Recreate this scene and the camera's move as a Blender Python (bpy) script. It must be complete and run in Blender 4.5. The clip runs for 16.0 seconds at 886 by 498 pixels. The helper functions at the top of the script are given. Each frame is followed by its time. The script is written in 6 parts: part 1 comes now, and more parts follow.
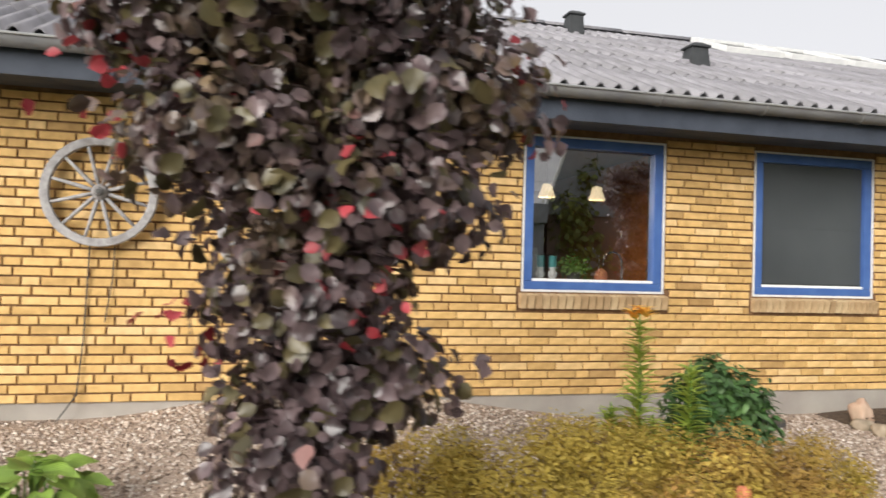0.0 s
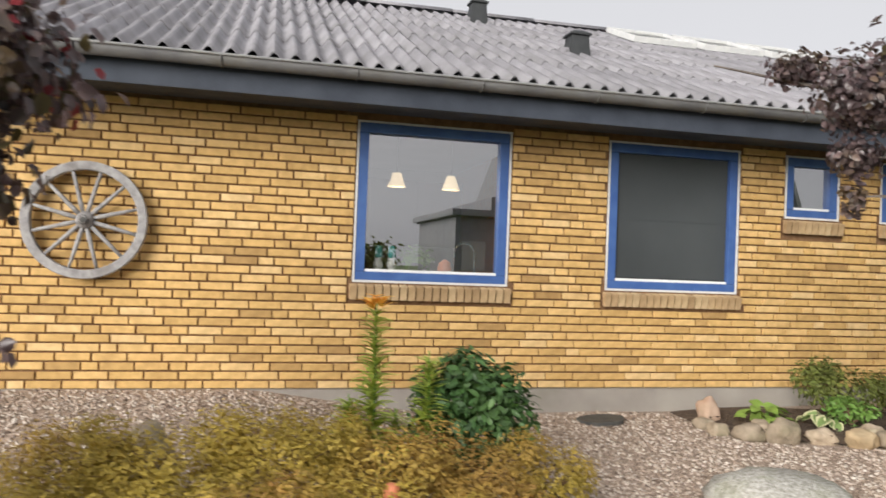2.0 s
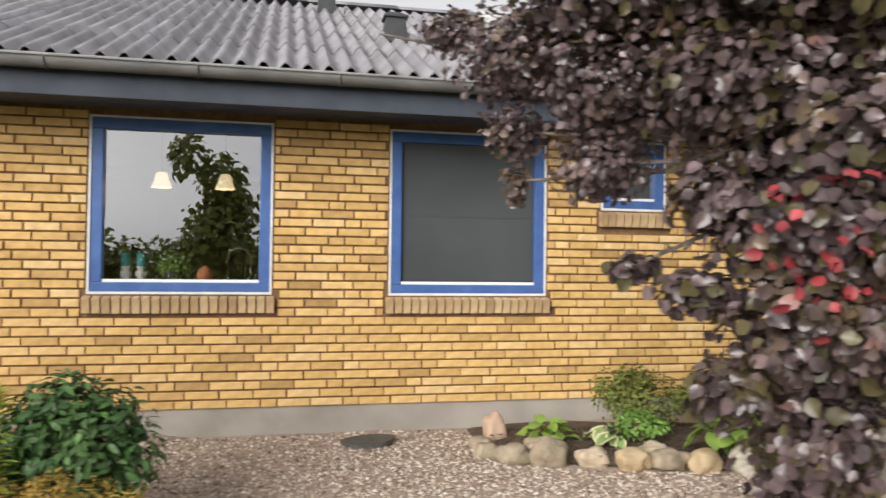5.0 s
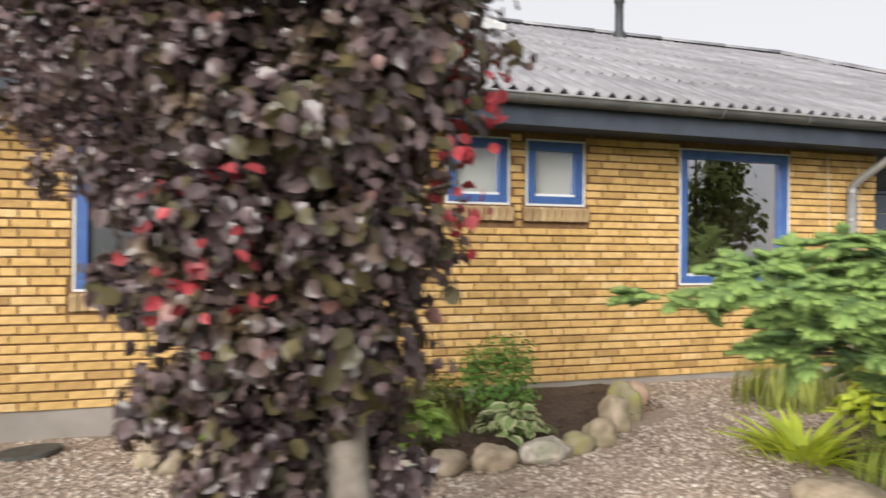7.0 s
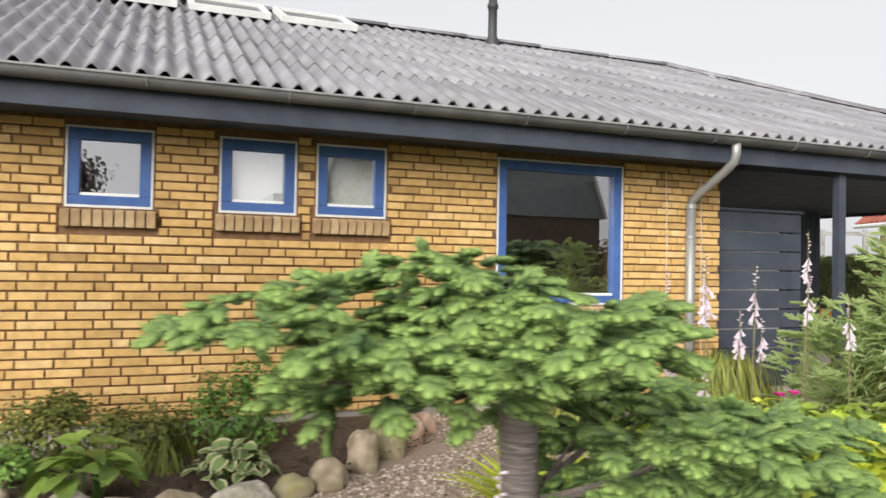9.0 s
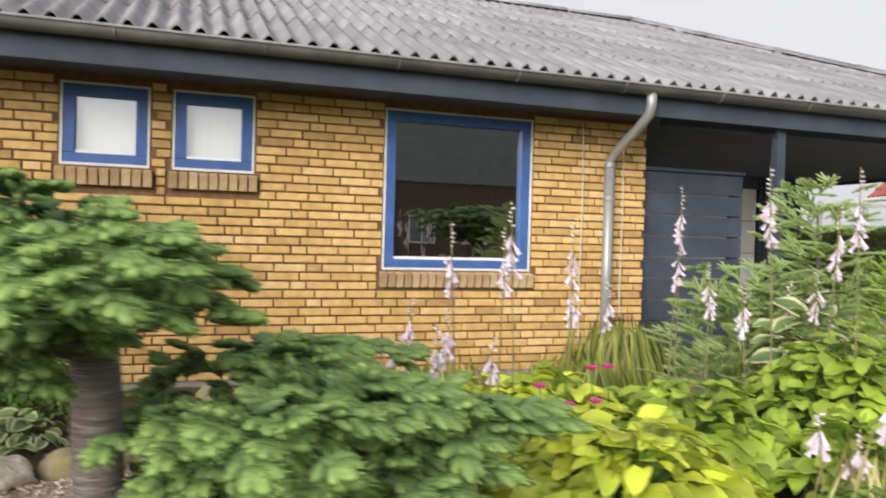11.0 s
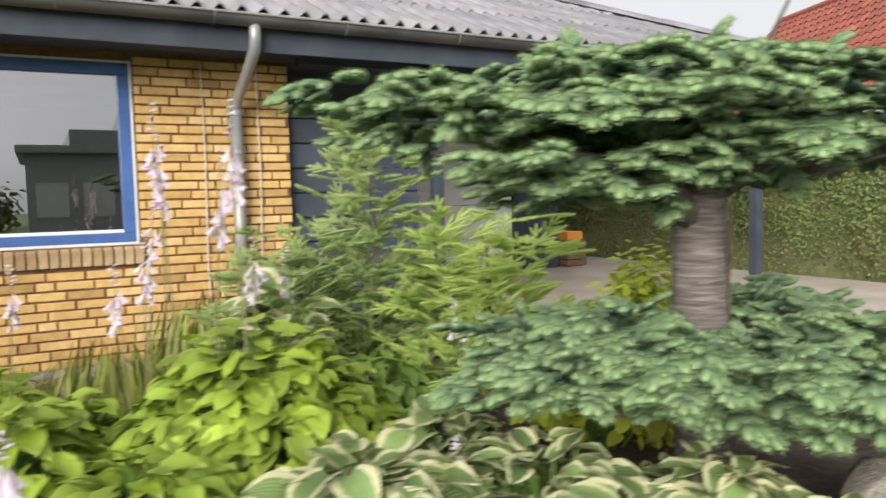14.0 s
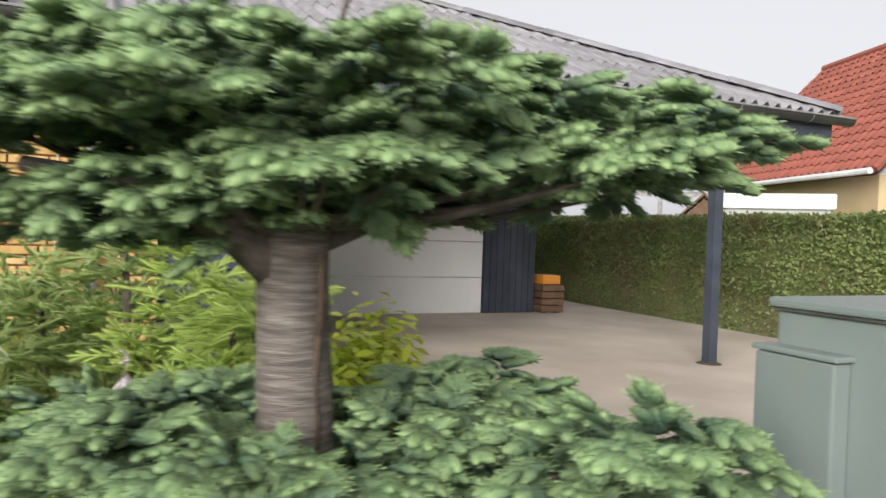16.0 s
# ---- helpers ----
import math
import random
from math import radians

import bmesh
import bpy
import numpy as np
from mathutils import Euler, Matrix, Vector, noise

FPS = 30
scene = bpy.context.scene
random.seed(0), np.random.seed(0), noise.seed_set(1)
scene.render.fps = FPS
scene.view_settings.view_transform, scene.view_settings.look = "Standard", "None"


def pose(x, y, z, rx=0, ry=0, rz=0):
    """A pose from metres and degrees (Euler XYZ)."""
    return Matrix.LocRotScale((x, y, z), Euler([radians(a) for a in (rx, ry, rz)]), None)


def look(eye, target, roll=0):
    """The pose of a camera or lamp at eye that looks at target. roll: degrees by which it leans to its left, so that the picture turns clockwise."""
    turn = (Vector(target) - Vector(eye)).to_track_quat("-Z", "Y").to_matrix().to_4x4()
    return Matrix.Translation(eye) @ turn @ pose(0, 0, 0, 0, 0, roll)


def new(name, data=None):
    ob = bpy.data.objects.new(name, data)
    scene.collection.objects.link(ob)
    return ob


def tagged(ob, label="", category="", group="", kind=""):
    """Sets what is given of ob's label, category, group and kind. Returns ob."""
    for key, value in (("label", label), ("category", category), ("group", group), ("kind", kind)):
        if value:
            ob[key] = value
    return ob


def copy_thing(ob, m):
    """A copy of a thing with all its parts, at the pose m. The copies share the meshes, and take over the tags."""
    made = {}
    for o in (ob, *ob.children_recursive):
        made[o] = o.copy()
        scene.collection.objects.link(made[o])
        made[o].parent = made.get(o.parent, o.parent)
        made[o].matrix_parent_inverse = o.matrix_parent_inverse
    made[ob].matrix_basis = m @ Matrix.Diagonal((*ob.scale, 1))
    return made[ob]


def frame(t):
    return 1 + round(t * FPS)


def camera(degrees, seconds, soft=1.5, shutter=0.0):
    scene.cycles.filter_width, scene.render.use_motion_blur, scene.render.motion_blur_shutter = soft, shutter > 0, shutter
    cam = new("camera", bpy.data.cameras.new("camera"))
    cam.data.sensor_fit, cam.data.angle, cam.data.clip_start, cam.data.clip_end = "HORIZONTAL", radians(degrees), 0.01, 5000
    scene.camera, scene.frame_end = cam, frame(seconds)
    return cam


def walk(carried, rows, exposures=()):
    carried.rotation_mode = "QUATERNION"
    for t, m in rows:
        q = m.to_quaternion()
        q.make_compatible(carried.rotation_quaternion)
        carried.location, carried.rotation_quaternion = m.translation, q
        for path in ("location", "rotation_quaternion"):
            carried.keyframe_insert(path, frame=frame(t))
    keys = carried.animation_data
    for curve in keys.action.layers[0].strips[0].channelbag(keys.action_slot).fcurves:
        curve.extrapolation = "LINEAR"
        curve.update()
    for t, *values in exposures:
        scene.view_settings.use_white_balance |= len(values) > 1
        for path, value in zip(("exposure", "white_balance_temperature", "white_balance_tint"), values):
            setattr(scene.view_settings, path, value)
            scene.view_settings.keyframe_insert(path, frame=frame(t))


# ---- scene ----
cam = camera(61.7, 16.0, shutter=0.6)
PATH = [
    (0, (-2.086, -5.578, 1.308), (-1.589, -3.642, 1.356), 1.6),
    (0.5, (-1.758, -5.646, 1.285), (-1.241, -3.715, 1.345), 1.5),
    (1, (-1.387, -5.657, 1.305), (-0.867, -3.729, 1.412), 1.9),
    (1.5, (-1.009, -5.723, 1.311), (-0.544, -3.78, 1.397), 1.9),
    (2, (-0.664, -5.779, 1.309), (-0.199, -3.834, 1.345), 2.2),
    (2.5, (-0.34, -5.717, 1.328), (0.122, -3.771, 1.337), 2.7),
    (3, (-0.022, -5.682, 1.289), (0.294, -3.707, 1.295), 3.9),
    (3.5, (0.305, -5.65, 1.324), (0.513, -3.66, 1.332), 3.6),
    (4, (0.679, -5.612, 1.312), (0.993, -3.637, 1.349), 2.3),
    (4.2, (0.806, -5.554, 1.315), (1.165, -3.587, 1.373), 1.5),
    (6.5, (2.521, -5.788, 1.456), (3.039, -3.856, 1.459), 0.9),
    (7, (2.911, -5.757, 1.436), (3.559, -3.865, 1.439), 0.4),
    (7.5, (3.299, -5.776, 1.428), (4.007, -3.906, 1.396), -0.2),
    (8, (3.66, -5.845, 1.46), (4.363, -3.974, 1.422), 0.6),
    (8.5, (4.089, -5.785, 1.479), (4.809, -3.919, 1.486), 1.2),
    (8.7, (4.25, -5.763, 1.48), (4.975, -3.899, 1.519), 1.0),
    (10.8, (5.625, -5.611, 1.379), (6.295, -3.726, 1.389), 2.3),
    (11, (5.745, -5.643, 1.392), (6.397, -3.753, 1.361), 1.6),
    (11.5, (6.097, -5.583, 1.389), (6.826, -3.722, 1.326), 2.4),
    (12, (6.428, -5.58, 1.395), (7.206, -3.739, 1.334), 1.5),
    (12.5, (6.796, -5.633, 1.412), (7.544, -3.787, 1.224), 1.7),
    (13, (7.189, -5.557, 1.364), (7.964, -3.729, 1.121), 1.4),
    (13.5, (7.5, -5.515, 1.378), (8.427, -3.753, 1.192), -0.5),
    (14, (7.852, -5.598, 1.403), (8.804, -3.844, 1.264), -1.4),
    (14.5, (8.169, -5.665, 1.413), (9.18, -3.943, 1.305), -1.7),
    (15, (8.517, -5.691, 1.426), (9.527, -3.965, 1.377), -0.7),
    (15.5, (8.891, -5.673, 1.423), (9.783, -3.882, 1.401), 1.2),
    (16, (9.244, -5.605, 1.419), (10.07, -3.784, 1.37), 1.9),
]
walk(cam, [(t, look(e, a, r)) for t, e, a, r in PATH], exposures=((0.0, 0.50), (1.0, 0.46), (2.0, 0.34), (3.0, 0.35), (4.0, 0.38), (6.5, 0.54), (8.5, 0.54), (11.0, 0.45), (12.5, 0.42), (13.6, 0.50), (16.0, 0.48)))

# ---- world and light ----
world = bpy.data.worlds.new("overcast_sky")
scene.world = world
world.use_nodes = True
wn, wl = world.node_tree.nodes, world.node_tree.links
sky = wn.new("ShaderNodeTexSky")
sky.sky_type, sky.sun_disc = "NISHITA", False
sky.sun_elevation, sky.sun_rotation = radians(21), radians(222)
sky.dust_density, sky.air_density = 4.0, 1.0
flat = wn.new("ShaderNodeHueSaturation")
flat.inputs["Saturation"].default_value = 0.10
wl.new(sky.outputs[0], flat.inputs["Color"])
cloud = wn.new("ShaderNodeMix")
cloud.data_type = "RGBA"
cloud.inputs[0].default_value = 0.72
cloud.inputs[7].default_value = (4.95, 4.95, 5.2, 1)
wl.new(flat.outputs[0], cloud.inputs[6])
wl.new(cloud.outputs[2], wn["Background"].inputs["Color"])
wn["Background"].inputs["Strength"].default_value = 0.125

sun_data = bpy.data.lights.new("sun", "SUN")
sun_data.energy, sun_data.angle, sun_data.color = 3.2, radians(38), (1.0, 0.96, 0.90)
sun = new("sun", sun_data)
sun.matrix_world = look((-10, -12, 6.2), (1, 0, 0))

# ---- small builders ----
def part(name, bm, material, parent=None, label=""):
    """One mesh object from a bmesh, under a thing or a part."""
    me = bpy.data.meshes.new(name)
    bm.to_mesh(me)
    bm.free()
    me.materials.append(material)
    ob = new(name, me)
    if parent:
        ob.parent = parent
    return tagged(ob, label) if label else ob


def smooth(ob, on=True):
    ob.data.polygons.foreach_set("use_smooth", [on] * len(ob.data.polygons))
    return ob


def thing(name, label, category, group="", kind="", at=(0, 0, 0)):
    ob = new(name)
    ob.location = at
    return tagged(ob, label, category, group, kind)


def box(bm, x0, x1, y0, y1, z0, z1, bevel=0.0):
    r = bmesh.ops.create_cube(bm, size=1.0, matrix=Matrix.Translation(((x0 + x1) / 2, (y0 + y1) / 2, (z0 + z1) / 2)) @ Matrix.Diagonal((x1 - x0, y1 - y0, z1 - z0, 1)))
    if bevel:
        edges = list({e for v in r["verts"] for e in v.link_edges})
        bmesh.ops.bevel(bm, geom=edges, offset=bevel, segments=2, affect="EDGES", profile=0.6)
    return bm


def boxes(*rows, bevel=0.0):
    bm = bmesh.new()
    for r in rows:
        box(bm, *r, bevel=bevel)
    return bm


def tube(bm, pts, radii, sides=8, cap=True):
    """A tapered tube along a line of points."""
    pts = [Vector(p) for p in pts]
    rings, up = [], Vector((0.13, 0.21, 1)).normalized()
    for i, p in enumerate(pts):
        d = (pts[min(i + 1, len(pts) - 1)] - pts[max(i - 1, 0)]).normalized()
        a = d.cross(up)
        a = a.normalized() if a.length > 1e-4 else Vector((1, 0, 0))
        b = a.cross(d).normalized()
        r = radii[i] if hasattr(radii, "__len__") else radii
        rings.append([bm.verts.new(p + r * (a * math.cos(k * math.tau / sides) + b * math.sin(k * math.tau / sides))) for k in range(sides)])
    for q, s in zip(rings, rings[1:]):
        for k in range(sides):
            bm.faces.new((q[k], q[(k + 1) % sides], s[(k + 1) % sides], s[k]))
    if cap:
        bm.faces.new(rings[0][::-1])
        bm.faces.new(rings[-1])
    return bm


def lathe(bm, profile, at=(0, 0, 0), sides=20):
    rings = [[bm.verts.new((at[0] + r * math.cos(k * math.tau / sides), at[1] + r * math.sin(k * math.tau / sides), at[2] + z)) for k in range(sides)] for r, z in profile]
    for q, s in zip(rings, rings[1:]):
        for k in range(sides):
            bm.faces.new((q[k], q[(k + 1) % sides], s[(k + 1) % sides], s[k]))
    return bm


def scatter(name, template, mats, material, parent=None, label=""):
    """One mesh of many copies of a small template (verts, triangles, uv); mats is an N x 4 x 4 array."""
    tv, tf, tuv = (np.array(a, dtype=float) for a in template)
    tf = tf.astype(int)
    n, k, f = len(mats), len(tv), len(tf)
    v = np.einsum("nij,kj->nki", mats[:, :3, :3], tv) + mats[:, None, :3, 3]
    faces = (tf[None] + (np.arange(n) * k)[:, None, None]).reshape(-1)
    me = bpy.data.meshes.new(name)
    me.vertices.add(n * k)
    me.vertices.foreach_set("co", v.reshape(-1))
    me.loops.add(n * f * 3)
    me.loops.foreach_set("vertex_index", faces)
    me.polygons.add(n * f)
    me.polygons.foreach_set("loop_start", np.arange(0, n * f * 3, 3))
    me.polygons.foreach_set("loop_total", np.full(n * f, 3))
    uv = me.uv_layers.new(name="uv")
    u = np.broadcast_to(tuv[tf.reshape(-1)][None], (n, f * 3, 2)).copy()
    u[:, :, 0] += np.floor(np.random.rand(n) * 64)[:, None]
    uv.data.foreach_set("uv", u.reshape(-1))
    me.update()
    me.validate()
    me.materials.append(material)
    ob = new(name, me)
    ob.parent = parent
    return tagged(ob, label) if label else ob


def turn(fwd, up, at, size):
    """A 4 x 4 array whose y axis runs along fwd and z near up."""
    y = Vector(fwd).normalized()
    x = y.cross(Vector(up))
    x = x.normalized() if x.length > 1e-5 else Vector((1, 0, 0))
    z = x.cross(y)
    m = np.eye(4)
    m[:3, 0], m[:3, 1], m[:3, 2], m[:3, 3] = np.array(x) * size, np.array(y) * size, np.array(z) * size, at
    return m


def rnd(a, b):
    return random.uniform(a, b)


# ---- materials ----
def mat(name, c1, c2, rough=0.7, scale=8.0, bump=0.15, bscale=70.0, metal=0.0, vary=0.0, coord="Object", stain=None, trans=0.0, spec=0.5, detail=6.0, tip=None):
    """Two colours over a coarse and a fine noise; vary: spread of brightness from piece to piece."""
    m = bpy.data.materials.new(name)
    m.use_nodes = True
    n, l = m.node_tree.nodes, m.node_tree.links
    p = n["Principled BSDF"]
    tc = n.new("ShaderNodeTexCoord")
    n1, n2 = n.new("ShaderNodeTexNoise"), n.new("ShaderNodeTexNoise")
    n1.inputs["Scale"].default_value, n1.inputs["Detail"].default_value = scale, detail
    n2.inputs["Scale"].default_value, n2.inputs["Detail"].default_value = bscale, 3
    for q in (n1, n2):
        l.new(tc.outputs[coord], q.inputs["Vector"])
    ramp = n.new("ShaderNodeMapRange")
    ramp.inputs[1].default_value, ramp.inputs[2].default_value = 0.34, 0.66
    l.new(n1.outputs[0], ramp.inputs[0])
    mix = n.new("ShaderNodeMix")
    mix.data_type = "RGBA"
    mix.inputs[6].default_value, mix.inputs[7].default_value = (*c1, 1), (*c2, 1)
    l.new(ramp.outputs[0], mix.inputs[0])
    out = mix.outputs[2]
    # tip colour mixed in by uv.y; on conifers it also paints top light
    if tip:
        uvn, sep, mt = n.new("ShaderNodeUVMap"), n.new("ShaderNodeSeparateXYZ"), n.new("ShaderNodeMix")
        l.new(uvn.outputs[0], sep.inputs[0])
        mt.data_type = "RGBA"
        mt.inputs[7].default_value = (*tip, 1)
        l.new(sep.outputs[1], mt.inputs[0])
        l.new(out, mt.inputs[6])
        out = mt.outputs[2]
    if stain:
        n3, r3, m3 = n.new("ShaderNodeTexNoise"), n.new("ShaderNodeMapRange"), n.new("ShaderNodeMix")
        n3.inputs["Scale"].default_value, n3.inputs["Detail"].default_value = stain[1], 5
        r3.inputs[1].default_value, r3.inputs[2].default_value, r3.inputs[4].default_value = 0.5, 0.72, stain[2]
        m3.data_type = "RGBA"
        m3.inputs[7].default_value = (*stain[0], 1)
        l.new(tc.outputs[coord], n3.inputs["Vector"])
        l.new(n3.outputs[0], r3.inputs[0])
        l.new(r3.outputs[0], m3.inputs[0])
        l.new(out, m3.inputs[6])
        out = m3.outputs[2]
    if vary:
        g, o, a, fr, mr, hs = (n.new(k) for k in ("ShaderNodeNewGeometry", "ShaderNodeObjectInfo", "ShaderNodeMath", "ShaderNodeMath", "ShaderNodeMapRange", "ShaderNodeHueSaturation"))
        fr.operation = "FRACT"
        l.new(g.outputs["Random Per Island"], a.inputs[0])
        l.new(o.outputs["Random"], a.inputs[1])
        l.new(a.outputs[0], fr.inputs[0])
        l.new(fr.outputs[0], mr.inputs[0])
        mr.inputs[3].default_value, mr.inputs[4].default_value = 1 - vary, 1 + vary
        l.new(mr.outputs[0], hs.inputs["Value"])
        l.new(out, hs.inputs["Color"])
        out = hs.outputs[0]
    l.new(out, p.inputs["Base Color"])
    p.inputs["Roughness"].default_value, p.inputs["Metallic"].default_value = rough, metal
    p.inputs["Specular IOR Level"].default_value = spec
    if bump:
        b = n.new("ShaderNodeBump")
        b.inputs["Strength"].default_value, b.inputs["Distance"].default_value = bump, 0.01
        l.new(n2.outputs[0], b.inputs["Height"])
        l.new(b.outputs[0], p.inputs["Normal"])
    if trans:
        t, ms = n.new("ShaderNodeBsdfTranslucent"), n.new("ShaderNodeMixShader")
        l.new(out, t.inputs["Color"])
        ms.inputs[0].default_value = trans
        l.new(p.outputs[0], ms.inputs[1])
        l.new(t.outputs[0], ms.inputs[2])
        l.new(ms.outputs[0], n["Material Output"].inputs["Surface"])
    return m


def brick_mat(name, stops):
    """Fired brick: a tint for each brick from a ramp, mottled and rough."""
    m = mat(name, (1, 1, 1), (0.80, 0.78, 0.74), 0.85, 14, 0.5, 160, stain=((0.45, 0.38, 0.30), 5.0, 0.35))
    n, l = m.node_tree.nodes, m.node_tree.links
    p = n["Principled BSDF"]
    old = p.inputs["Base Color"].links[0].from_socket
    g, o, a, fr, cr, mu = (n.new(k) for k in ("ShaderNodeNewGeometry", "ShaderNodeObjectInfo", "ShaderNodeMath", "ShaderNodeMath", "ShaderNodeValToRGB", "ShaderNodeMix"))
    fr.operation = "FRACT"
    l.new(g.outputs["Random Per Island"], a.inputs[0])
    l.new(o.outputs["Random"], a.inputs[1])
    l.new(a.outputs[0], fr.inputs[0])
    l.new(fr.outputs[0], cr.inputs[0])
    e = cr.color_ramp.elements
    e[0].position, e[0].color = stops[0][0], (*stops[0][1], 1)
    e[1].position, e[1].color = stops[-1][0], (*stops[-1][1], 1)
    for pos, c in stops[1:-1]:
        e.new(pos).color = (*c, 1)
    mu.data_type, mu.blend_type = "RGBA", "MULTIPLY"
    mu.inputs[0].default_value = 1
    l.new(cr.outputs[0], mu.inputs[6])
    l.new(old, mu.inputs[7])
    l.new(mu.outputs[2], p.inputs["Base Color"])
    return m


def glass_mat(name, ior=3.1):
    m = bpy.data.materials.new(name)
    m.use_nodes = True
    n, l = m.node_tree.nodes, m.node_tree.links
    f, t, g, s = (n.new(k) for k in ("ShaderNodeFresnel", "ShaderNodeBsdfTransparent", "ShaderNodeBsdfGlossy", "ShaderNodeMixShader"))
    f.inputs["IOR"].default_value = ior
    g.inputs["Roughness"].default_value = 0.0
    t.inputs["Color"].default_value = (0.94, 0.96, 0.95, 1)
    l.new(f.outputs[0], s.inputs[0])
    l.new(t.outputs[0], s.inputs[1])
    l.new(g.outputs[0], s.inputs[2])
    l.new(s.outputs[0], n["Material Output"].inputs["Surface"])
    return m


def edge_leaf_mat(name, mid, edge, width, rough=0.45, vein=(0.3, 0.4, 0.1)):
    """A leaf with a margin of another colour; uv.x runs from the midrib to the margin."""
    m = mat(name, mid, tuple(c * 1.3 for c in mid), rough, 9, 0.1, 60, vary=0.4, trans=0.18, stain=((mid[0] * 0.5, mid[1] * 0.68, mid[2]), 4.0, 0.5))
    n, l = m.node_tree.nodes, m.node_tree.links
    p = n["Principled BSDF"]
    old = p.inputs["Base Color"].links[0].from_socket
    u, s, fr, nz, ad, mr, mx = (n.new(k) for k in ("ShaderNodeUVMap", "ShaderNodeSeparateXYZ", "ShaderNodeMath", "ShaderNodeTexNoise", "ShaderNodeMath", "ShaderNodeMapRange", "ShaderNodeMix"))
    tc = n.new("ShaderNodeTexCoord")
    l.new(tc.outputs["Object"], nz.inputs["Vector"])
    nz.inputs["Scale"].default_value = 45
    fr.operation = "FRACT"
    l.new(u.outputs[0], s.inputs[0])
    l.new(s.outputs[0], fr.inputs[0])
    ad.operation = "MULTIPLY_ADD"
    l.new(nz.outputs[0], ad.inputs[0])
    ad.inputs[1].default_value = 0.35
    l.new(fr.outputs[0], ad.inputs[2])
    mr.inputs[1].default_value, mr.inputs[2].default_value = 1.13 - width, 1.20 - width
    l.new(ad.outputs[0], mr.inputs[0])
    mx.data_type = "RGBA"
    mx.inputs[7].default_value = (*edge, 1)
    l.new(mr.outputs[0], mx.inputs[0])
    l.new(old, mx.inputs[6])
    l.new(mx.outputs[2], p.inputs["Base Color"])
    ml, sn, bp = n.new("ShaderNodeMath"), n.new("ShaderNodeMath"), n.new("ShaderNodeBump")
    ml.operation, sn.operation = "MULTIPLY", "SINE"
    ml.inputs[1].default_value = 38.0
    l.new(fr.outputs[0], ml.inputs[0])
    l.new(ml.outputs[0], sn.inputs[0])
    l.new(sn.outputs[0], bp.inputs["Height"])
    bp.inputs["Strength"].default_value, bp.inputs["Distance"].default_value = 0.3, 0.004
    l.new(bp.outputs[0], p.inputs["Normal"])
    return m


YB = [(0.0, (0.46, 0.285, 0.11)), (0.08, (0.60, 0.385, 0.145)), (0.3, (0.68, 0.44, 0.165)), (0.6, (0.73, 0.475, 0.185)), (0.85, (0.77, 0.515, 0.215)), (1.0, (0.80, 0.57, 0.28))]
M_BRICK = brick_mat("yellow_brick", YB)
M_SILL = brick_mat("sill_brick", [(0.0, (0.45, 0.31, 0.17)), (0.5, (0.58, 0.41, 0.23)), (1.0, (0.66, 0.50, 0.30))])
M_MORTAR = mat("mortar", (0.16, 0.085, 0.04), (0.23, 0.13, 0.065), 0.95, 20, 0.6, 200)
M_PLINTH = mat("rendered_plinth", (0.30, 0.27, 0.24), (0.37, 0.34, 0.30), 0.9, 3, 0.4, 120, stain=((0.2, 0.19, 0.15), 2.0, 0.5))
M_BLUE = mat("blue_paint", (0.046, 0.105, 0.30), (0.068, 0.142, 0.36), 0.4, 6, 0.08, 40)
M_TRIM = mat("pale_trim", (0.62, 0.62, 0.62), (0.72, 0.72, 0.70), 0.5, 10, 0.05, 50)
M_WHITE = mat("white_bead", (0.8, 0.8, 0.8), (0.86, 0.86, 0.85), 0.35, 10, 0.03, 50)
M_NAVY = mat("dark_blue_paint", (0.040, 0.048, 0.066), (0.060, 0.070, 0.092), 0.7, 4, 0.2, 60, vary=0.1, spec=0.35)
M_ZINC = mat("zinc", (0.29, 0.29, 0.295), (0.39, 0.39, 0.385), 0.45, 6, 0.1, 50, metal=0.35, stain=((0.28, 0.28, 0.25), 3.0, 0.5))
# trough and brackets: darker than the zinc of lip and downpipe
M_GUTTER = mat("dark_zinc", (0.10, 0.10, 0.105), (0.17, 0.168, 0.165), 0.6, 3, 0.2, 50, metal=0.2, stain=((0.12, 0.115, 0.10), 5.0, 0.7))
M_ROOF = mat("fibre_cement", (0.19, 0.183, 0.197), (0.30, 0.29, 0.31), 0.5, 2.2, 0.4, 130, vary=0.14, stain=((0.12, 0.115, 0.11), 3.0, 0.6))
M_VENT = mat("vent_grey", (0.028, 0.03, 0.032), (0.045, 0.048, 0.05), 0.6, 8, 0.1, 50)
M_GLASS = glass_mat("window_glass", 6.0)
M_BLIND = mat("grey_blind", (0.048, 0.054, 0.057), (0.066, 0.073, 0.077), 0.45, 1.1, 0.1, 300)
M_WBLIND = mat("white_curtain", (0.88, 0.88, 0.86), (0.92, 0.92, 0.90), 0.8, 5, 0.1, 120)
M_WALLIN = mat("inside_wall", (0.42, 0.41, 0.39), (0.47, 0.46, 0.44), 0.9, 2, 0.05, 80)
M_ORANGE = mat("orange_wall", (0.55, 0.16, 0.03), (0.60, 0.19, 0.04), 0.8, 2, 0.05, 80)
M_WOODIN = mat("kitchen_wood", (0.10, 0.055, 0.03), (0.15, 0.085, 0.05), 0.5, 5, 0.1, 60)
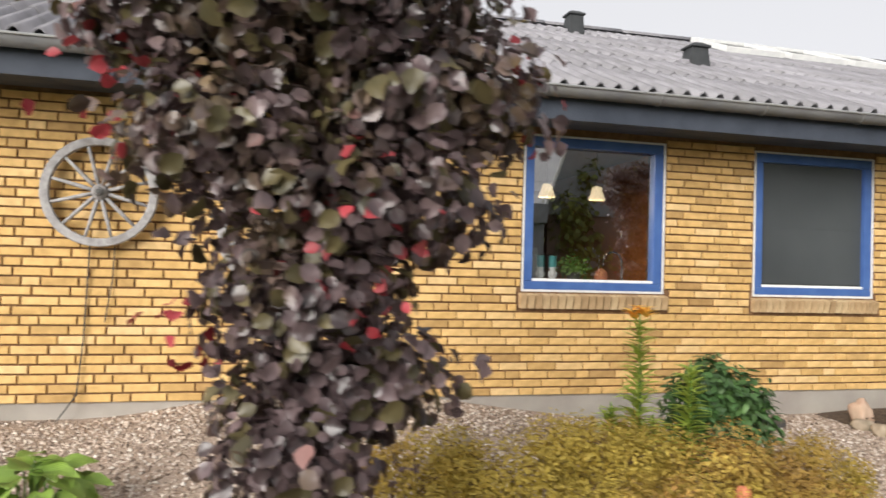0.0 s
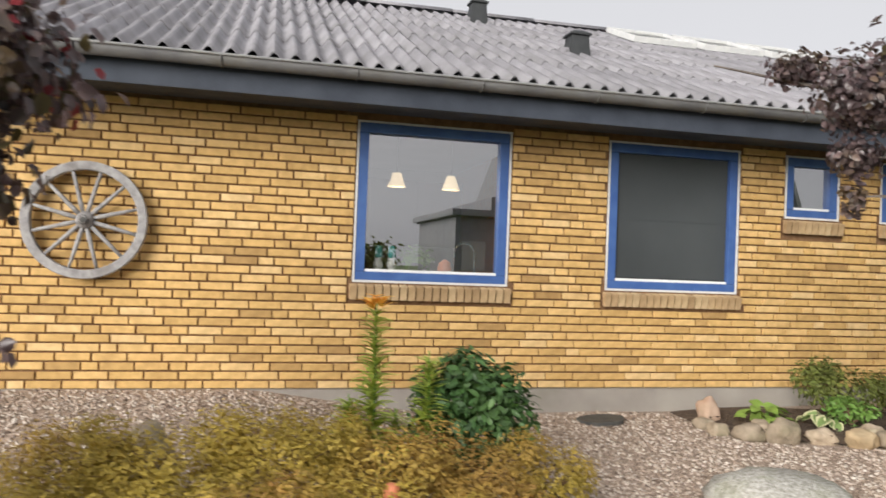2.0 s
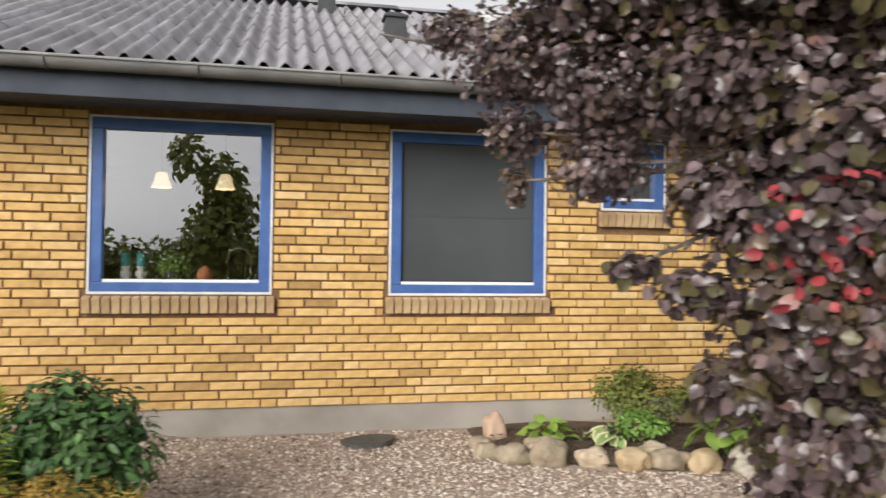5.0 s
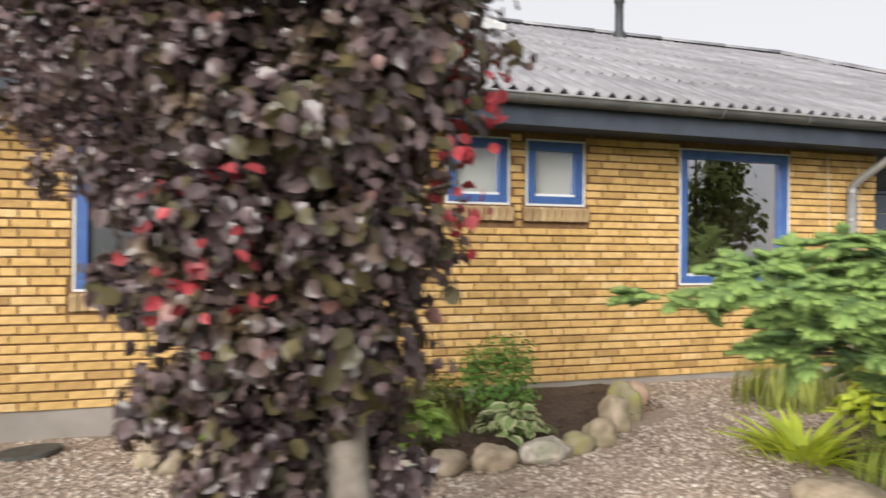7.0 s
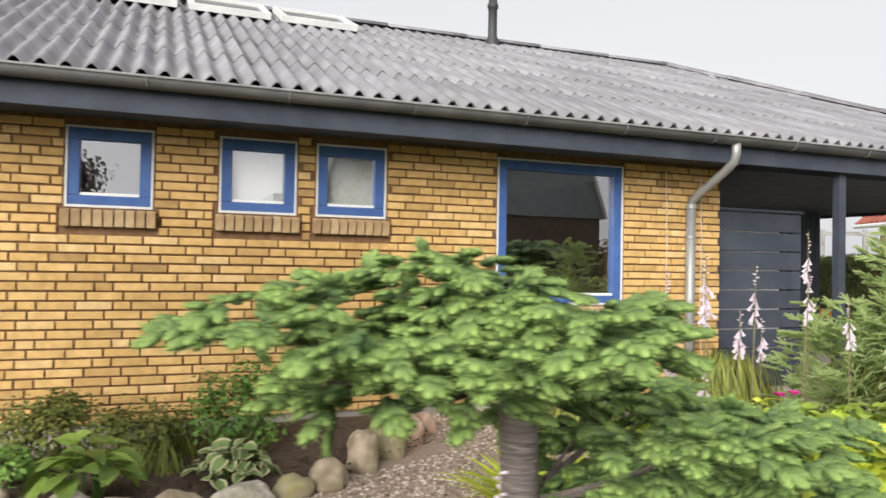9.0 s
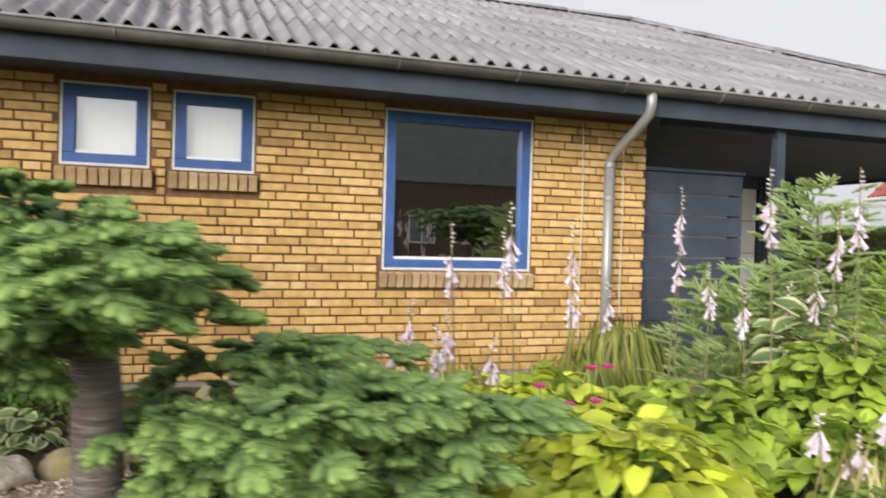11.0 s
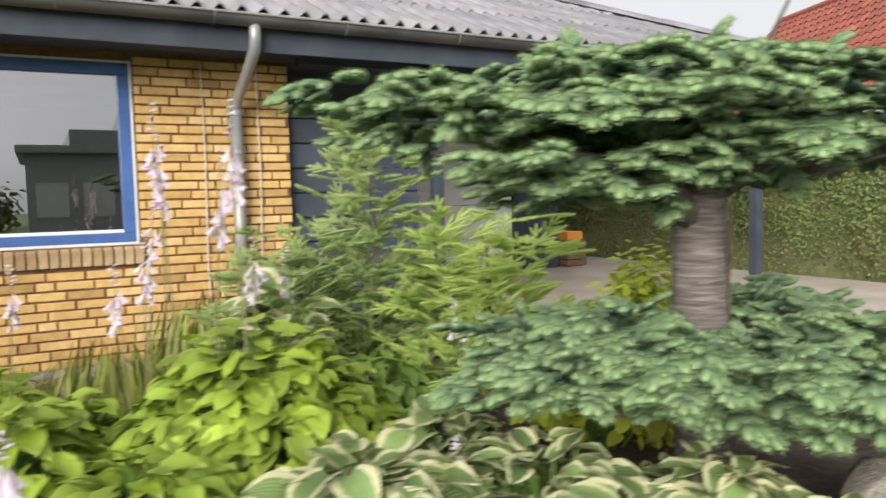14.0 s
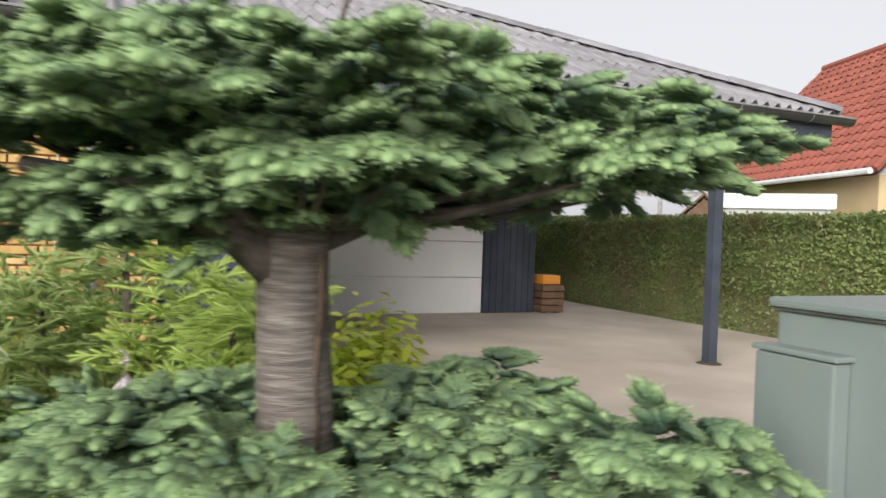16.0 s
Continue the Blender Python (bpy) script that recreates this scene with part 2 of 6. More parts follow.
M_WEATHERED = mat("weathered_wood", (0.27, 0.26, 0.26), (0.40, 0.385, 0.38), 0.85, 22, 0.6, 120, stain=((0.14, 0.12, 0.11), 6, 0.6))
M_GRAVEL = mat("gravel_bed", (0.26, 0.19, 0.145), (0.52, 0.415, 0.33), 0.95, 75, 1.0, 90, stain=((0.24, 0.20, 0.15), 2.5, 0.4))
M_PEBBLE = brick_mat("pebbles", [(0.0, (0.19, 0.14, 0.11)), (0.25, (0.40, 0.305, 0.245)), (0.55, (0.56, 0.455, 0.375)), (0.8, (0.69, 0.595, 0.515)), (1.0, (0.86, 0.80, 0.73))])
M_SOIL = mat("dark_soil", (0.055, 0.036, 0.026), (0.11, 0.075, 0.05), 0.95, 25, 1.0, 60, stain=((0.16, 0.12, 0.08), 9, 0.6))
M_STONE = mat("field_stone", (0.29, 0.225, 0.155), (0.52, 0.42, 0.31), 0.85, 11, 0.8, 45, vary=0.35, stain=((0.22, 0.21, 0.11), 6, 0.7))
M_PINK = mat("pink_granite", (0.46, 0.30, 0.21), (0.56, 0.40, 0.30), 0.85, 9, 0.5, 60, stain=((0.35, 0.27, 0.18), 5, 0.5))
M_PALE = mat("pale_granite", (0.36, 0.32, 0.26), (0.64, 0.57, 0.49), 0.9, 26, 1.0, 60, stain=((0.27, 0.28, 0.17), 9, 0.7))
M_MOSSY = mat("mossy_stone", (0.24, 0.21, 0.11), (0.36, 0.31, 0.20), 0.9, 9, 0.8, 50, stain=((0.34, 0.33, 0.07), 7, 0.85))
M_OCHRE = mat("ochre_stone", (0.38, 0.27, 0.15), (0.55, 0.42, 0.26), 0.85, 9, 0.6, 50, stain=((0.30, 0.23, 0.14), 6, 0.6))
M_CONC = mat("driveway", (0.47, 0.395, 0.33), (0.60, 0.52, 0.44), 0.92, 1.2, 0.4, 120, stain=((0.38, 0.33, 0.27), 0.8, 0.5))
M_DOORWHITE = mat("white_door", (0.84, 0.84, 0.84), (0.88, 0.88, 0.87), 0.5, 2, 0.05, 60)
M_CABINET = mat("grey_green_metal", (0.18, 0.222, 0.215), (0.225, 0.268, 0.256), 0.45, 3, 0.08, 90, stain=((0.20, 0.24, 0.22), 3, 0.4))
M_BARKP = mat("grey_bark", (0.20, 0.17, 0.14), (0.32, 0.28, 0.24), 0.9, 12, 0.6, 60)
M_BARKF = mat("fir_bark", (0.085, 0.068, 0.058), (0.15, 0.125, 0.108), 0.9, 16, 1.0, 45, stain=((0.24, 0.21, 0.185), 14, 0.5))
M_RINGBARK = mat("ringed_bark", (0.125, 0.105, 0.094), (0.245, 0.208, 0.185), 0.9, 14, 1.0, 45, stain=((0.40, 0.365, 0.33), 12, 0.7))
for nd in [q for q in M_RINGBARK.node_tree.nodes if q.type == "TEX_NOISE"]:
    # rings lie level: the noise is drawn out round the trunk
    mp = M_RINGBARK.node_tree.nodes.new("ShaderNodeMapping")
    mp.inputs["Scale"].default_value = (0.7, 0.7, 7.0)
    src = nd.inputs["Vector"].links[0].from_socket
    M_RINGBARK.node_tree.links.new(src, mp.inputs[0])
    M_RINGBARK.node_tree.links.new(mp.outputs[0], nd.inputs["Vector"])
M_PURPLE = mat("purple_leaf", (0.068, 0.047, 0.050), (0.21, 0.152, 0.155), 0.28, 9, 0.1, 40, vary=0.55, stain=((0.15, 0.105, 0.045), 3.5, 0.9), trans=0.40, spec=0.7)
M_OLIVEDARK = mat("olive_purple_leaf", (0.070, 0.060, 0.028), (0.125, 0.10, 0.045), 0.4, 9, 0.1, 40, vary=0.4, trans=0.25, spec=0.6)
M_ROSE = mat("faded_rose_leaf", (0.27, 0.14, 0.125), (0.40, 0.23, 0.21), 0.5, 6, 0.1, 40, vary=0.3, trans=0.3)
M_RED = mat("red_leaf", (0.30, 0.025, 0.035), (0.42, 0.075, 0.085), 0.5, 6, 0.1, 40, vary=0.35, trans=0.25)
# the pale tip colours double as painted light on the needles' upper sides
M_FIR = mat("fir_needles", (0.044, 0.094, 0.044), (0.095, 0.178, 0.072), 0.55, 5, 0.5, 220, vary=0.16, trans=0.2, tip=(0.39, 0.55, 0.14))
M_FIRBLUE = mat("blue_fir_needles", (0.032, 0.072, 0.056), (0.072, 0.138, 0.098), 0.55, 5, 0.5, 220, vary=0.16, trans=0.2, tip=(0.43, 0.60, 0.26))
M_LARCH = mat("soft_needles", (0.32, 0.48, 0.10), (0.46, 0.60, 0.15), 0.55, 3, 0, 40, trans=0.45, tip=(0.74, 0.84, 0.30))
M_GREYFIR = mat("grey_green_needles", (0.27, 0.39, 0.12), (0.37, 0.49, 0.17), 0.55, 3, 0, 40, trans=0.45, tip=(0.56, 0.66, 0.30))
M_SPIREA = mat("golden_spirea", (0.40, 0.30, 0.05), (0.60, 0.45, 0.09), 0.6, 2.5, 0.05, 40, vary=0.2, trans=0.32, stain=((0.32, 0.14, 0.05), 1.3, 0.8))
M_BOULDER = mat("speckled_boulder", (0.26, 0.25, 0.21), (0.52, 0.50, 0.46), 0.9, 45, 1.0, 70, stain=((0.24, 0.25, 0.15), 7, 0.6))
M_PEONY = mat("peony_leaf", (0.045, 0.105, 0.028), (0.085, 0.165, 0.045), 0.5, 4, 0.1, 40, vary=0.45, trans=0.15)
M_LEAFG = mat("green_leaf", (0.11, 0.23, 0.04), (0.20, 0.34, 0.07), 0.5, 4, 0.1, 40, vary=0.3, trans=0.22)
M_OLIVE = mat("olive_leaf", (0.11, 0.14, 0.03), (0.20, 0.22, 0.045), 0.6, 4, 0.1, 40, vary=0.35, trans=0.2)
M_LIME = mat("lime_leaf", (0.44, 0.54, 0.04), (0.60, 0.66, 0.08), 0.45, 5, 0.1, 40, vary=0.25, trans=0.25)
M_HOSTA_LIME = edge_leaf_mat("hosta_lime", (0.47, 0.53, 0.050), (0.54, 0.60, 0.09), 0.12)
M_HOSTA_GREEN = edge_leaf_mat("hosta_green", (0.275, 0.365, 0.042), (0.36, 0.45, 0.07), 0.12)
M_HOSTA_EDGE = edge_leaf_mat("hosta_cream_edge", (0.17, 0.245, 0.08), (0.64, 0.62, 0.36), 0.36)
M_HOSTA_DEEP = edge_leaf_mat("hosta_mid_green", (0.20, 0.30, 0.055), (0.26, 0.37, 0.08), 0.1)
M_GRASS = mat("long_grass", (0.19, 0.22, 0.04), (0.31, 0.34, 0.07), 0.6, 4, 0, 40, vary=0.35, trans=0.2)
M_STEM = mat("flower_stem", (0.17, 0.15, 0.07), (0.25, 0.23, 0.11), 0.7, 8, 0, 40)
M_STRAW = mat("straw", (0.38, 0.33, 0.13), (0.52, 0.47, 0.22), 0.7, 8, 0, 40, vary=0.4, trans=0.2)
M_LILAC = mat("lilac_petal", (0.74, 0.60, 0.72), (0.90, 0.82, 0.88), 0.5, 12, 0, 40, vary=0.15, trans=0.3)
M_MAGENTA = mat("magenta_petal", (0.62, 0.01, 0.25), (0.72, 0.02, 0.32), 0.5, 12, 0, 40, trans=0.25)
M_LILY = mat("orange_petal", (0.90, 0.46, 0.07), (0.92, 0.60, 0.12), 0.5, 12, 0, 40, trans=0.25)
M_LILYLEAF = mat("lily_leaf", (0.36, 0.46, 0.07), (0.48, 0.56, 0.12), 0.5, 6, 0, 40, vary=0.25, trans=0.3)
M_HEDGE = mat("hedge_leaf", (0.15, 0.20, 0.065), (0.24, 0.295, 0.10), 0.7, 1.2, 0, 40, vary=0.10, trans=0.3, stain=((0.23, 0.185, 0.10), 0.9, 0.85))
M_HEDGEIN = mat("hedge_inside", (0.16, 0.17, 0.075), (0.22, 0.21, 0.105), 0.95, 6, 0.5, 20)
M_REDTILE = mat("red_tile", (0.22, 0.060, 0.042), (0.30, 0.090, 0.060), 0.75, 3, 0.2, 40, vary=0.15, stain=((0.20, 0.065, 0.045), 1.5, 0.5))
M_TAN = mat("tan_render", (0.50, 0.38, 0.22), (0.56, 0.43, 0.26), 0.9, 1.5, 0.2, 60)
M_GREYWALL = mat("grey_cladding", (0.42, 0.42, 0.42), (0.50, 0.50, 0.49), 0.8, 2, 0.1, 60)
M_DARKROOF = mat("dark_roof", (0.22, 0.225, 0.24), (0.28, 0.285, 0.30), 0.8, 3, 0.2, 40)
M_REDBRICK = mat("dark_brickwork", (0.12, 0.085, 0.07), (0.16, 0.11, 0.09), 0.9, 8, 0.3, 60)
M_GRASSFLAT = mat("lawn", (0.06, 0.10, 0.02), (0.10, 0.15, 0.03), 0.9, 1.5, 0.6, 40)
M_BROWN = mat("brown_wood", (0.12, 0.07, 0.04), (0.19, 0.115, 0.07), 0.8, 6, 0.3, 50)
M_IRON = mat("dark_iron", (0.05, 0.05, 0.048), (0.09, 0.088, 0.08), 0.7, 12, 0.4, 80)
M_CABLE = mat("black_cable", (0.03, 0.028, 0.026), (0.05, 0.045, 0.04), 0.6, 8, 0, 40)
M_ROPE = mat("pale_cord", (0.55, 0.50, 0.42), (0.66, 0.61, 0.53), 0.8, 30, 0, 40)
M_TEAL = mat("teal_wax", (0.05, 0.30, 0.31), (0.07, 0.36, 0.36), 0.4, 5, 0, 40)
M_TERRA = mat("terracotta", (0.52, 0.17, 0.08), (0.60, 0.22, 0.11), 0.7, 8, 0.1, 40)
M_CHROME = mat("chrome", (0.75, 0.75, 0.75), (0.82, 0.82, 0.82), 0.12, 5, 0, 40, metal=1.0)
M_CERAMIC = mat("white_ceramic", (0.8, 0.8, 0.78), (0.86, 0.86, 0.84), 0.2, 5, 0, 40)
M_ORANGEBOX = mat("orange_plastic", (0.75, 0.28, 0.04), (0.82, 0.34, 0.06), 0.5, 5, 0, 40)

M_SHADE = mat("lamp_shade", (0.8, 0.74, 0.6), (0.84, 0.78, 0.65), 0.6, 5, 0, 40)
sp = M_SHADE.node_tree.nodes["Principled BSDF"]
sp.inputs["Emission Color"].default_value, sp.inputs["Emission Strength"].default_value = (1.0, 0.74, 0.42, 1), 0.9


# ---- the ground ----
def ease(a, b, x):
    k = min(1, max(0, (x - a) / (b - a)))
    return k * k * (3 - 2 * k)


def ground_z(x, y):
    z = 0.098 + 0.152 * ease(2.5, 7.5, x)
    z += 0.16 * ease(-2.2, -3.2, y) * ease(6.2, 7.2, x) * (1 - ease(10.2, 10.9, x))
    z += 0.10 * ease(-1.9, -2.6, y) * (1 - ease(0.9, 1.6, x))
    # the gravel is banked up against the wall below the wagon wheel
    bank = (0.09 + 0.11 * ease(-3.2, -2.2, x)) * (1 - ease(-1.0, 0.9, x))
    z += bank * (1 - 0.7 * ease(-0.7, -2.1, y))
    return z + 0.012 * noise.noise(Vector((x * 1.7, y * 1.7, 0)))


bm = bmesh.new()
xs = [-160, -60, -25, -12] + [-7 + 0.2 * i for i in range(126)] + [22, 30, 45, 80, 160]
ys = [-160, -60, -25, -12] + [-8 + 0.2 * i for i in range(71)] + [9, 14, 25, 60, 160]
grid = [[bm.verts.new((x, y, ground_z(x, y))) for y in ys] for x in xs]
for i in range(len(xs) - 1):
    for j in range(len(ys) - 1):
        f = bm.faces.new((grid[i][j], grid[i + 1][j], grid[i + 1][j + 1], grid[i][j + 1]))
        cx, cy = (xs[i] + xs[i + 1]) / 2, (ys[j] + ys[j + 1]) / 2
        if cy < -6.6 or cy > 6.5 or cx > 16.4 or cx < -7:
            f.material_index = 1
        elif cy < -2.15 and (cx > 6.4 or cx < 1.0):
            f.material_index = 2
        elif cy < -3.3:
            f.material_index = 2
ground = smooth(part("ground", bm, M_GRAVEL))
ground.data.materials.append(M_GRASSFLAT)
ground.data.materials.append(M_SOIL)
tagged(ground, "pale gravel bed with soil and lawn round it", "ground", kind="structure")

bm = bmesh.new()
dz = 0.275
drv = [(11.6, -8), (16.45, -8), (16.45, 6.6), (9.7, 6.6), (9.7, 0.3), (11.3, -0.6), (11.5, -3)]
top = [bm.verts.new((x, y, dz + 0.01)) for x, y in drv]
low = [bm.verts.new((x, y, dz - 0.25)) for x, y in drv]
bm.faces.new(top)
for i in range(len(drv)):
    bm.faces.new((top[i], low[i], low[(i + 1) % len(drv)], top[(i + 1) % len(drv)]))
bmesh.ops.recalc_face_normals(bm, faces=bm.faces)
tagged(part("driveway", bm, M_CONC), "sand-coloured concrete driveway with faint stains", "driveway", kind="structure")

# ---- the house ----
X0, X1 = -6.0, 9.57
ZP, ZT, CO = 0.305, 2.47, 0.0667
# name, x0, x1, z0, z1
OPEN = [("window_1", 0.0, 1.27, 1.13, 2.40), ("window_2", 2.14, 3.405, 1.125, 2.40), ("window_3", 3.875, 4.45, 1.823, 2.395),
        ("window_4", 4.905, 5.48, 1.823, 2.395), ("window_5", 5.63, 6.2, 1.823, 2.395), ("window_6", 7.19, 8.465, 1.127, 2.395)]

bm = bmesh.new()
cuts = sorted({X0, X1} | {v for o in OPEN for v in o[1:3]})
for a, b in zip(cuts, cuts[1:]):
    o = next((o for o in OPEN if o[1] <= a and b <= o[2]), None)
    for z0, z1 in ([(ZP, ZT)] if not o else [(ZP, o[3]), (o[4], ZT)]):
        box(bm, a, b, 0.015, 0.30, z0, z1)
wall_front = part("wall_front", bm, M_MORTAR)
tagged(wall_front, "yellow brick wall with recessed dark joints", "wall", kind="structure")
plinth = part("plinth", boxes((X0, X1, 0.02, 0.32, -0.3, ZP - 0.002)), M_PLINTH)
tagged(plinth, "low grey rendered plinth under the brick wall", "plinth", kind="structure")
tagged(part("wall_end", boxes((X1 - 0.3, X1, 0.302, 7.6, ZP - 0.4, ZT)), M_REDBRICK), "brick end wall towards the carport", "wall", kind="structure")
tagged(part("wall_back", boxes((X0, X1, 3.6, 3.75, 0.0, ZT)), M_WALLIN), "plain inner wall", "wall", kind="structure")
tagged(part("wall_west", boxes((X0, X0 + 0.2, 0.302, 3.6, 0.0, ZT)), M_WALLIN), "plain inner wall", "wall", kind="structure")
tagged(part("floor", boxes((X0, X1, 0.302, 3.6, 0.3, 0.36)), M_WOODIN), "dark wooden floor indoors", "floor", kind="structure")
tagged(part("ceiling", boxes((X0, X1 - 0.3, 0.02, 3.6, ZT + 0.004, ZT + 0.05)), M_WALLIN), "plain ceiling indoors", "ceiling", kind="structure")
for i, (x, m) in enumerate(((1.72, M_ORANGE), (3.62, M_WALLIN), (6.7, M_WALLIN))):
    tagged(part("wall_inner", boxes((x, x + 0.1, 0.302, 3.6, 0.36, ZT)), m), "inner wall between rooms", "wall", kind="structure")


def brick_mesh(name, w, h, d=0.025, c=0.004):
    """The outer face of a brick with softened edges, running back into the joint."""
    v, f = [], []
    for (a, b, y) in ((c, c, -0.0), (0, 0, c), (0, 0, d)):
        v += [(a, y, b), (w - a, y, b), (w - a, y, h - b), (a, y, h - b)]
    f.append((0, 1, 2, 3))
    for k in (0, 4):
        for i in range(4):
            j = (i + 1) % 4
            f.append((k + i, k + 4 + i, k + 4 + j, k + j))
    me = bpy.data.meshes.new(name)
    me.from_pydata(v, [], f)
    me.materials.append(M_BRICK)
    return me


def course_bricks():
    """Every brick of the front wall: x, z, length (stretchers, with a header after every second one in each other course)."""
    rows = []
    rng = random.Random(4)
    nrow = int(round((ZT - ZP) / CO))
    for r in range(nrow):
        z = ZP + r * CO
        # courses of two stretchers and a header, each between courses of stretchers alone
        mixed = r % 2 == 0
        x = (-0.592, -0.765, -0.712, -0.645)[r % 4] - (9.0 if mixed else 6.0)
        k = 2
        while x < X1:
            w = 0.12 if mixed and k % 3 == 2 else 0.24
            k += 1
            if x + w - 0.013 < X0:
                x += w
                continue
            a, b = max(x, X0), min(x + w - 0.013, X1)
            x += w
            parts = [(a, b)]
            for o in OPEN:
                if z + CO - 0.012 > o[3] - 0.13 and z < o[4] - 0.002:
                    x0, x1 = o[1] - 0.012, o[2] + 0.012
                    if z < o[3] - 0.002:
                        x0, x1 = o[1] - 0.045, o[2] + 0.045
                    nxt = []
                    for (p, q) in parts:
                        if q <= x0 or p >= x1:
                            nxt.append((p, q))
                        else:
                            if p < x0 - 0.03:
                                nxt.append((p, x0))
                            if q > x1 + 0.03:
                                nxt.append((x1, q))
                    parts = nxt
            for p, q in parts:
                if q - p > 0.03:
                    rows.append((p + rng.uniform(0, 0.003), z + rng.uniform(0, 0.002), q - p))
    return rows


def rock(bm, at, size, seed, rough=0.22):
    """A rounded, lumpy field stone."""
    r = bmesh.ops.create_icosphere(bm, subdivisions=3, radius=1.0)
    for v in r["verts"]:
        d = v.co.normalized()
        k = 1 + rough * noise.noise(d * 1.2 + Vector((seed * 3.1, 0, 0))) + 0.4 * rough * noise.noise(d * 3.1 + Vector((0, seed * 2.3, 0)))
        p = d * k
        p = Vector((math.copysign(abs(p.x) ** 0.85, p.x), math.copysign(abs(p.y) ** 0.85, p.y), math.copysign(abs(p.z) ** 0.85, p.z)))
        v.co = Vector((p.x * size[0], p.y * size[1], p.z * size[2])) + Vector(at)
    return bm


def window(o, label):
    name, x0, x1, z0, z1 = o
    w = thing(name, label, "window", kind="structure")
    y = 0.035
    bm = bmesh.new()
    for a, b, c, d in ((x0, x1, z0, z0 + 0.018), (x0, x1, z1 - 0.014, z1), (x0, x0 + 0.016, z0 + 0.018, z1 - 0.014), (x1 - 0.016, x1, z0 + 0.018, z1 - 0.014)):
        box(bm, a, b, y - 0.030, y + 0.05, c, d)
    part("outer_trim", bm, M_TRIM, w, "thin pale trim round the frame")
    fr = 0.078
    a0, a1, c0, c1 = x0 + 0.016, x1 - 0.016, z0 + 0.018, z1 - 0.014
    bm = bmesh.new()
    for r in ((a0, a1, c0, c0 + fr * 0.85), (a0, a1, c1 - fr, c1), (a0, a0 + fr, c0 + fr * 0.85, c1 - fr), (a1 - fr, a1, c0 + fr * 0.85, c1 - fr)):
        box(bm, r[0], r[1], y - 0.022, y + 0.07, r[2], r[3], bevel=0.006)
    part("window_frame", bm, M_BLUE, w, "blue painted timber frame")
    b0, b1, e0, e1 = a0 + fr, a1 - fr, c0 + fr * 0.85, c1 - fr
    part("glazing_bead", boxes((b0, b1, y - 0.012, y + 0.02, e0, e0 + 0.022), bevel=0.004), M_WHITE, w, "white lower glazing bead")
    bm = bmesh.new()
    bm.faces.new([bm.verts.new(c) for c in ((b0, y + 0.025, e0), (b1, y + 0.025, e0), (b1, y + 0.025, e1), (b0, y + 0.025, e1))])
    pane = part("pane", bm, M_GLASS, w, "clear reflecting pane")
    pane.visible_shadow = False
    sill = part("window_sill", boxes((x0 - 0.03, x1 + 0.03, 0.0, 0.05, z0 - 0.125, z0 - 0.02)), M_MORTAR, w, "brick-on-edge sill")
    n = int(round((x1 - x0 + 0.05) / CO))
    step = (x1 - x0 + 0.05) / n
    me = bpy.data.meshes.new("sill_brick")
    bm = bmesh.new()
    box(bm, 0.005, step - 0.005, -0.045, 0.06, -0.06, 0.052, bevel=0.005)
    bmesh.ops.rotate(bm, verts=bm.verts, cent=(0, 0, 0), matrix=Matrix.Rotation(radians(12), 3, "X"))
    bm.to_mesh(me)
    bm.free()
    me.materials.append(M_SILL)
    for i in range(n):
        b = new("sill_brick", me)
        b.location = (x0 - 0.025 + i * step, 0.0, z0 - 0.068 + rnd(-0.0015, 0.0015))
        b.parent = sill
    return w, (b0, b1, e0, e1, y)


W = {}
for o, lab in zip(OPEN, ("square blue-framed kitchen window with lit lamps inside", "square blue-framed window with a grey blind drawn", "small square blue-framed window with dark glass",
                         "small square blue-framed window with a white curtain", "small square blue-framed window with a white curtain", "square blue-framed window of a dark room")):
    W[o[0]] = window(o, lab)
w2 = W["window_2"][1]
scr = thing("screen_blind", "plain grey screen blind drawn down over the window pane", "blind")
part("fabric", boxes((w2[0] + 0.003, w2[1] - 0.003, 0.050, 0.0545, w2[2] + 0.024, w2[3] - 0.003)), M_BLIND, scr)
part("seam", boxes((w2[0] + 0.003, w2[1] - 0.003, 0.0465, 0.0495, 1.74, 1.748)), M_BLIND, scr)
part("bottom_bar", boxes((w2[0] + 0.003, w2[1] - 0.003, 0.044, 0.0495, w2[2] + 0.024, w2[2] + 0.036)), M_VENT, scr, "dark bottom bar")
for k in ("window_4", "window_5"):
    w = W[k][1]
    bm = bmesh.new()
    q = [[bm.verts.new((w[0] - 0.03 + (w[1] - w[0] + 0.06) * i / 40, 0.080 + 0.0012 * math.sin(i * 1.1), z)) for z in (w[2] - 0.03, w[3] + 0.03)] for i in range(41)]
    for a, b in zip(q, q[1:]):
        bm.faces.new((a[0], b[0], b[1], a[1]))
    tagged(smooth(part("curtain", bm, M_WBLIND)), "thin white curtain hung close behind the glass", "curtain")
# added sheet, standing in for the dark room behind this pane
w = W["window_3"][1]
tagged(part("roller_blind", boxes((w[0] - 0.03, w[1] + 0.03, 0.125, 0.129, w[2] - 0.02, w[3] + 0.02)), M_BLIND), "dark grey sheet added behind the small window to darken its glass", "blind")

# ---- roof, eaves and gutter ----
YE, ZE, TAN = -0.62, 2.655, 0.446
YR = 3.72
XR, XL = 15.7, -6.4
HIPX = 11.75
SLOPE = math.atan(TAN)
PITCH, AMP, NW = 0.1435, 0.033, 8
roof = thing("roof", "grey corrugated fibre-cement roof with a hipped end", "roof", kind="structure")


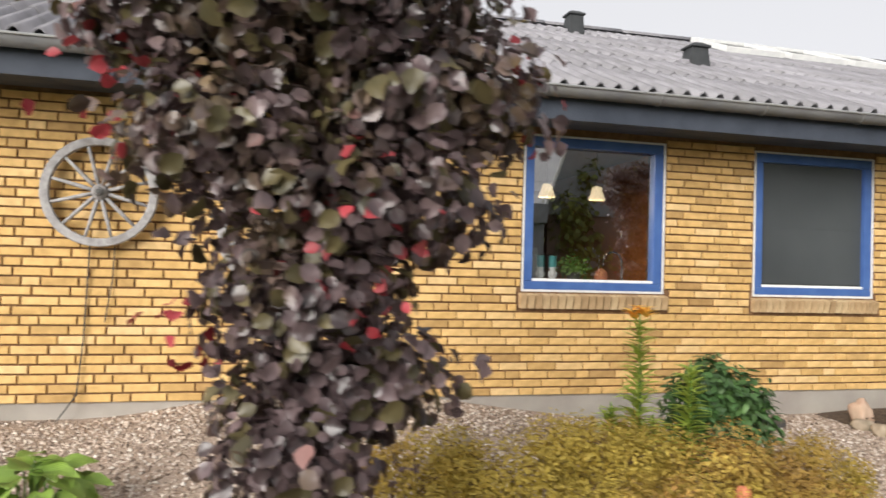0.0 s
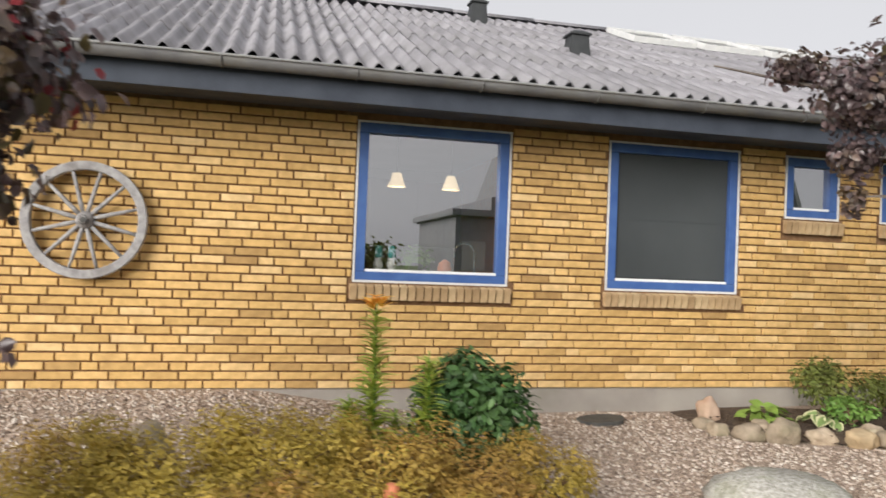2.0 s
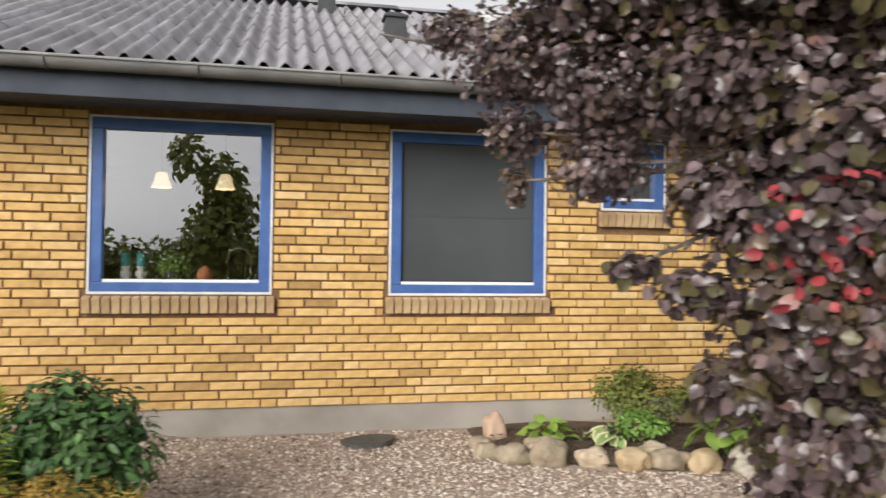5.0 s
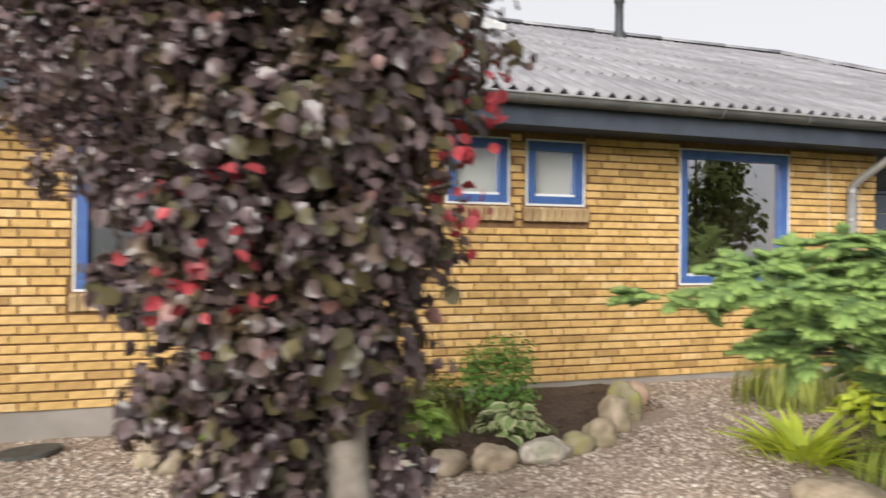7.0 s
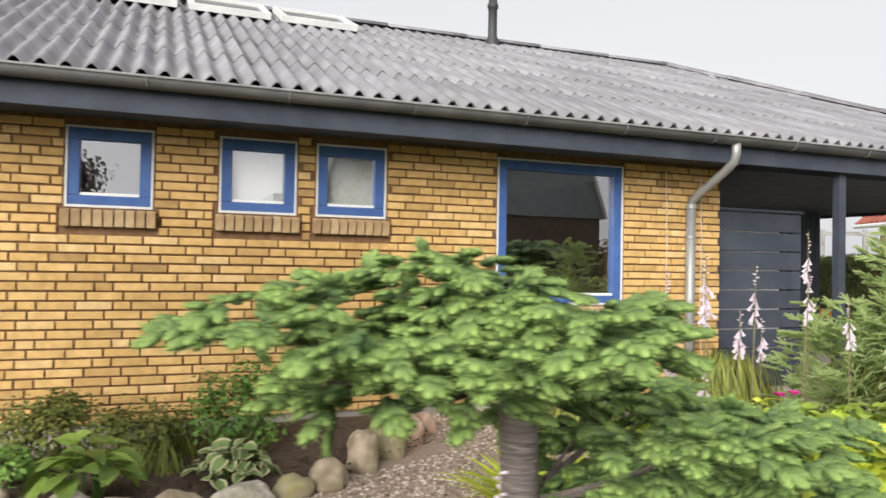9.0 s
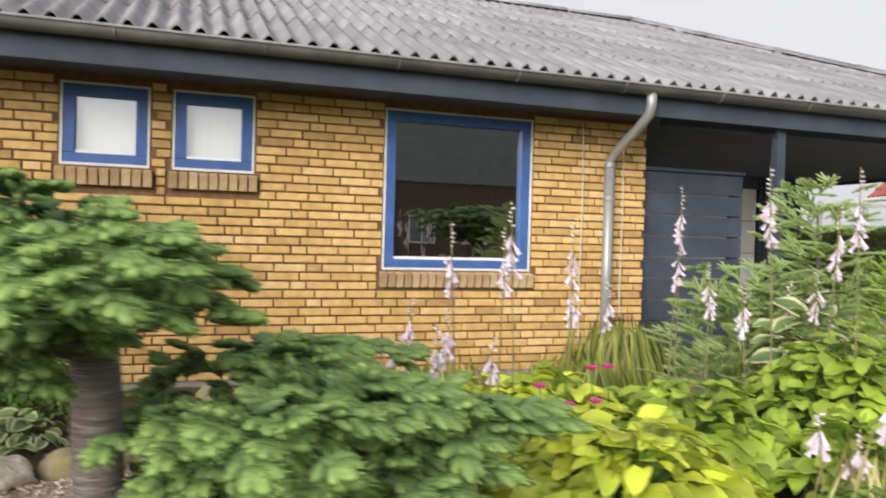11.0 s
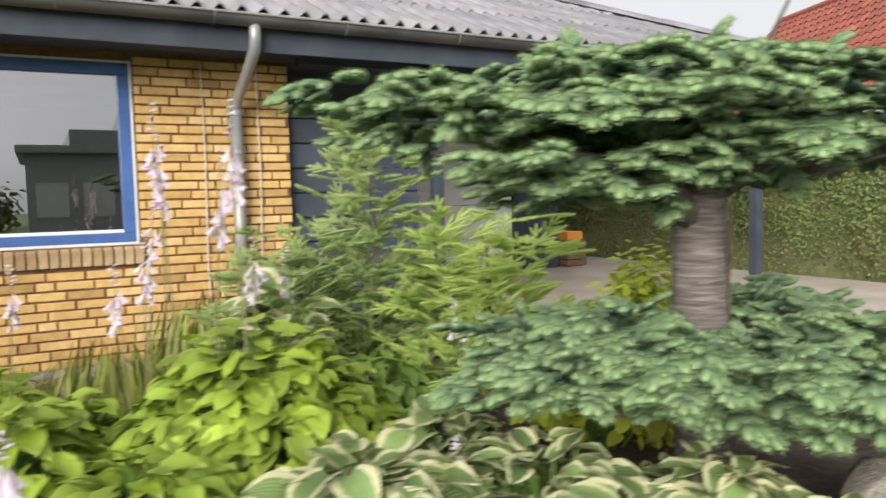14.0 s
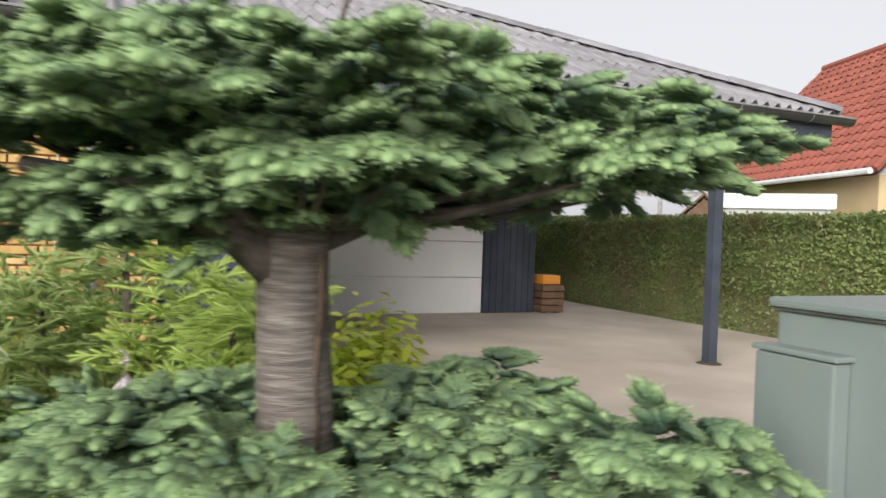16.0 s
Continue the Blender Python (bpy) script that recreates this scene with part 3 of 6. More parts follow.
def sheet_bm(length, waves=NW):
    bm = bmesh.new()
    n = waves * 8
    rows = []
    for off in (0.0, -0.012):
        for s in (0.0, length):
            rows.append([bm.verts.new((i * PITCH / 8, s, AMP * math.cos(i * math.tau / 8) + off)) for i in range(n + 1)])
    t0, t1, b0, b1 = rows
    for i in range(n):
        bm.faces.new((t0[i], t0[i + 1], t1[i + 1], t1[i])).smooth = True
        bm.faces.new((b0[i + 1], b0[i], b1[i], b1[i + 1])).smooth = True
        bm.faces.new((b0[i], b0[i + 1], t0[i + 1], t0[i]))
    return bm


ROW = 0.90 / math.cos(SLOPE)
total = (YR - YE) / math.cos(SLOPE)
starts = [0.0]
while starts[-1] + ROW < total - 0.05:
    starts.append(starts[-1] + ROW)
SHEETW = NW * PITCH
for r, s0 in enumerate(starts):
    ln = min(ROW + 0.10, total - s0)
    bm = sheet_bm(ln)
    me = bpy.data.meshes.new("roof_sheet")
    bm.to_mesh(me)
    bm.free()
    me.materials.append(M_ROOF)
    k = 0
    while XL + k * SHEETW < XR:
        x = XL + k * SHEETW
        k += 1
        place = Matrix.Translation((x, YE + s0 * math.cos(SLOPE), ZE + s0 * math.sin(SLOPE) + 0.010 + 0.002 * (k % 2))) @ Matrix.Rotation(SLOPE - 0.014, 4, "X")
        yb = YE + (s0 + ln) * math.cos(SLOPE)
        hip_hi = XR + (HIPX - XR) * (yb - YE) / (YR - YE)
        hip_lo = XR + (HIPX - XR) * (YE + s0 * math.cos(SLOPE) - YE) / (YR - YE)
        if x > hip_lo:
            continue
        if x + SHEETW < hip_hi:
            ob = new("roof_sheet", me)
        else:
            bm = sheet_bm(ln)
            inv = place.inverted()
            co = inv @ Vector((XR, YE, ZE))
            no = (inv.to_3x3() @ Vector((YR - YE, XR - HIPX, 0))).normalized()
            bmesh.ops.bisect_plane(bm, geom=bm.verts[:] + bm.edges[:] + bm.faces[:], plane_co=co, plane_no=no, clear_outer=True)
            m2 = bpy.data.meshes.new("roof_sheet")
            bm.to_mesh(m2)
            bm.free()
            m2.materials.append(M_ROOF)
            ob = new("roof_sheet", m2)
        ob.matrix_world = place
        ob.parent = roof


def slab(name, corners, thick, material, parent=None, label=""):
    bm = bmesh.new()
    a = [bm.verts.new(c) for c in corners]
    b = [bm.verts.new((c[0], c[1], c[2] - thick)) for c in corners]
    bm.faces.new(a)
    bm.faces.new(b[::-1])
    n = len(a)
    for i in range(n):
        bm.faces.new((a[i], b[i], b[(i + 1) % n], a[(i + 1) % n]))
    bmesh.ops.recalc_face_normals(bm, faces=bm.faces)
    return part(name, bm, material, parent, label)


ZR = ZE + (YR - YE) * TAN
YB = 2 * YR - YE
slab("roof_end", [(XR, YE, ZE - 0.03), (XR, YB, ZE - 0.03), (HIPX, YR, ZR - 0.03)], 0.03, M_ROOF, roof)
slab("roof_back", [(XL, YR, ZR - 0.03), (HIPX, YR, ZR - 0.03), (XR, YB, ZE - 0.03), (XL, YB, ZE - 0.03)], 0.03, M_ROOF, roof)
slab("roof_deck", [(XL, YE + 0.12, ZE - 0.005), (XR - 0.12, YE + 0.12, ZE - 0.005), (HIPX, YR, ZR - 0.07), (XL, YR, ZR - 0.07)], 0.02, M_NAVY, roof)


def cap_run(p, q, count, radius):
    """Overlapping half-round ridge pieces from p to q."""
    p, q = Vector(p), Vector(q)
    d = (q - p) / count
    side = d.cross(Vector((0, 0, 1))).normalized()
    up = side.cross(d).normalized()
    for i in range(count):
        bm = bmesh.new()
        rr = []
        for f, rad in ((-0.03, radius), (1.03, radius * 1.12)):
            c = p + d * (i + f)
            for off in (0, -0.01):
                rr.append([bm.verts.new(c + side * (rad + off) * math.cos(k * math.pi / 8) * 1.25 + up * (rad + off) * math.sin(k * math.pi / 8) * 0.62) for k in range(9)])
        a, a2, b, b2 = rr
        for k in range(8):
            bm.faces.new((a[k], b[k], b[k + 1], a[k + 1]))
            bm.faces.new((b[k], b2[k], b2[k + 1], b[k + 1]))
            bm.faces.new((a2[k], a[k], a[k + 1], a2[k + 1]))
        smooth(part("ridge_cap", bm, M_ROOF, roof))


cap_run((XL, YR, ZR - 0.01), (HIPX, YR, ZR - 0.01), 16, 0.11)
cap_run((XR - 0.05, YE + 0.02, ZE + 0.03), (HIPX, YR, ZR + 0.0), 6, 0.11)

# fascia, soffit, gutter
eaves = thing("eaves", "dark blue boarded eaves and fascia", "eaves", kind="structure")
part("fascia", boxes((XL, XR - 0.08, -0.575, -0.548, 2.405, 2.62), bevel=0.004), M_NAVY, eaves)
for i in range(4):
    y = -0.546 + i * 0.137
    part("soffit_board", boxes((XL, XR - 0.1, y, y + 0.131, 2.452 + 0.001 * i, 2.468), bevel=0.003), M_NAVY, eaves)
part("fascia", boxes((XR - 0.11, XR - 0.082, -0.547, YB - 0.05, 2.405, 2.62), bevel=0.004), M_NAVY, eaves)
part("carport_beam", boxes((X1 + 0.01, XR - 0.15, -0.30, -0.18, 2.40, 2.4515)), M_NAVY, eaves)
part("carport_ceiling", boxes((X1 + 0.01, XR - 0.12, 0.002, YB - 0.1, 2.454, 2.47)), M_NAVY, eaves)

gutter = thing("gutter", "grey half-round zinc gutter along the eaves", "gutter", kind="structure")
bm = bmesh.new()
prof = [(0.066 * math.cos(a), 0.062 * math.sin(a)) for a in [math.pi + k * math.pi / 12 for k in range(13)]]
prof = [(-0.074, 0.004)] + prof
inner = [(x * 0.93, z * 0.93 + 0.001) for x, z in prof]
def run(xa, xb, yc, zc):
    rows = []
    for x in (xa, xb):
        rows.append([bm.verts.new((x, yc + a, zc + b)) for a, b in prof])
        rows.append([bm.verts.new((x, yc + a, zc + b)) for a, b in inner])
    for i in range(len(prof) - 1):
        bm.faces.new((rows[0][i], rows[0][i + 1], rows[2][i + 1], rows[2][i]))
        bm.faces.new((rows[1][i + 1], rows[1][i], rows[3][i], rows[3][i + 1]))
        bm.faces.new((rows[0][i], rows[1][i], rows[1][i + 1], rows[0][i + 1]))
        bm.faces.new((rows[2][i + 1], rows[3][i + 1], rows[3][i], rows[2][i]))
    bm.faces.new((rows[0][0], rows[2][0], rows[3][0], rows[1][0]))
run(XL, XR + 0.08, -0.645, 2.615)
smooth(part("trough", bm, M_GUTTER, gutter))
bm = bmesh.new()
tube(bm, [(XL, -0.715, 2.622), (XR + 0.08, -0.715, 2.622)], 0.009, 6)
part("front_lip", bm, M_ZINC, gutter)
x = XL + 0.9
while x < XR:
    bm = bmesh.new()
    tube(bm, [(x, -0.645 + 0.07 * math.cos(a), 2.615 + 0.066 * math.sin(a)) for a in [math.pi + k * math.pi / 8 for k in range(9)]], 0.006, 5)
    part("bracket", bm, M_GUTTER, gutter)
    x += 0.9

pipe = thing("downpipe", "grey zinc downpipe with a double bend on the house corner", "downpipe", kind="structure")
bm = bmesh.new()
tube(bm, [(9.17, -0.645, 2.60), (9.17, -0.645, 2.48), (9.17, -0.62, 2.41), (9.165, -0.50, 2.33), (9.155, -0.20, 2.17), (9.15, -0.11, 2.11), (9.15, -0.09, 2.04), (9.15, -0.09, 1.95)], 0.040, 12)
smooth(part("bend", bm, M_ZINC, pipe))
bm = bmesh.new()
tube(bm, [(9.15, -0.09, 2.06), (9.15, -0.09, 0.2)], 0.044, 14)
smooth(part("pipe", bm, M_ZINC, pipe))
part("collar", lathe(bmesh.new(), [(0.044, 0), (0.05, 0.005), (0.05, 0.035), (0.044, 0.04)], (9.15, -0.09, 2.03)), M_ZINC, pipe)
for z in (1.75, 0.6):
    part("clamp", lathe(bmesh.new(), [(0.045, 0), (0.052, 0.002), (0.052, 0.03), (0.045, 0.032)], (9.15, -0.09, z)), M_ZINC, pipe)
for x, z0 in ((8.93, 0.5), (9.33, 0.7)):
    bm = bmesh.new()
    tube(bm, [(x, -0.006, 2.40), (x + 0.006, -0.02, 1.7), (x - 0.01, -0.03, 1.0), (x, -0.03, z0)], 0.005, 5)
    tagged(part("cord", bm, M_ROPE), "thin pale cord hanging down the brick wall", "cord", "cords on the wall")


def roof_point(x, y, up=0.0):
    return Vector((x, y, ZE + (y - YE) * TAN + up))


# roof vents, flue and roof lights
def roof_vent(x, y, h):
    v = thing("roof_vent", "square dark grey ventilation hood on the roof", "roof vent", "roof vents")
    z = roof_point(x, y).z
    bm = bmesh.new()
    lo = [bm.verts.new((x + a * 0.11, y + b * 0.10, z - 0.06 + (b + 1) * 0.05)) for a, b in ((-1, -1), (1, -1), (1, 1), (-1, 1))]
    hi = [bm.verts.new((x + a * 0.09, y + b * 0.085, z + h)) for a, b in ((-1, -1), (1, -1), (1, 1), (-1, 1))]
    for i in range(4):
        bm.faces.new((lo[i], lo[(i + 1) % 4], hi[(i + 1) % 4], hi[i]))
    bm.faces.new(hi)
    part("shaft", bm, M_VENT, v)
    bm = boxes((x - 0.115, x + 0.115, y - 0.11, y + 0.11, z + h, z + h + 0.025), bevel=0.008)
    r = bmesh.ops.create_cone(bm, cap_ends=True, segments=4, radius1=0.145, radius2=0.07, depth=0.035, matrix=Matrix.Translation((x, y, z + h + 0.042)) @ Matrix.Rotation(radians(45), 4, "Z"))
    part("cap", bm, M_VENT, v, "hipped hood cap")
    part("flashing", boxes((x - 0.2, x + 0.2, y - 0.05, y + 0.05, z - 0.1, z + 0.04)), M_ROOF, v)
    return v


roof_vent(2.34, 1.25, 0.17)
roof_vent(1.80, 3.15, 0.22)
fl = thing("flue_pipe", "slim grey metal flue pipe rising from the roof", "flue pipe")
fx, fy = 8.7, 3.45
fz = roof_point(fx, fy).z
bm = lathe(bmesh.new(), [(0.10, -0.1), (0.10, 0.05), (0.062, 0.12), (0.06, 0.50), (0.075, 0.51), (0.075, 0.56), (0.06, 0.57), (0.06, 1.25)], (fx, fy, fz), 16)
smooth(part("pipe", bm, M_VENT, fl))
bm = lathe(bmesh.new(), [(0.0, 0.12), (0.11, 0.06), (0.11, 0.04), (0.0, 0.05)], (fx, fy, fz + 1.27), 16)
part("cowl", bm, M_ZINC, fl)
for i in range(3):
    xs0 = 3.75 + i * 1.0
    rl = thing("roof_light", "flat roof light with a pale frame near the ridge", "roof light", "roof lights")
    m = Matrix.Translation(roof_point(xs0, 2.75, 0.03)) @ Matrix.Rotation(SLOPE, 4, "X")
    fr_ = part("frame", boxes((0, 0.88, 0, 0.06, 0, 0.07), (0, 0.88, 0.84, 0.9, 0, 0.07), (0, 0.06, 0.06, 0.84, 0, 0.07), (0.82, 0.88, 0.06, 0.84, 0, 0.07)), M_TRIM, rl)
    pa = part("pane", boxes((0.06, 0.82, 0.06, 0.84, 0.03, 0.036)), M_GLASS, rl)
    fr_.matrix_world = pa.matrix_world = m

# ---- the carport and what stands beyond ----
def post(x, y, z0, z1, w):
    p = thing("carport_post", "square dark blue carport post with a soil-ringed foot", "post", "carport posts")
    part("shaft", boxes((x - w, x + w, y - w, y + w, z0, z1), bevel=0.006), M_NAVY, p)
    bm = bmesh.new()
    lathe(bm, [(0.0, 0.016), (w * 1.9, 0.014), (w * 2.6, 0.0)], (x, y, z0 - 0.002), 14)
    part("foot_ring", bm, M_SOIL, p, "dark soil round the foot")


post(14.29, -0.46, dz + 0.009, 2.4515, 0.048)
post(10.60, -0.46, dz - 0.02, 2.4515, 0.042)
pan = thing("board_screen", "screen of dark blue horizontal boards beside the house", "screen")
for i in range(9):
    z = 0.30 + i * 0.195
    part("board", boxes((X1 + 0.02, 10.72, 0.10, 0.125, z, z + 0.183), bevel=0.004), M_NAVY, pan)
part("screen_post", boxes((10.63, 10.72, 0.127, 0.20, 0.27, 2.06)), M_NAVY, pan)
part("top_rail", boxes((X1 + 0.02, 10.74, 0.09, 0.15, 2.056, 2.085)), M_NAVY, pan)

YG = 3.62
tagged(part("wall_garage", boxes((9.6, 11.73, YG, YG + 0.15, 0.2, 2.454), (11.73, 14.07, YG, YG + 0.15, 2.28, 2.454), (14.07, 14.15, YG - 0.02, YG + 0.15, 0.2, 2.454)), M_NAVY), "dark blue garage front wall", "wall", kind="structure")
tagged(part("wall_garage_side", boxes((14.73, 14.88, YG + 0.152, 7.5, 0.2, 2.454)), M_NAVY), "dark blue garage side wall", "wall", kind="structure")
gd = thing("door_1", "white sectional garage door, closed", "garage door", kind="structure")
for i in range(4):
    z = 0.29 + i * 0.497
    part("door_panel", boxes((11.75, 14.05, YG + 0.02, YG + 0.06, z, z + 0.49), bevel=0.008), M_DOORWHITE, gd)
clad = thing("garage_cladding", "dark blue vertical boards beside the garage door", "cladding", kind="structure")
for i in range(7):
    x = 14.155 + i * 0.104
    part("board", boxes((x, x + 0.097, YG - 0.03, YG - 0.005, 0.285, 2.45), bevel=0.005), M_NAVY, clad)

bx = thing("storage_box", "small brown slatted box with an orange crate on it", "box")
for i in range(4):
    part("slat", boxes((14.93 + 0.002 * i, 15.3, 3.45 - 0.002 * i, 3.85, dz + 0.03 + i * 0.1, dz + 0.115 + i * 0.1), bevel=0.006), M_BROWN, bx)
for x in (14.97, 15.21):
    part("foot", boxes((x, x + 0.06, 3.5, 3.8, dz + 0.011, dz + 0.03)), M_BROWN, bx)
cr = part("crate", boxes((14.97, 15.27, 3.5, 3.8, dz + 0.42, dz + 0.55), bevel=0.015), M_ORANGEBOX)
tagged(cr, "orange plastic crate on the brown box", "crate")

# hedge along the drive
TRI_LEAF = ([(0, 0, 0), (0.36, 0.5, 0.08), (0, 1, 0), (-0.36, 0.5, 0.08)], [(0, 1, 2), (0, 2, 3)], [(0, 0), (1, 0.5), (0, 1), (1, 0.5)])
hedge = thing("hedge", "long clipped green hedge with bare twiggy patches", "hedge")
part("core", boxes((16.72, 17.6, -7.0, 8.6, 0.2, 1.66)), M_HEDGEIN, hedge, "dark twiggy inside")
mm = []
rng = random.Random(8)
for i in range(90000):
    y = rng.uniform(-7.1, 8.7)
    if rng.random() < 0.68:
        z = 0.25 + 1.5 * rng.random() ** 0.8
        x = 16.62 + 0.12 * noise.noise(Vector((y * 0.9, z * 1.6, 3))) + rng.uniform(-0.05, 0.10)
        if z < 0.75 and rng.random() < 0.45:
            continue
        nrm = Vector((-1, rng.uniform(-0.8, 0.8), rng.uniform(-0.3, 1)))
    else:
        x, z = rng.uniform(16.55, 17.7), 1.70 + 0.06 * noise.noise(Vector((y, 5, 1))) + rng.uniform(-0.06, 0.05)
        nrm = Vector((rng.uniform(-0.6, 0.6), rng.uniform(-0.6, 0.6), 1))
    f = Vector((rng.uniform(-1, 0.2), rng.uniform(-1, 1), rng.uniform(-0.6, 1)))
    mm.append(turn(f, nrm, (x, y, z), rng.uniform(0.030, 0.055)))
scatter("foliage", TRI_LEAF, np.array(mm), M_HEDGE, hedge)

# the neighbouring house: eave line E2 to E1, ridge behind it
E1, E2 = Vector((23.74, 4.82, 3.02)), Vector((26.41, 12.49, 3.02))
u = (E1 - E2).normalized()
back = Vector((-u.y, u.x, 0))
back = back if back.x > 0 else -back
rise, deep = 3.95, 3.9
R1, R2 = E1 + back * deep + Vector((0, 0, rise)), E2 + back * deep + Vector((0, 0, rise))
B1, B2 = E1 + back * deep * 2, E2 + back * deep * 2
nb = thing("neighbour_house", "rendered tan house with a red tiled gable roof", "house")
bm = bmesh.new()
in1, in2 = E1 - u * 0.5 + back * 0.5, E2 + u * 0.5 + back * 0.5
bk1, bk2 = B1 - u * 0.5 - back * 0.5, B2 + u * 0.5 - back * 0.5
lo = [bm.verts.new((p.x, p.y, 0)) for p in (in1, in2, bk2, bk1)]
hi = [bm.verts.new((p.x, p.y, 2.95)) for p in (in1, in2, bk2, bk1)]
for i in range(4):
    bm.faces.new((lo[i], lo[(i + 1) % 4], hi[(i + 1) % 4], hi[i]))
bmesh.ops.recalc_face_normals(bm, faces=bm.faces)
part("wall", bm, M_TAN, nb)
for p, q, r, s in ((in1, bk1, R1, 1), (in2, bk2, R2, -1)):
    bm = bmesh.new()
    top_ = r - u * 0.5 * s - Vector((0, 0, 0.25))
    a = [bm.verts.new(v) for v in (Vector((p.x, p.y, 2.95)), Vector((q.x, q.y, 2.95)), top_)]
    b = [bm.verts.new(v.co - u * 0.1 * s) for v in a]
    bm.faces.new(a)
    bm.faces.new(b[::-1])
    for i in range(3):
        bm.faces.new((a[i], b[i], b[(i + 1) % 3], a[(i + 1) % 3]))
    part("gable", bm, M_GREYWALL, nb, "pale grey gable cladding")
slopev = (R2 - E2)
slab("roof", [E2, E1, R1, R2], 0.12, M_REDTILE, nb)
slab("roof", [R2, R1, B1, B2], 0.12, M_REDTILE, nb)
ln_ = (E1 - E2).length
nu, ns = 28, 16
nrm = u.cross(slopev).normalized()
nrm = nrm if nrm.z > 0 else -nrm
me = bpy.data.meshes.new("roof_tile")
bm = bmesh.new()
tw, tl = ln_ / nu, slopev.length / ns
q = []
for s in (0.0, tl * 1.06):
    q.append([bm.verts.new((i * tw / 6, s, (0.05 if s == 0 else 0.015) + 0.035 * math.sin(i * math.pi / 3))) for i in range(7)])
base_ = [bm.verts.new((i * tw / 6, 0, -0.02)) for i in range(7)]
for i in range(6):
    bm.faces.new((q[0][i], q[0][i + 1], q[1][i + 1], q[1][i]))
    bm.faces.new((base_[i], base_[i + 1], q[0][i + 1], q[0][i]))
bm.to_mesh(me)
bm.free()
me.materials.append(M_REDTILE)
ax = Matrix.Identity(4)
sd = slopev.normalized()
for c, v in enumerate((u, sd, u.cross(sd))):
    for r_ in range(3):
        ax[r_][c] = v[r_]
tiles = []
rt = next(o for o in nb.children if o.name.startswith("roof"))
cnt = 0
for i in range(ns):
    for j in range(nu):
        cnt += 1
        if cnt > 300:
            continue
        t_ = new("roof_tile", me)
        t_.matrix_world = Matrix.Translation(E2 + u * (j * tw) + sd * (i * tl) + nrm * 0.005) @ ax
        t_.parent = rt
bm = bmesh.new()
for k in range(300, nu * ns):
    i, j = divmod(k, nu)
    pl = Matrix.Translation(E2 + u * (j * tw) + sd * (i * tl) + nrm * 0.005) @ ax
    qq = [[bm.verts.new(pl @ Vector((a * tw / 6, s, (0.05 if s == 0 else 0.015) + 0.035 * math.sin(a * math.pi / 3)))) for a in range(7)] for s in (0.0, tl * 1.06)]
    for a in range(6):
        bm.faces.new((qq[0][a], qq[0][a + 1], qq[1][a + 1], qq[1][a]))
tagged(part("roof_tile_field", bm, M_REDTILE, rt), kind="stuff")
cp_ = bmesh.new()
tube(cp_, [R2 + Vector((0, 0, 0.03)), R1 + Vector((0, 0, 0.03))], 0.13, 8)
part("ridge_cap", cp_, M_REDTILE, nb)
bm = bmesh.new()
tube(bm, [E2 - back * 0.06 - Vector((0, 0, 0.05)), E1 - back * 0.06 - Vector((0, 0, 0.05))], 0.07, 8)
part("gutter", bm, M_TRIM, nb, "pale eaves gutter")
for s0_, s1_ in ((E1, R1), (R1, B1)):
    bm = bmesh.new()
    tube(bm, [s0_ + u * 0.05 + Vector((0, 0, -0.02)), s1_ + u * 0.05 + Vector((0, 0, -0.02))], 0.09, 6)
    part("verge", bm, M_REDTILE, nb)
win = part("window", boxes((-0.55, 0.55, -0.05, 0.05, 0, 1.1)), M_WHITE, nb, "white framed window")
wm = Matrix.Identity(4)
for c, v in enumerate((back, u, Vector((0, 0, 1)))):
    for r_ in range(3):
        wm[r_][c] = v[r_]
win.matrix_world = Matrix.Translation(in1 + back * 2.2 + Vector((0, 0, 1.15 - 3.02))) @ wm
pn = part("pane", boxes((-0.47, 0.47, 0.052, 0.06, 0.08, 1.02)), M_GLASS, win)

shed = thing("garden_shed", "long white flat-roofed shed behind the hedge", "shed")
part("wall", boxes((-1.0, 1.0, -0.9, 0.9, 0, 2.0)), M_GREYWALL, shed)
part("roof", boxes((-1.1, 1.1, -1.0, 1.0, 2.0, 2.32), bevel=0.05), M_DOORWHITE, shed, "white rounded roof")
shed.matrix_world = pose(22.6, 6.2, 0.1, 0, 0, -49)
hut = thing("wooden_hut", "small brown wooden hut with a pitched roof", "hut")
bm = bmesh.new()
a = [bm.verts.new(v) for v in ((-0.35, 0, 0), (0.35, 0, 0), (0.35, 0, 1.75), (0, 0, 2.1), (-0.35, 0, 1.75))]
b = [bm.verts.new(v.co + Vector((0, 0.9, 0))) for v in a]
bm.faces.new(a)
bm.faces.new(b[::-1])
for i in range(5):
    bm.faces.new((a[i], b[i], b[(i + 1) % 5], a[(i + 1) % 5]))
part("wall", bm, M_BROWN, hut)
for sgn in (-1, 1):
    o_ = slab("roof", [(0, -0.1, 2.2), (0, 1.0, 2.2), (sgn * 0.46, 1.0, 1.76), (sgn * 0.46, -0.1, 1.76)], 0.05, M_BROWN, hut)
hut.matrix_world = pose(19.55, 5.2, 0.1, 0, 0, -44)
pg = thing("pergola", "pale timber pergola frame behind the hedge", "pergola")
for k in range(3):
    part("upright", boxes((k * 0.9 - 0.05, k * 0.9 + 0.05, -0.05, 0.05, 0, 2.35)), M_WEATHERED, pg)
part("rail", boxes((-0.2, 2.0, -0.07, -0.051, 2.2, 2.3)), M_WEATHERED, pg)
pg.matrix_world = pose(19.2, 7.4, 0.1, 0, 0, -40)

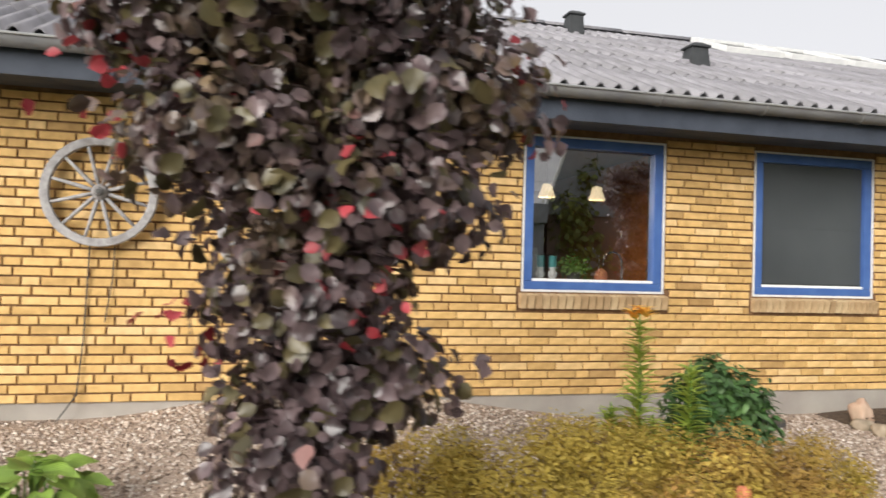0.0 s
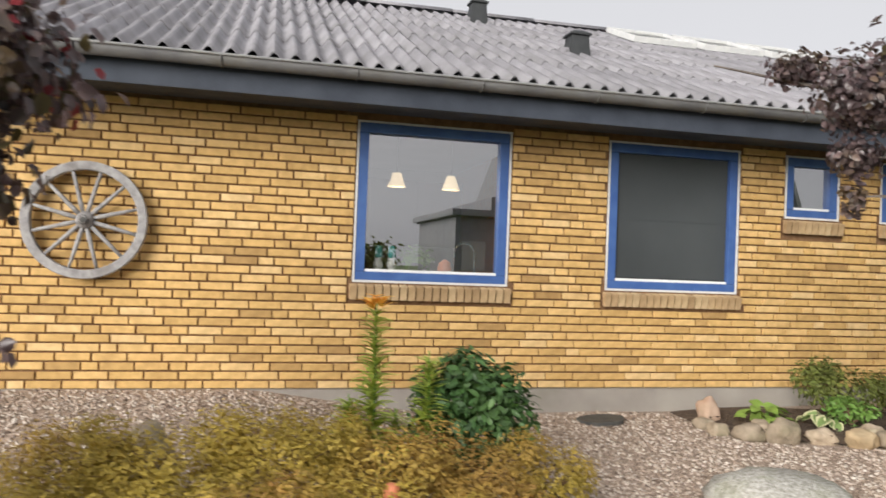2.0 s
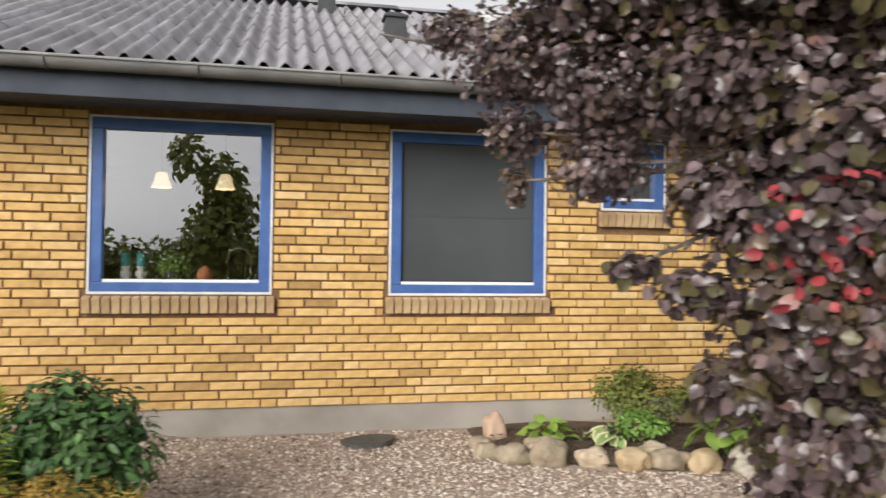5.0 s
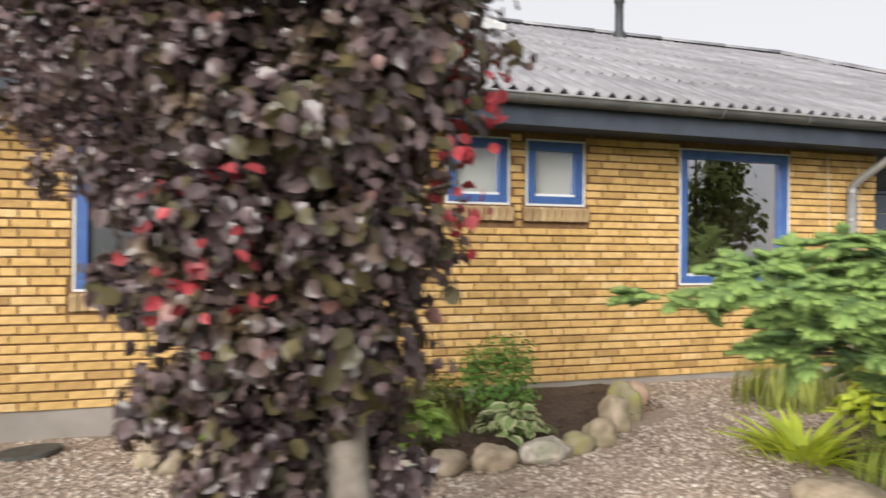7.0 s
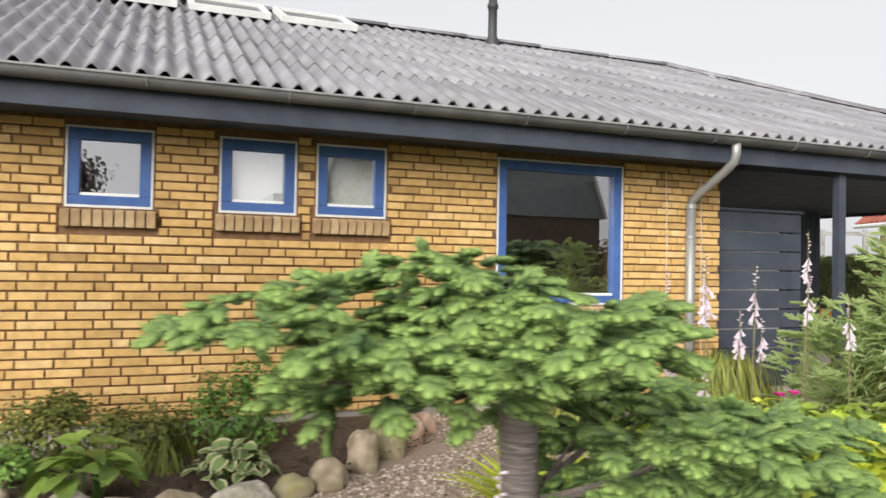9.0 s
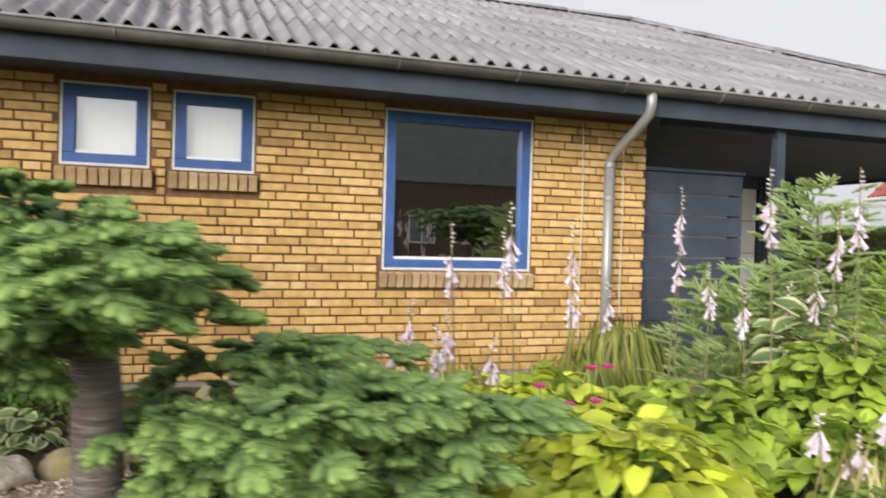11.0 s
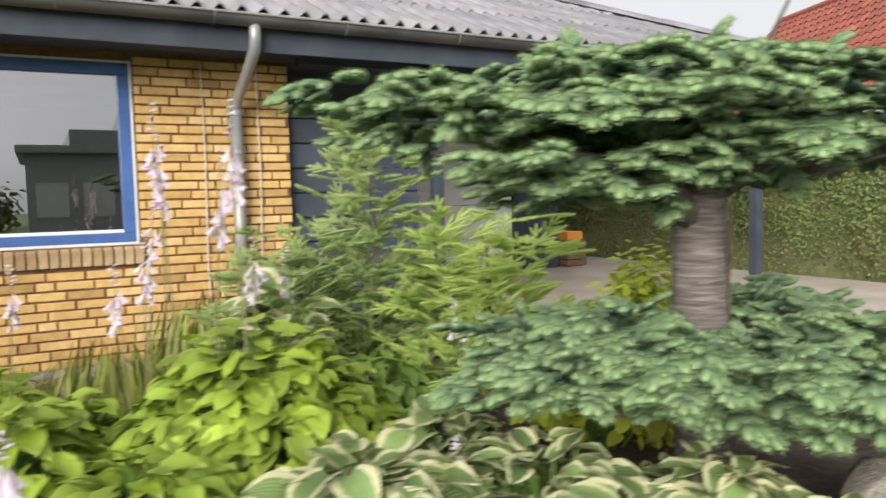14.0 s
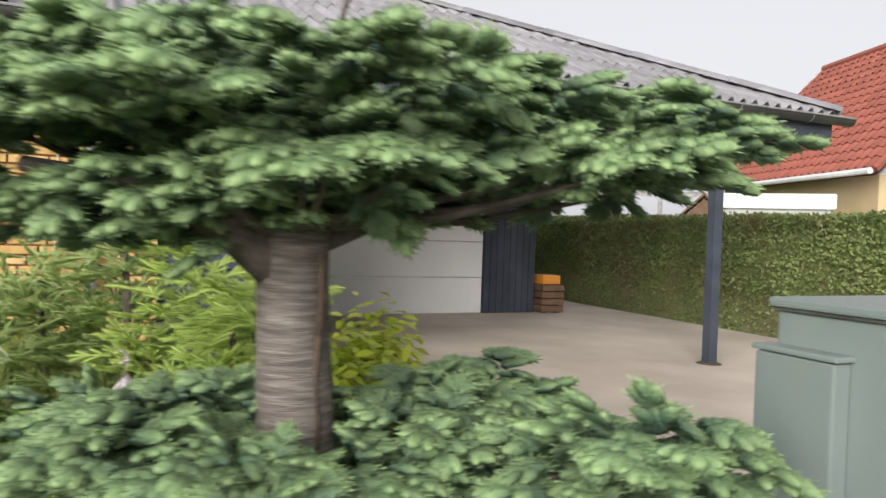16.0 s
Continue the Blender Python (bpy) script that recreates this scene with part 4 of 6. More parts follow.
# utility cabinet at the drive
cab = thing("utility_cabinet", "grey-green metal utility cabinet with a smaller box on its front", "cabinet")
part("body", boxes((10.510, 11.04, -4.77, -4.50, 0.1, 1.278), bevel=0.006), M_CABINET, cab)
part("roof_plate", boxes((10.497, 11.055, -4.785, -4.485, 1.286, 1.306), bevel=0.006), M_CABINET, cab, "thin pale overhanging lid")
part("seam", boxes((10.503, 11.048, -4.777, -4.493, 1.279, 1.2855)), M_IRON, cab)
part("front_box", boxes((10.462, 10.508, -4.672, -4.490, 0.1, 1.198), bevel=0.006), M_CABINET, cab, "smaller box on the front")
part("front_lid", boxes((10.456, 10.509, -4.680, -4.484, 1.200, 1.212), bevel=0.004), M_CABINET, cab)

# across the street, seen in the panes
far = thing("street_house", "low grey house with a dark roof across the street", "house")
part("wall", boxes((7.5, 10.8, -34, -26, 0, 3.4)), M_DARKROOF, far)
part("roof", boxes((7.2, 9.0, -34.5, -25.5, 3.4, 3.7), (9.0, 10.8, -34.5, -25.6, 3.4, 4.3), bevel=0.05), M_DARKROOF, far)
for x in (7.8, 9.4):
    part("window", boxes((x, x + 1.1, -26.0, -25.95, 1.0, 2.3)), M_GREYWALL, far)
far2 = thing("street_house", "brick house with a tall dark gambrel gable across the street", "house")
part("wall", boxes((11.2, 25.6, -36, -26.6, 0, 3.9)), M_REDBRICK, far2)
gam = [(10.9, 3.9), (12.2, 7.6), (18.4, 9.6), (24.6, 7.6), (25.9, 3.9)]
bm = bmesh.new()
fa = [bm.verts.new((x, -26.5, z)) for x, z in gam]
ba = [bm.verts.new((x, -36.2, z)) for x, z in gam]
bm.faces.new(fa)
bm.faces.new(ba[::-1])
for i in range(5):
    bm.faces.new((fa[i], ba[i], ba[(i + 1) % 5], fa[(i + 1) % 5]))
bmesh.ops.recalc_face_normals(bm, faces=bm.faces)
part("roof", bm, M_DARKROOF, far2)
for (x0, z0), (x1, z1) in zip(gam, gam[1:]):
    bm = bmesh.new()
    tube(bm, [(x0, -26.45, z0), (x1, -26.45, z1)], 0.10, 6)
    part("verge_board", bm, M_TRIM, far2, "pale verge board")
for x in (12.6, 15.2, 17.8, 20.4):
    wf = part("window", boxes((x, x + 1.3, -26.6, -26.55, 1.1, 2.4)), M_WHITE, far2)
    for k in range(2):
        part("pane", boxes((x + 0.09 + 0.6 * k, x + 0.61 + 0.6 * k, -26.545, -26.54, 1.2, 2.3)), M_DARKROOF, wf)


# ---- plants ----
def leaf_template(width, cup=0.12, droop=0.25, heart=False, n=5):
    """A leaf along +y, two halves folded on the midrib; uv.x from midrib to margin, uv.y from stalk to tip."""
    v, uv, f = [], [], []
    for i in range(n + 1):
        t = i / n
        w = width * max(0.0, math.sin(math.pi * (0.10 + 0.90 * t) ** (0.76 if heart else 0.9))) ** (0.75 if heart else 1.0)
        w = max(w, 0.0)
        y = t - (0.10 * (1 - t) if heart else 0)
        z = -droop * t * t
        for s in (-1, -0.55, 0, 0.55, 1):
            a = abs(s)
            yy = y - (0.13 * a * max(0, 1 - 2.2 * t) if heart else 0)
            v.append((s * w, yy, z + cup * w * a * 1.6 - 0.5 * cup * w * a * a + (0.035 * a * math.sin(9 * t + 2.2 * s) if heart else 0)))
            uv.append((a * 0.98, t))
    for i in range(n):
        for k in range(4):
            a, b = i * 5 + k, i * 5 + k + 5
            f += [(a, a + 1, b + 1), (a, b + 1, b)]
    return v, f, uv


def plump_shoot(length, wide, high, needles, needle, thin, seed):
    """A short needle-covered shoot along +y: a slim body hidden in close-set needles; uv.y is higher at the tip, for
    pale growth, and on the upper side, to paint in light from above.
    """
    rng = random.Random(seed)
    v, f, uv = [], [], []
    sides, prof = 6, (0.5, 1.0, 0.95, 0.55)
    for i, r in enumerate(prof):
        t = i / 3
        for k in range(sides):
            a = math.tau * k / sides
            q = r * rng.uniform(0.88, 1.12)
            v.append((wide * q * math.cos(a), length * (0.05 + 0.85 * t), high * q * math.sin(a)))
            # the sin(a) term colours the body lighter above, as if lit
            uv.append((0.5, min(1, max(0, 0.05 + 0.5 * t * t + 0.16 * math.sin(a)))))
    for i in range(3):
        for k in range(sides):
            a, b, c, d = i * sides + k, i * sides + (k + 1) % sides, (i + 1) * sides + (k + 1) % sides, (i + 1) * sides + k
            f += [(a, b, c), (a, c, d)]
    o = len(v)
    v.append((0, length, 0))
    uv.append((0.5, 0.75))
    f += [(o - sides + k, o - sides + (k + 1) % sides, o) for k in range(sides)]
    for i in range(needles):
        t = (i + 0.5) / needles
        a = i * 2.39996
        c, s_ = math.cos(a), math.sin(a)
        r = (0.55 + 0.45 * math.sin(math.pi * (0.15 + 0.7 * t))) * 0.9
        b = Vector((wide * r * c, length * (0.03 + 0.9 * t), high * r * s_))
        d = Vector((c * 0.9, 0.75 + 0.5 * t, s_ * 0.55 + 0.12)).normalized() * needle * rng.uniform(0.75, 1.2)
        w = Vector((-s_, 0.5, c)).normalized() * thin
        k = len(v)
        v += [tuple(b + w), tuple(b - w), tuple(b + d)]
        # the s_ term colours upper needles lighter, imitating light from above
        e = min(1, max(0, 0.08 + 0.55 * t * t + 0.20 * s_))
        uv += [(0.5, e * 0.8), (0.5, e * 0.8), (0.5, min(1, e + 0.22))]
        f.append((k, k + 1, k + 2))
    return v, f, uv


def spray(shoot, rows, bend, arch):
    """A flat fan of shoots: a leader with pairs of side shoots, its margin arching down."""
    v, f, uv = [], [], []
    for ang, at, k in rows:
        co, si, o = math.cos(radians(ang)), math.sin(radians(ang)), len(v)
        for x, y, z in shoot[0]:
            X, Y = k * (x * co + y * si), at + k * (y * co - x * si)
            v.append((X, Y, k * z - arch * (X * X * 1.3 + Y * Y * bend)))
        f += [tuple(i + o for i in t) for t in shoot[1]]
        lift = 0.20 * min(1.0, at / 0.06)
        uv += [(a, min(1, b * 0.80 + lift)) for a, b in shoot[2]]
    return v, f, uv


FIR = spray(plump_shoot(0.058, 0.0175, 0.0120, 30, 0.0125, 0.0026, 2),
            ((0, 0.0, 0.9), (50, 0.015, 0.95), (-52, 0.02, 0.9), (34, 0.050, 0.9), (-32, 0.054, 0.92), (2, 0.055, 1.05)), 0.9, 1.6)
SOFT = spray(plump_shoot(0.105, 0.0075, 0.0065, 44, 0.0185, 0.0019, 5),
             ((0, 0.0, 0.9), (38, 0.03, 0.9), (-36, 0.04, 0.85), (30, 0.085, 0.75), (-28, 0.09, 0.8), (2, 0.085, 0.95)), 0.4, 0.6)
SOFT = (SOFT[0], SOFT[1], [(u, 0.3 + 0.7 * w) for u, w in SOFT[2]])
HOSTA = leaf_template(0.41, 0.20, 0.32, True, 6)
BROAD = leaf_template(0.48, 0.30, 0.26, True, 6)
SMALL = leaf_template(0.26, 0.2, 0.2, False, 2)


def shrub_crown(name, template, material, parent, blobs, count, size, seed, shell=0.55, upward=0.5, label="", hang=0.0):
    """Leaves through a set of uneven lumps (centre, radii); most sit near the outside of a lump and face out."""
    rng = random.Random(seed)
    mm = []
    weights = [b[1][0] * b[1][1] + b[1][2] * b[1][0] for b in blobs]
    for i in range(count):
        c, r = rng.choices(blobs, weights)[0]
        d = Vector((rng.gauss(0, 1), rng.gauss(0, 1), rng.gauss(0, 1))).normalized()
        k = rng.uniform(shell, 1.0) if rng.random() < 0.8 else rng.uniform(0.2, 1.15)
        k *= 1 + 0.25 * noise.noise(d * 2.3 + Vector((seed, c[0], c[2])))
        p = Vector((c[0] + d.x * r[0] * k, c[1] + d.y * r[1] * k, c[2] + d.z * r[2] * k))
        nrm = (d + Vector((rng.uniform(-0.8, 0.8), rng.uniform(-0.8, 0.8), upward + rng.uniform(-0.5, 0.5)))).normalized()
        f = Vector((rng.uniform(-1, 1), rng.uniform(-1, 1), rng.uniform(-0.7, 0.4) - hang)) + d * 0.6
        f = f - nrm * f.dot(nrm) * 0.8
        mm.append(turn(f, nrm, p, rng.uniform(*size)))
    return tagged(scatter(name, template, np.array(mm), material, parent, label), kind="stuff")


def branch_set(bm, base, blobs, seed, r0, twig=3):
    """Limbs from the base into each lump, with twigs."""
    rng = random.Random(seed)
    for c, r in blobs:
        c = Vector(c)
        base_ = Vector(base)
        mid = base_.lerp(c, 0.5) + Vector((rng.uniform(-0.06, 0.06), rng.uniform(-0.06, 0.06), 0.05))
        tube(bm, [base_, mid, c], [r0, r0 * 0.6, r0 * 0.25], 6)
        for k in range(twig):
            d = Vector((rng.uniform(-1, 1) * r[0], rng.uniform(-1, 1) * r[1], rng.uniform(-0.5, 1) * r[2]))
            s = base_.lerp(c, rng.uniform(0.5, 1))
            tube(bm, [s, s + d * 0.5 + Vector((0, 0, 0.02)), s + d * 0.95], [r0 * 0.3, r0 * 0.2, r0 * 0.1], 5)


def curled_leaf():
    """A broad ovate leaf, folded on the midrib, its tip and margins curled."""
    v = [(0, 0, 0), (0.30, 0.22, 0.10), (0.43, 0.50, 0.16), (0.27, 0.82, 0.02), (0, 1, -0.16), (-0.25, 0.80, 0.10), (-0.40, 0.47, 0.04), (-0.31, 0.20, 0.12), (0, 0.5, -0.03)]
    return v, [(8, k, (k + 1) % 8) for k in range(8)], [(0, 0), (0.6, 0.2), (0.9, 0.5), (0.6, 0.8), (0, 1), (0.6, 0.8), (0.9, 0.5), (0.6, 0.2), (0, 0.5)]


CURLED = curled_leaf()


def purple_tree(at, label, trunk_r, blobs, count, seed, reds):
    t = thing("purple_tree", label, "tree", "purple-leaved trees")
    x, y, z = at
    bm = bmesh.new()
    pts = [(x, y, z - 0.1), (x + 0.01, y, z + 0.3), (x - 0.015, y + 0.02, z + 0.7), (x + 0.01, y, z + 1.2), (x, y, z + 1.8)]
    tube(bm, pts, [trunk_r * 1.25, trunk_r, trunk_r * 0.85, trunk_r * 0.6, trunk_r * 0.3], 12)
    smooth(part("trunk", bm, M_BARKP, t, "grey-brown trunk"))
    bm = bmesh.new()
    branch_set(bm, (x, y, z + 0.45), [b for b in blobs if b[0][2] < z + 1.2], seed, trunk_r * 0.25, 3)
    branch_set(bm, (x, y, z + 1.55), [b for b in blobs if b[0][2] >= z + 1.2], seed, trunk_r * 0.25, 5)
    part("limb", bm, M_BARKF, t)
    big = [b for b in blobs if b[0][0] > x - 0.75]
    fine = [b for b in blobs if b[0][0] <= x - 0.75]
    smooth(shrub_crown("crown", CURLED, M_PURPLE, t, big, int(count * 1.3), (0.032, 0.068), seed, 0.35, 0.2, "dense round dark purple leaves", 0.3))
    if fine:
        smooth(shrub_crown("branch_leaves", CURLED, M_PURPLE, t, fine, 5200, (0.026, 0.046), seed + 2, 0.3, 0.2, "finer leaves of a spreading branch", 0.3))
    shrub_crown("olive_leaves", CURLED, M_OLIVEDARK, t, big, count // 7, (0.045, 0.085), seed + 3, 0.6, 0.2, "olive-tinged leaves among the purple", 0.3)
    shrub_crown("faded_leaves", CURLED, M_ROSE, t, big, count // 220, (0.045, 0.075), seed + 4, 0.8, 0.2, "a few faded rose leaves", 0.3)
    shrub_crown("young_shoot", CURLED, M_RED, t, reds[0], reds[1], (0.035, 0.06), seed + 5, 0.6, 0.2, "bright red young leaves", 0.2)
    return t


ta = (-1.92, -3.40)
blobs_a = [((ta[0], ta[1], 0.42), (0.20, 0.20, 0.22)), ((ta[0] - 0.02, ta[1], 0.80), (0.27, 0.26, 0.26)), ((ta[0] + 0.17, ta[1] + 0.05, 0.98), (0.30, 0.26, 0.18)),
           ((ta[0] - 0.02, ta[1], 1.22), (0.33, 0.30, 0.26)), ((ta[0] + 0.12, ta[1], 1.50), (0.45, 0.36, 0.24)), ((ta[0] - 0.24, ta[1], 1.68), (0.32, 0.30, 0.26)),
           ((ta[0] + 0.30, ta[1], 1.82), (0.42, 0.36, 0.26)), ((ta[0], ta[1], 2.12), (0.60, 0.45, 0.34)), ((ta[0] - 0.42, ta[1] + 0.05, 2.02), (0.30, 0.28, 0.18)), ((ta[0] - 0.2, ta[1], 2.5), (0.55, 0.45, 0.3))]
purple_tree((ta[0], ta[1], 0.2), "young tree with dense round dark purple leaves, beside the gravel", 0.055, blobs_a, 9000, 21,
            ([((ta[0] - 0.5, ta[1] - 0.1, 1.75), (0.25, 0.25, 0.2)), ((ta[0] + 0.55, ta[1], 1.85), (0.2, 0.2, 0.2)), ((ta[0] - 0.33, ta[1], 1.10), (0.14, 0.12, 0.12)), ((ta[0] + 0.1, ta[1] - 0.25, 1.4), (0.3, 0.1, 0.3))], 90))
tb = (3.40, -3.45)
blobs_b = [((tb[0] - 0.05, tb[1] + 0.18, 0.88), (0.28, 0.20, 0.22)), ((tb[0] - 0.08, tb[1], 1.15), (0.34, 0.32, 0.26)), ((tb[0] - 0.04, tb[1], 1.48), (0.40, 0.35, 0.28)), ((tb[0] - 0.12, tb[1], 1.80), (0.46, 0.40, 0.28)),
           ((tb[0] + 0.08, tb[1], 2.08), (0.42, 0.38, 0.28)), ((tb[0] - 0.4, tb[1] + 0.15, 2.02), (0.40, 0.34, 0.24)), ((tb[0] - 0.2, tb[1], 2.42), (0.7, 0.5, 0.3)), ((tb[0] - 0.62, tb[1] + 0.1, 1.62), (0.16, 0.16, 0.14)), ((tb[0] + 0.16, tb[1] + 0.06, 0.70), (0.11, 0.15, 0.16)),
           ((tb[0] - 0.30, tb[1], 0.80), (0.22, 0.22, 0.26)), ((tb[0] - 0.38, tb[1], 1.18), (0.24, 0.24, 0.26)), ((tb[0] - 0.40, tb[1], 1.52), (0.26, 0.26, 0.24)), ((tb[0] - 0.30, tb[1], 0.60), (0.18, 0.18, 0.14)), ((tb[0] - 0.56, tb[1] + 0.1, 0.95), (0.14, 0.14, 0.12)), ((tb[0] - 0.62, tb[1] + 0.2, 1.28), (0.14, 0.12, 0.08)),
           ((2.95, -3.10, 2.10), (0.34, 0.32, 0.30)), ((2.62, -2.85, 2.12), (0.32, 0.30, 0.30)), ((2.62, -2.80, 1.78), (0.20, 0.2, 0.16)), ((2.35, -2.55, 2.28), (0.30, 0.26, 0.24)), ((2.12, -2.30, 2.44), (0.18, 0.15, 0.10)), ((2.36, -2.46, 1.96), (0.15, 0.13, 0.12)), ((2.36, -2.46, 1.74), (0.06, 0.06, 0.12)), ((2.68, -2.98, 1.37), (0.12, 0.10, 0.04)), ((2.7, -2.9, 2.45), (0.5, 0.4, 0.25))]
purple_tree((tb[0], tb[1], 0.12), "tree with dense round dark purple leaves and a stout grey trunk", 0.085, blobs_b, 14500, 33,
            ([((tb[0] + 0.30, tb[1] - 0.12, 1.75), (0.16, 0.16, 0.28)), ((tb[0] + 0.34, tb[1] - 0.05, 1.55), (0.12, 0.14, 0.2)), ((tb[0] - 0.45, tb[1] - 0.2, 1.45), (0.2, 0.12, 0.3)), ((tb[0] + 0.33, tb[1] + 0.05, 1.85), (0.14, 0.14, 0.2)), ((tb[0] + 0.36, tb[1] - 0.1, 1.95), (0.14, 0.14, 0.16))], 150))
bm = bmesh.new()
tube(bm, [(tb[0], tb[1], 1.65), (2.9, -3.05, 1.98), (2.35, -2.55, 2.25), (1.8, -2.0, 2.5)], [0.028, 0.02, 0.012, 0.005], 6)
part("limb", bm, M_BARKF, next(o for o in bpy.data.objects if o.name == "purple_tree.001"))


def fir_trunk(parent, x, y, z0, z1, r):
    bm = bmesh.new()
    n = 26
    sides = 20
    rings = []
    for i in range(n + 1):
        t = i / n
        z = z0 + (z1 - z0) * t
        rad = r * (1.12 - 0.22 * t + 0.18 * max(0, t - 0.86) * 7 * 0.3)
        ring = []
        for k in range(sides):
            a = math.tau * k / sides
            rr = rad * (1 + 0.035 * noise.noise(Vector((math.cos(a) * 2, math.sin(a) * 2, z * 7))) + 0.02 * noise.noise(Vector((k * 1.7, z * 60, 2))))
            ring.append(bm.verts.new((x + rr * math.cos(a) + 0.015 * math.sin(z * 3), y + rr * math.sin(a), z)))
        rings.append(ring)
    for p, q in zip(rings, rings[1:]):
        for k in range(sides):
            bm.faces.new((p[k], p[(k + 1) % sides], q[(k + 1) % sides], q[k]))
    smooth(part("trunk", bm, M_RINGBARK, parent, "grey-brown ringed trunk"))


def pads(parent, trunk, lumps, template, material, seed, density=190, size=(0.75, 1.25), droop=0.12, label="", up=0.0, limbs=True):
    """Cloud-like pads: each lump (centre, half widths) is covered with short fronds that point outwards."""
    rng = random.Random(seed)
    out, wood = [], bmesh.new()
    tx, ty, tz = trunk
    for j, ((cx, cy, cz), (rx, ry, rz)) in enumerate(lumps):
        n = int(density * (rx * ry + 0.6 * rz * (rx + ry)) * 2.2)
        rad = Vector((cx - tx, cy - ty, 0))
        rad = rad.normalized() * min(1.0, rad.length * 2) if rad.length > 0.01 else rad
        for i in range(n):
            a = rng.uniform(0, math.tau)
            k = rng.random() ** 0.5
            dx, dy = math.cos(a), math.sin(a)
            h = math.sqrt(max(0, 1 - k * k))
            zz = h * (rng.uniform(0.45, 1.0) if rng.random() < 0.75 else rng.uniform(-1.0, 0.3))
            p = Vector((cx + dx * rx * k, cy + dy * ry * k, cz + rz * zz))
            f = rad * 0.45 + Vector((dx, dy, 0)) * (0.25 + 0.8 * k) + Vector((rng.uniform(-0.5, 0.5), rng.uniform(-0.5, 0.5), rng.uniform(-0.20, 0.42) - droop * k + up))
            out.append(turn(f, (rng.uniform(-0.4, 0.4), rng.uniform(-0.4, 0.4), 1), p, rng.uniform(*size)))
        if limbs and j % 4 == 0:
            c = Vector((cx, cy, cz - rz * 0.2))
            s = Vector((tx, ty, tz))
            tube(wood, [s, s.lerp(c, 0.5) - Vector((0, 0, 0.03)), c], [0.020, 0.011, 0.004], 6, False)
    if limbs:
        part("limb", wood, M_BARKF, parent, "brown limbs")
    else:
        wood.free()
    tagged(smooth(scatter("needle_mass", template, np.array(out), material, parent, label)), kind="stuff")


def storey(cx, cy, z0, seed, n, reach, thick, lump=(0.15, 0.24), dome=0.0, inner=0.0, lift=0.0):
    """Lumps spread over a flat storey; reach(angle) gives its ragged outline."""
    rng = random.Random(seed)
    rows = []
    for i in range(n):
        a = i * 2.39996 + rng.uniform(-0.2, 0.2)
        k = inner + (1 - inner) * math.sqrt((i + 0.5) / n)
        r = reach(math.degrees(a) % 360) * k
        s = rng.uniform(*lump) * (1.1 - 0.3 * k)
        rows.append(((cx + r * math.cos(a), cy + r * math.sin(a), z0 + dome * (1 - k * k) + (i * 3 % 4 - 1.5) / 1.5 * thick * (1 - 0.75 * k * k) + lift * k * k + rng.uniform(-0.012, 0.012)), (s, s * 0.9, s * 0.27)))
    return rows


f1 = thing("clipped_fir", "fir clipped into a flat umbrella on a bare trunk", "fir tree", "clipped firs")
fx1, fy1 = 5.54, -3.66
fir_trunk(f1, fx1, fy1, 0.1, 1.24, 0.062)
reach1 = lambda a: 0.84 if 150 < a < 210 else (0.46 if 285 < a < 322 else (0.12 if a < 50 or a > 322 else (0.42 if 215 < a else 0.50)))
pads(f1, (fx1, fy1, 1.12), storey(fx1 - 0.16, fy1, 1.22, 71, 34, reach1, 0.13, (0.15, 0.22), 0.08) + [((fx1 - 0.2 - 0.11 * i, fy1 + 0.12 * (i % 3 - 1), 1.06 + 0.02 * (i % 2)), (0.12, 0.11, 0.05)) for i in range(5)] + [((5.58, -4.08, 1.34), (0.16, 0.14, 0.06)), ((5.50, -3.92, 1.32), (0.16, 0.14, 0.06)), ((5.56, -4.20, 1.26), (0.14, 0.12, 0.06))], FIR, M_FIR, 72, 260, label="dense green needles with pale tips and top light painted in")
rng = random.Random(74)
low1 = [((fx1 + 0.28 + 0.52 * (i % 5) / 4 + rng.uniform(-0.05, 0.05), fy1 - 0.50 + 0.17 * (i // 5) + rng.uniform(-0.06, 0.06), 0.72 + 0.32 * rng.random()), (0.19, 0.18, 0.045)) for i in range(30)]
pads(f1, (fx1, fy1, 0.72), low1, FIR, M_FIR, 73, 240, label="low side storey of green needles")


def bough(parent, pts, r):
    bm = bmesh.new()
    tube(bm, pts, [r * (1 - 0.7 * i / (len(pts) - 1)) for i in range(len(pts))], 8)
    smooth(part("bough", bm, M_BARKF, parent, "thick bare bough"))


bough(f1, [(fx1, fy1, 1.08), (fx1 - 0.25, fy1 - 0.02, 1.15), (fx1 - 0.5, fy1, 1.18)], 0.026)
bough(f1, [(fx1, fy1, 0.62), (fx1 + 0.3, fy1 - 0.02, 0.70), (fx1 + 0.7, fy1, 0.76)], 0.03)

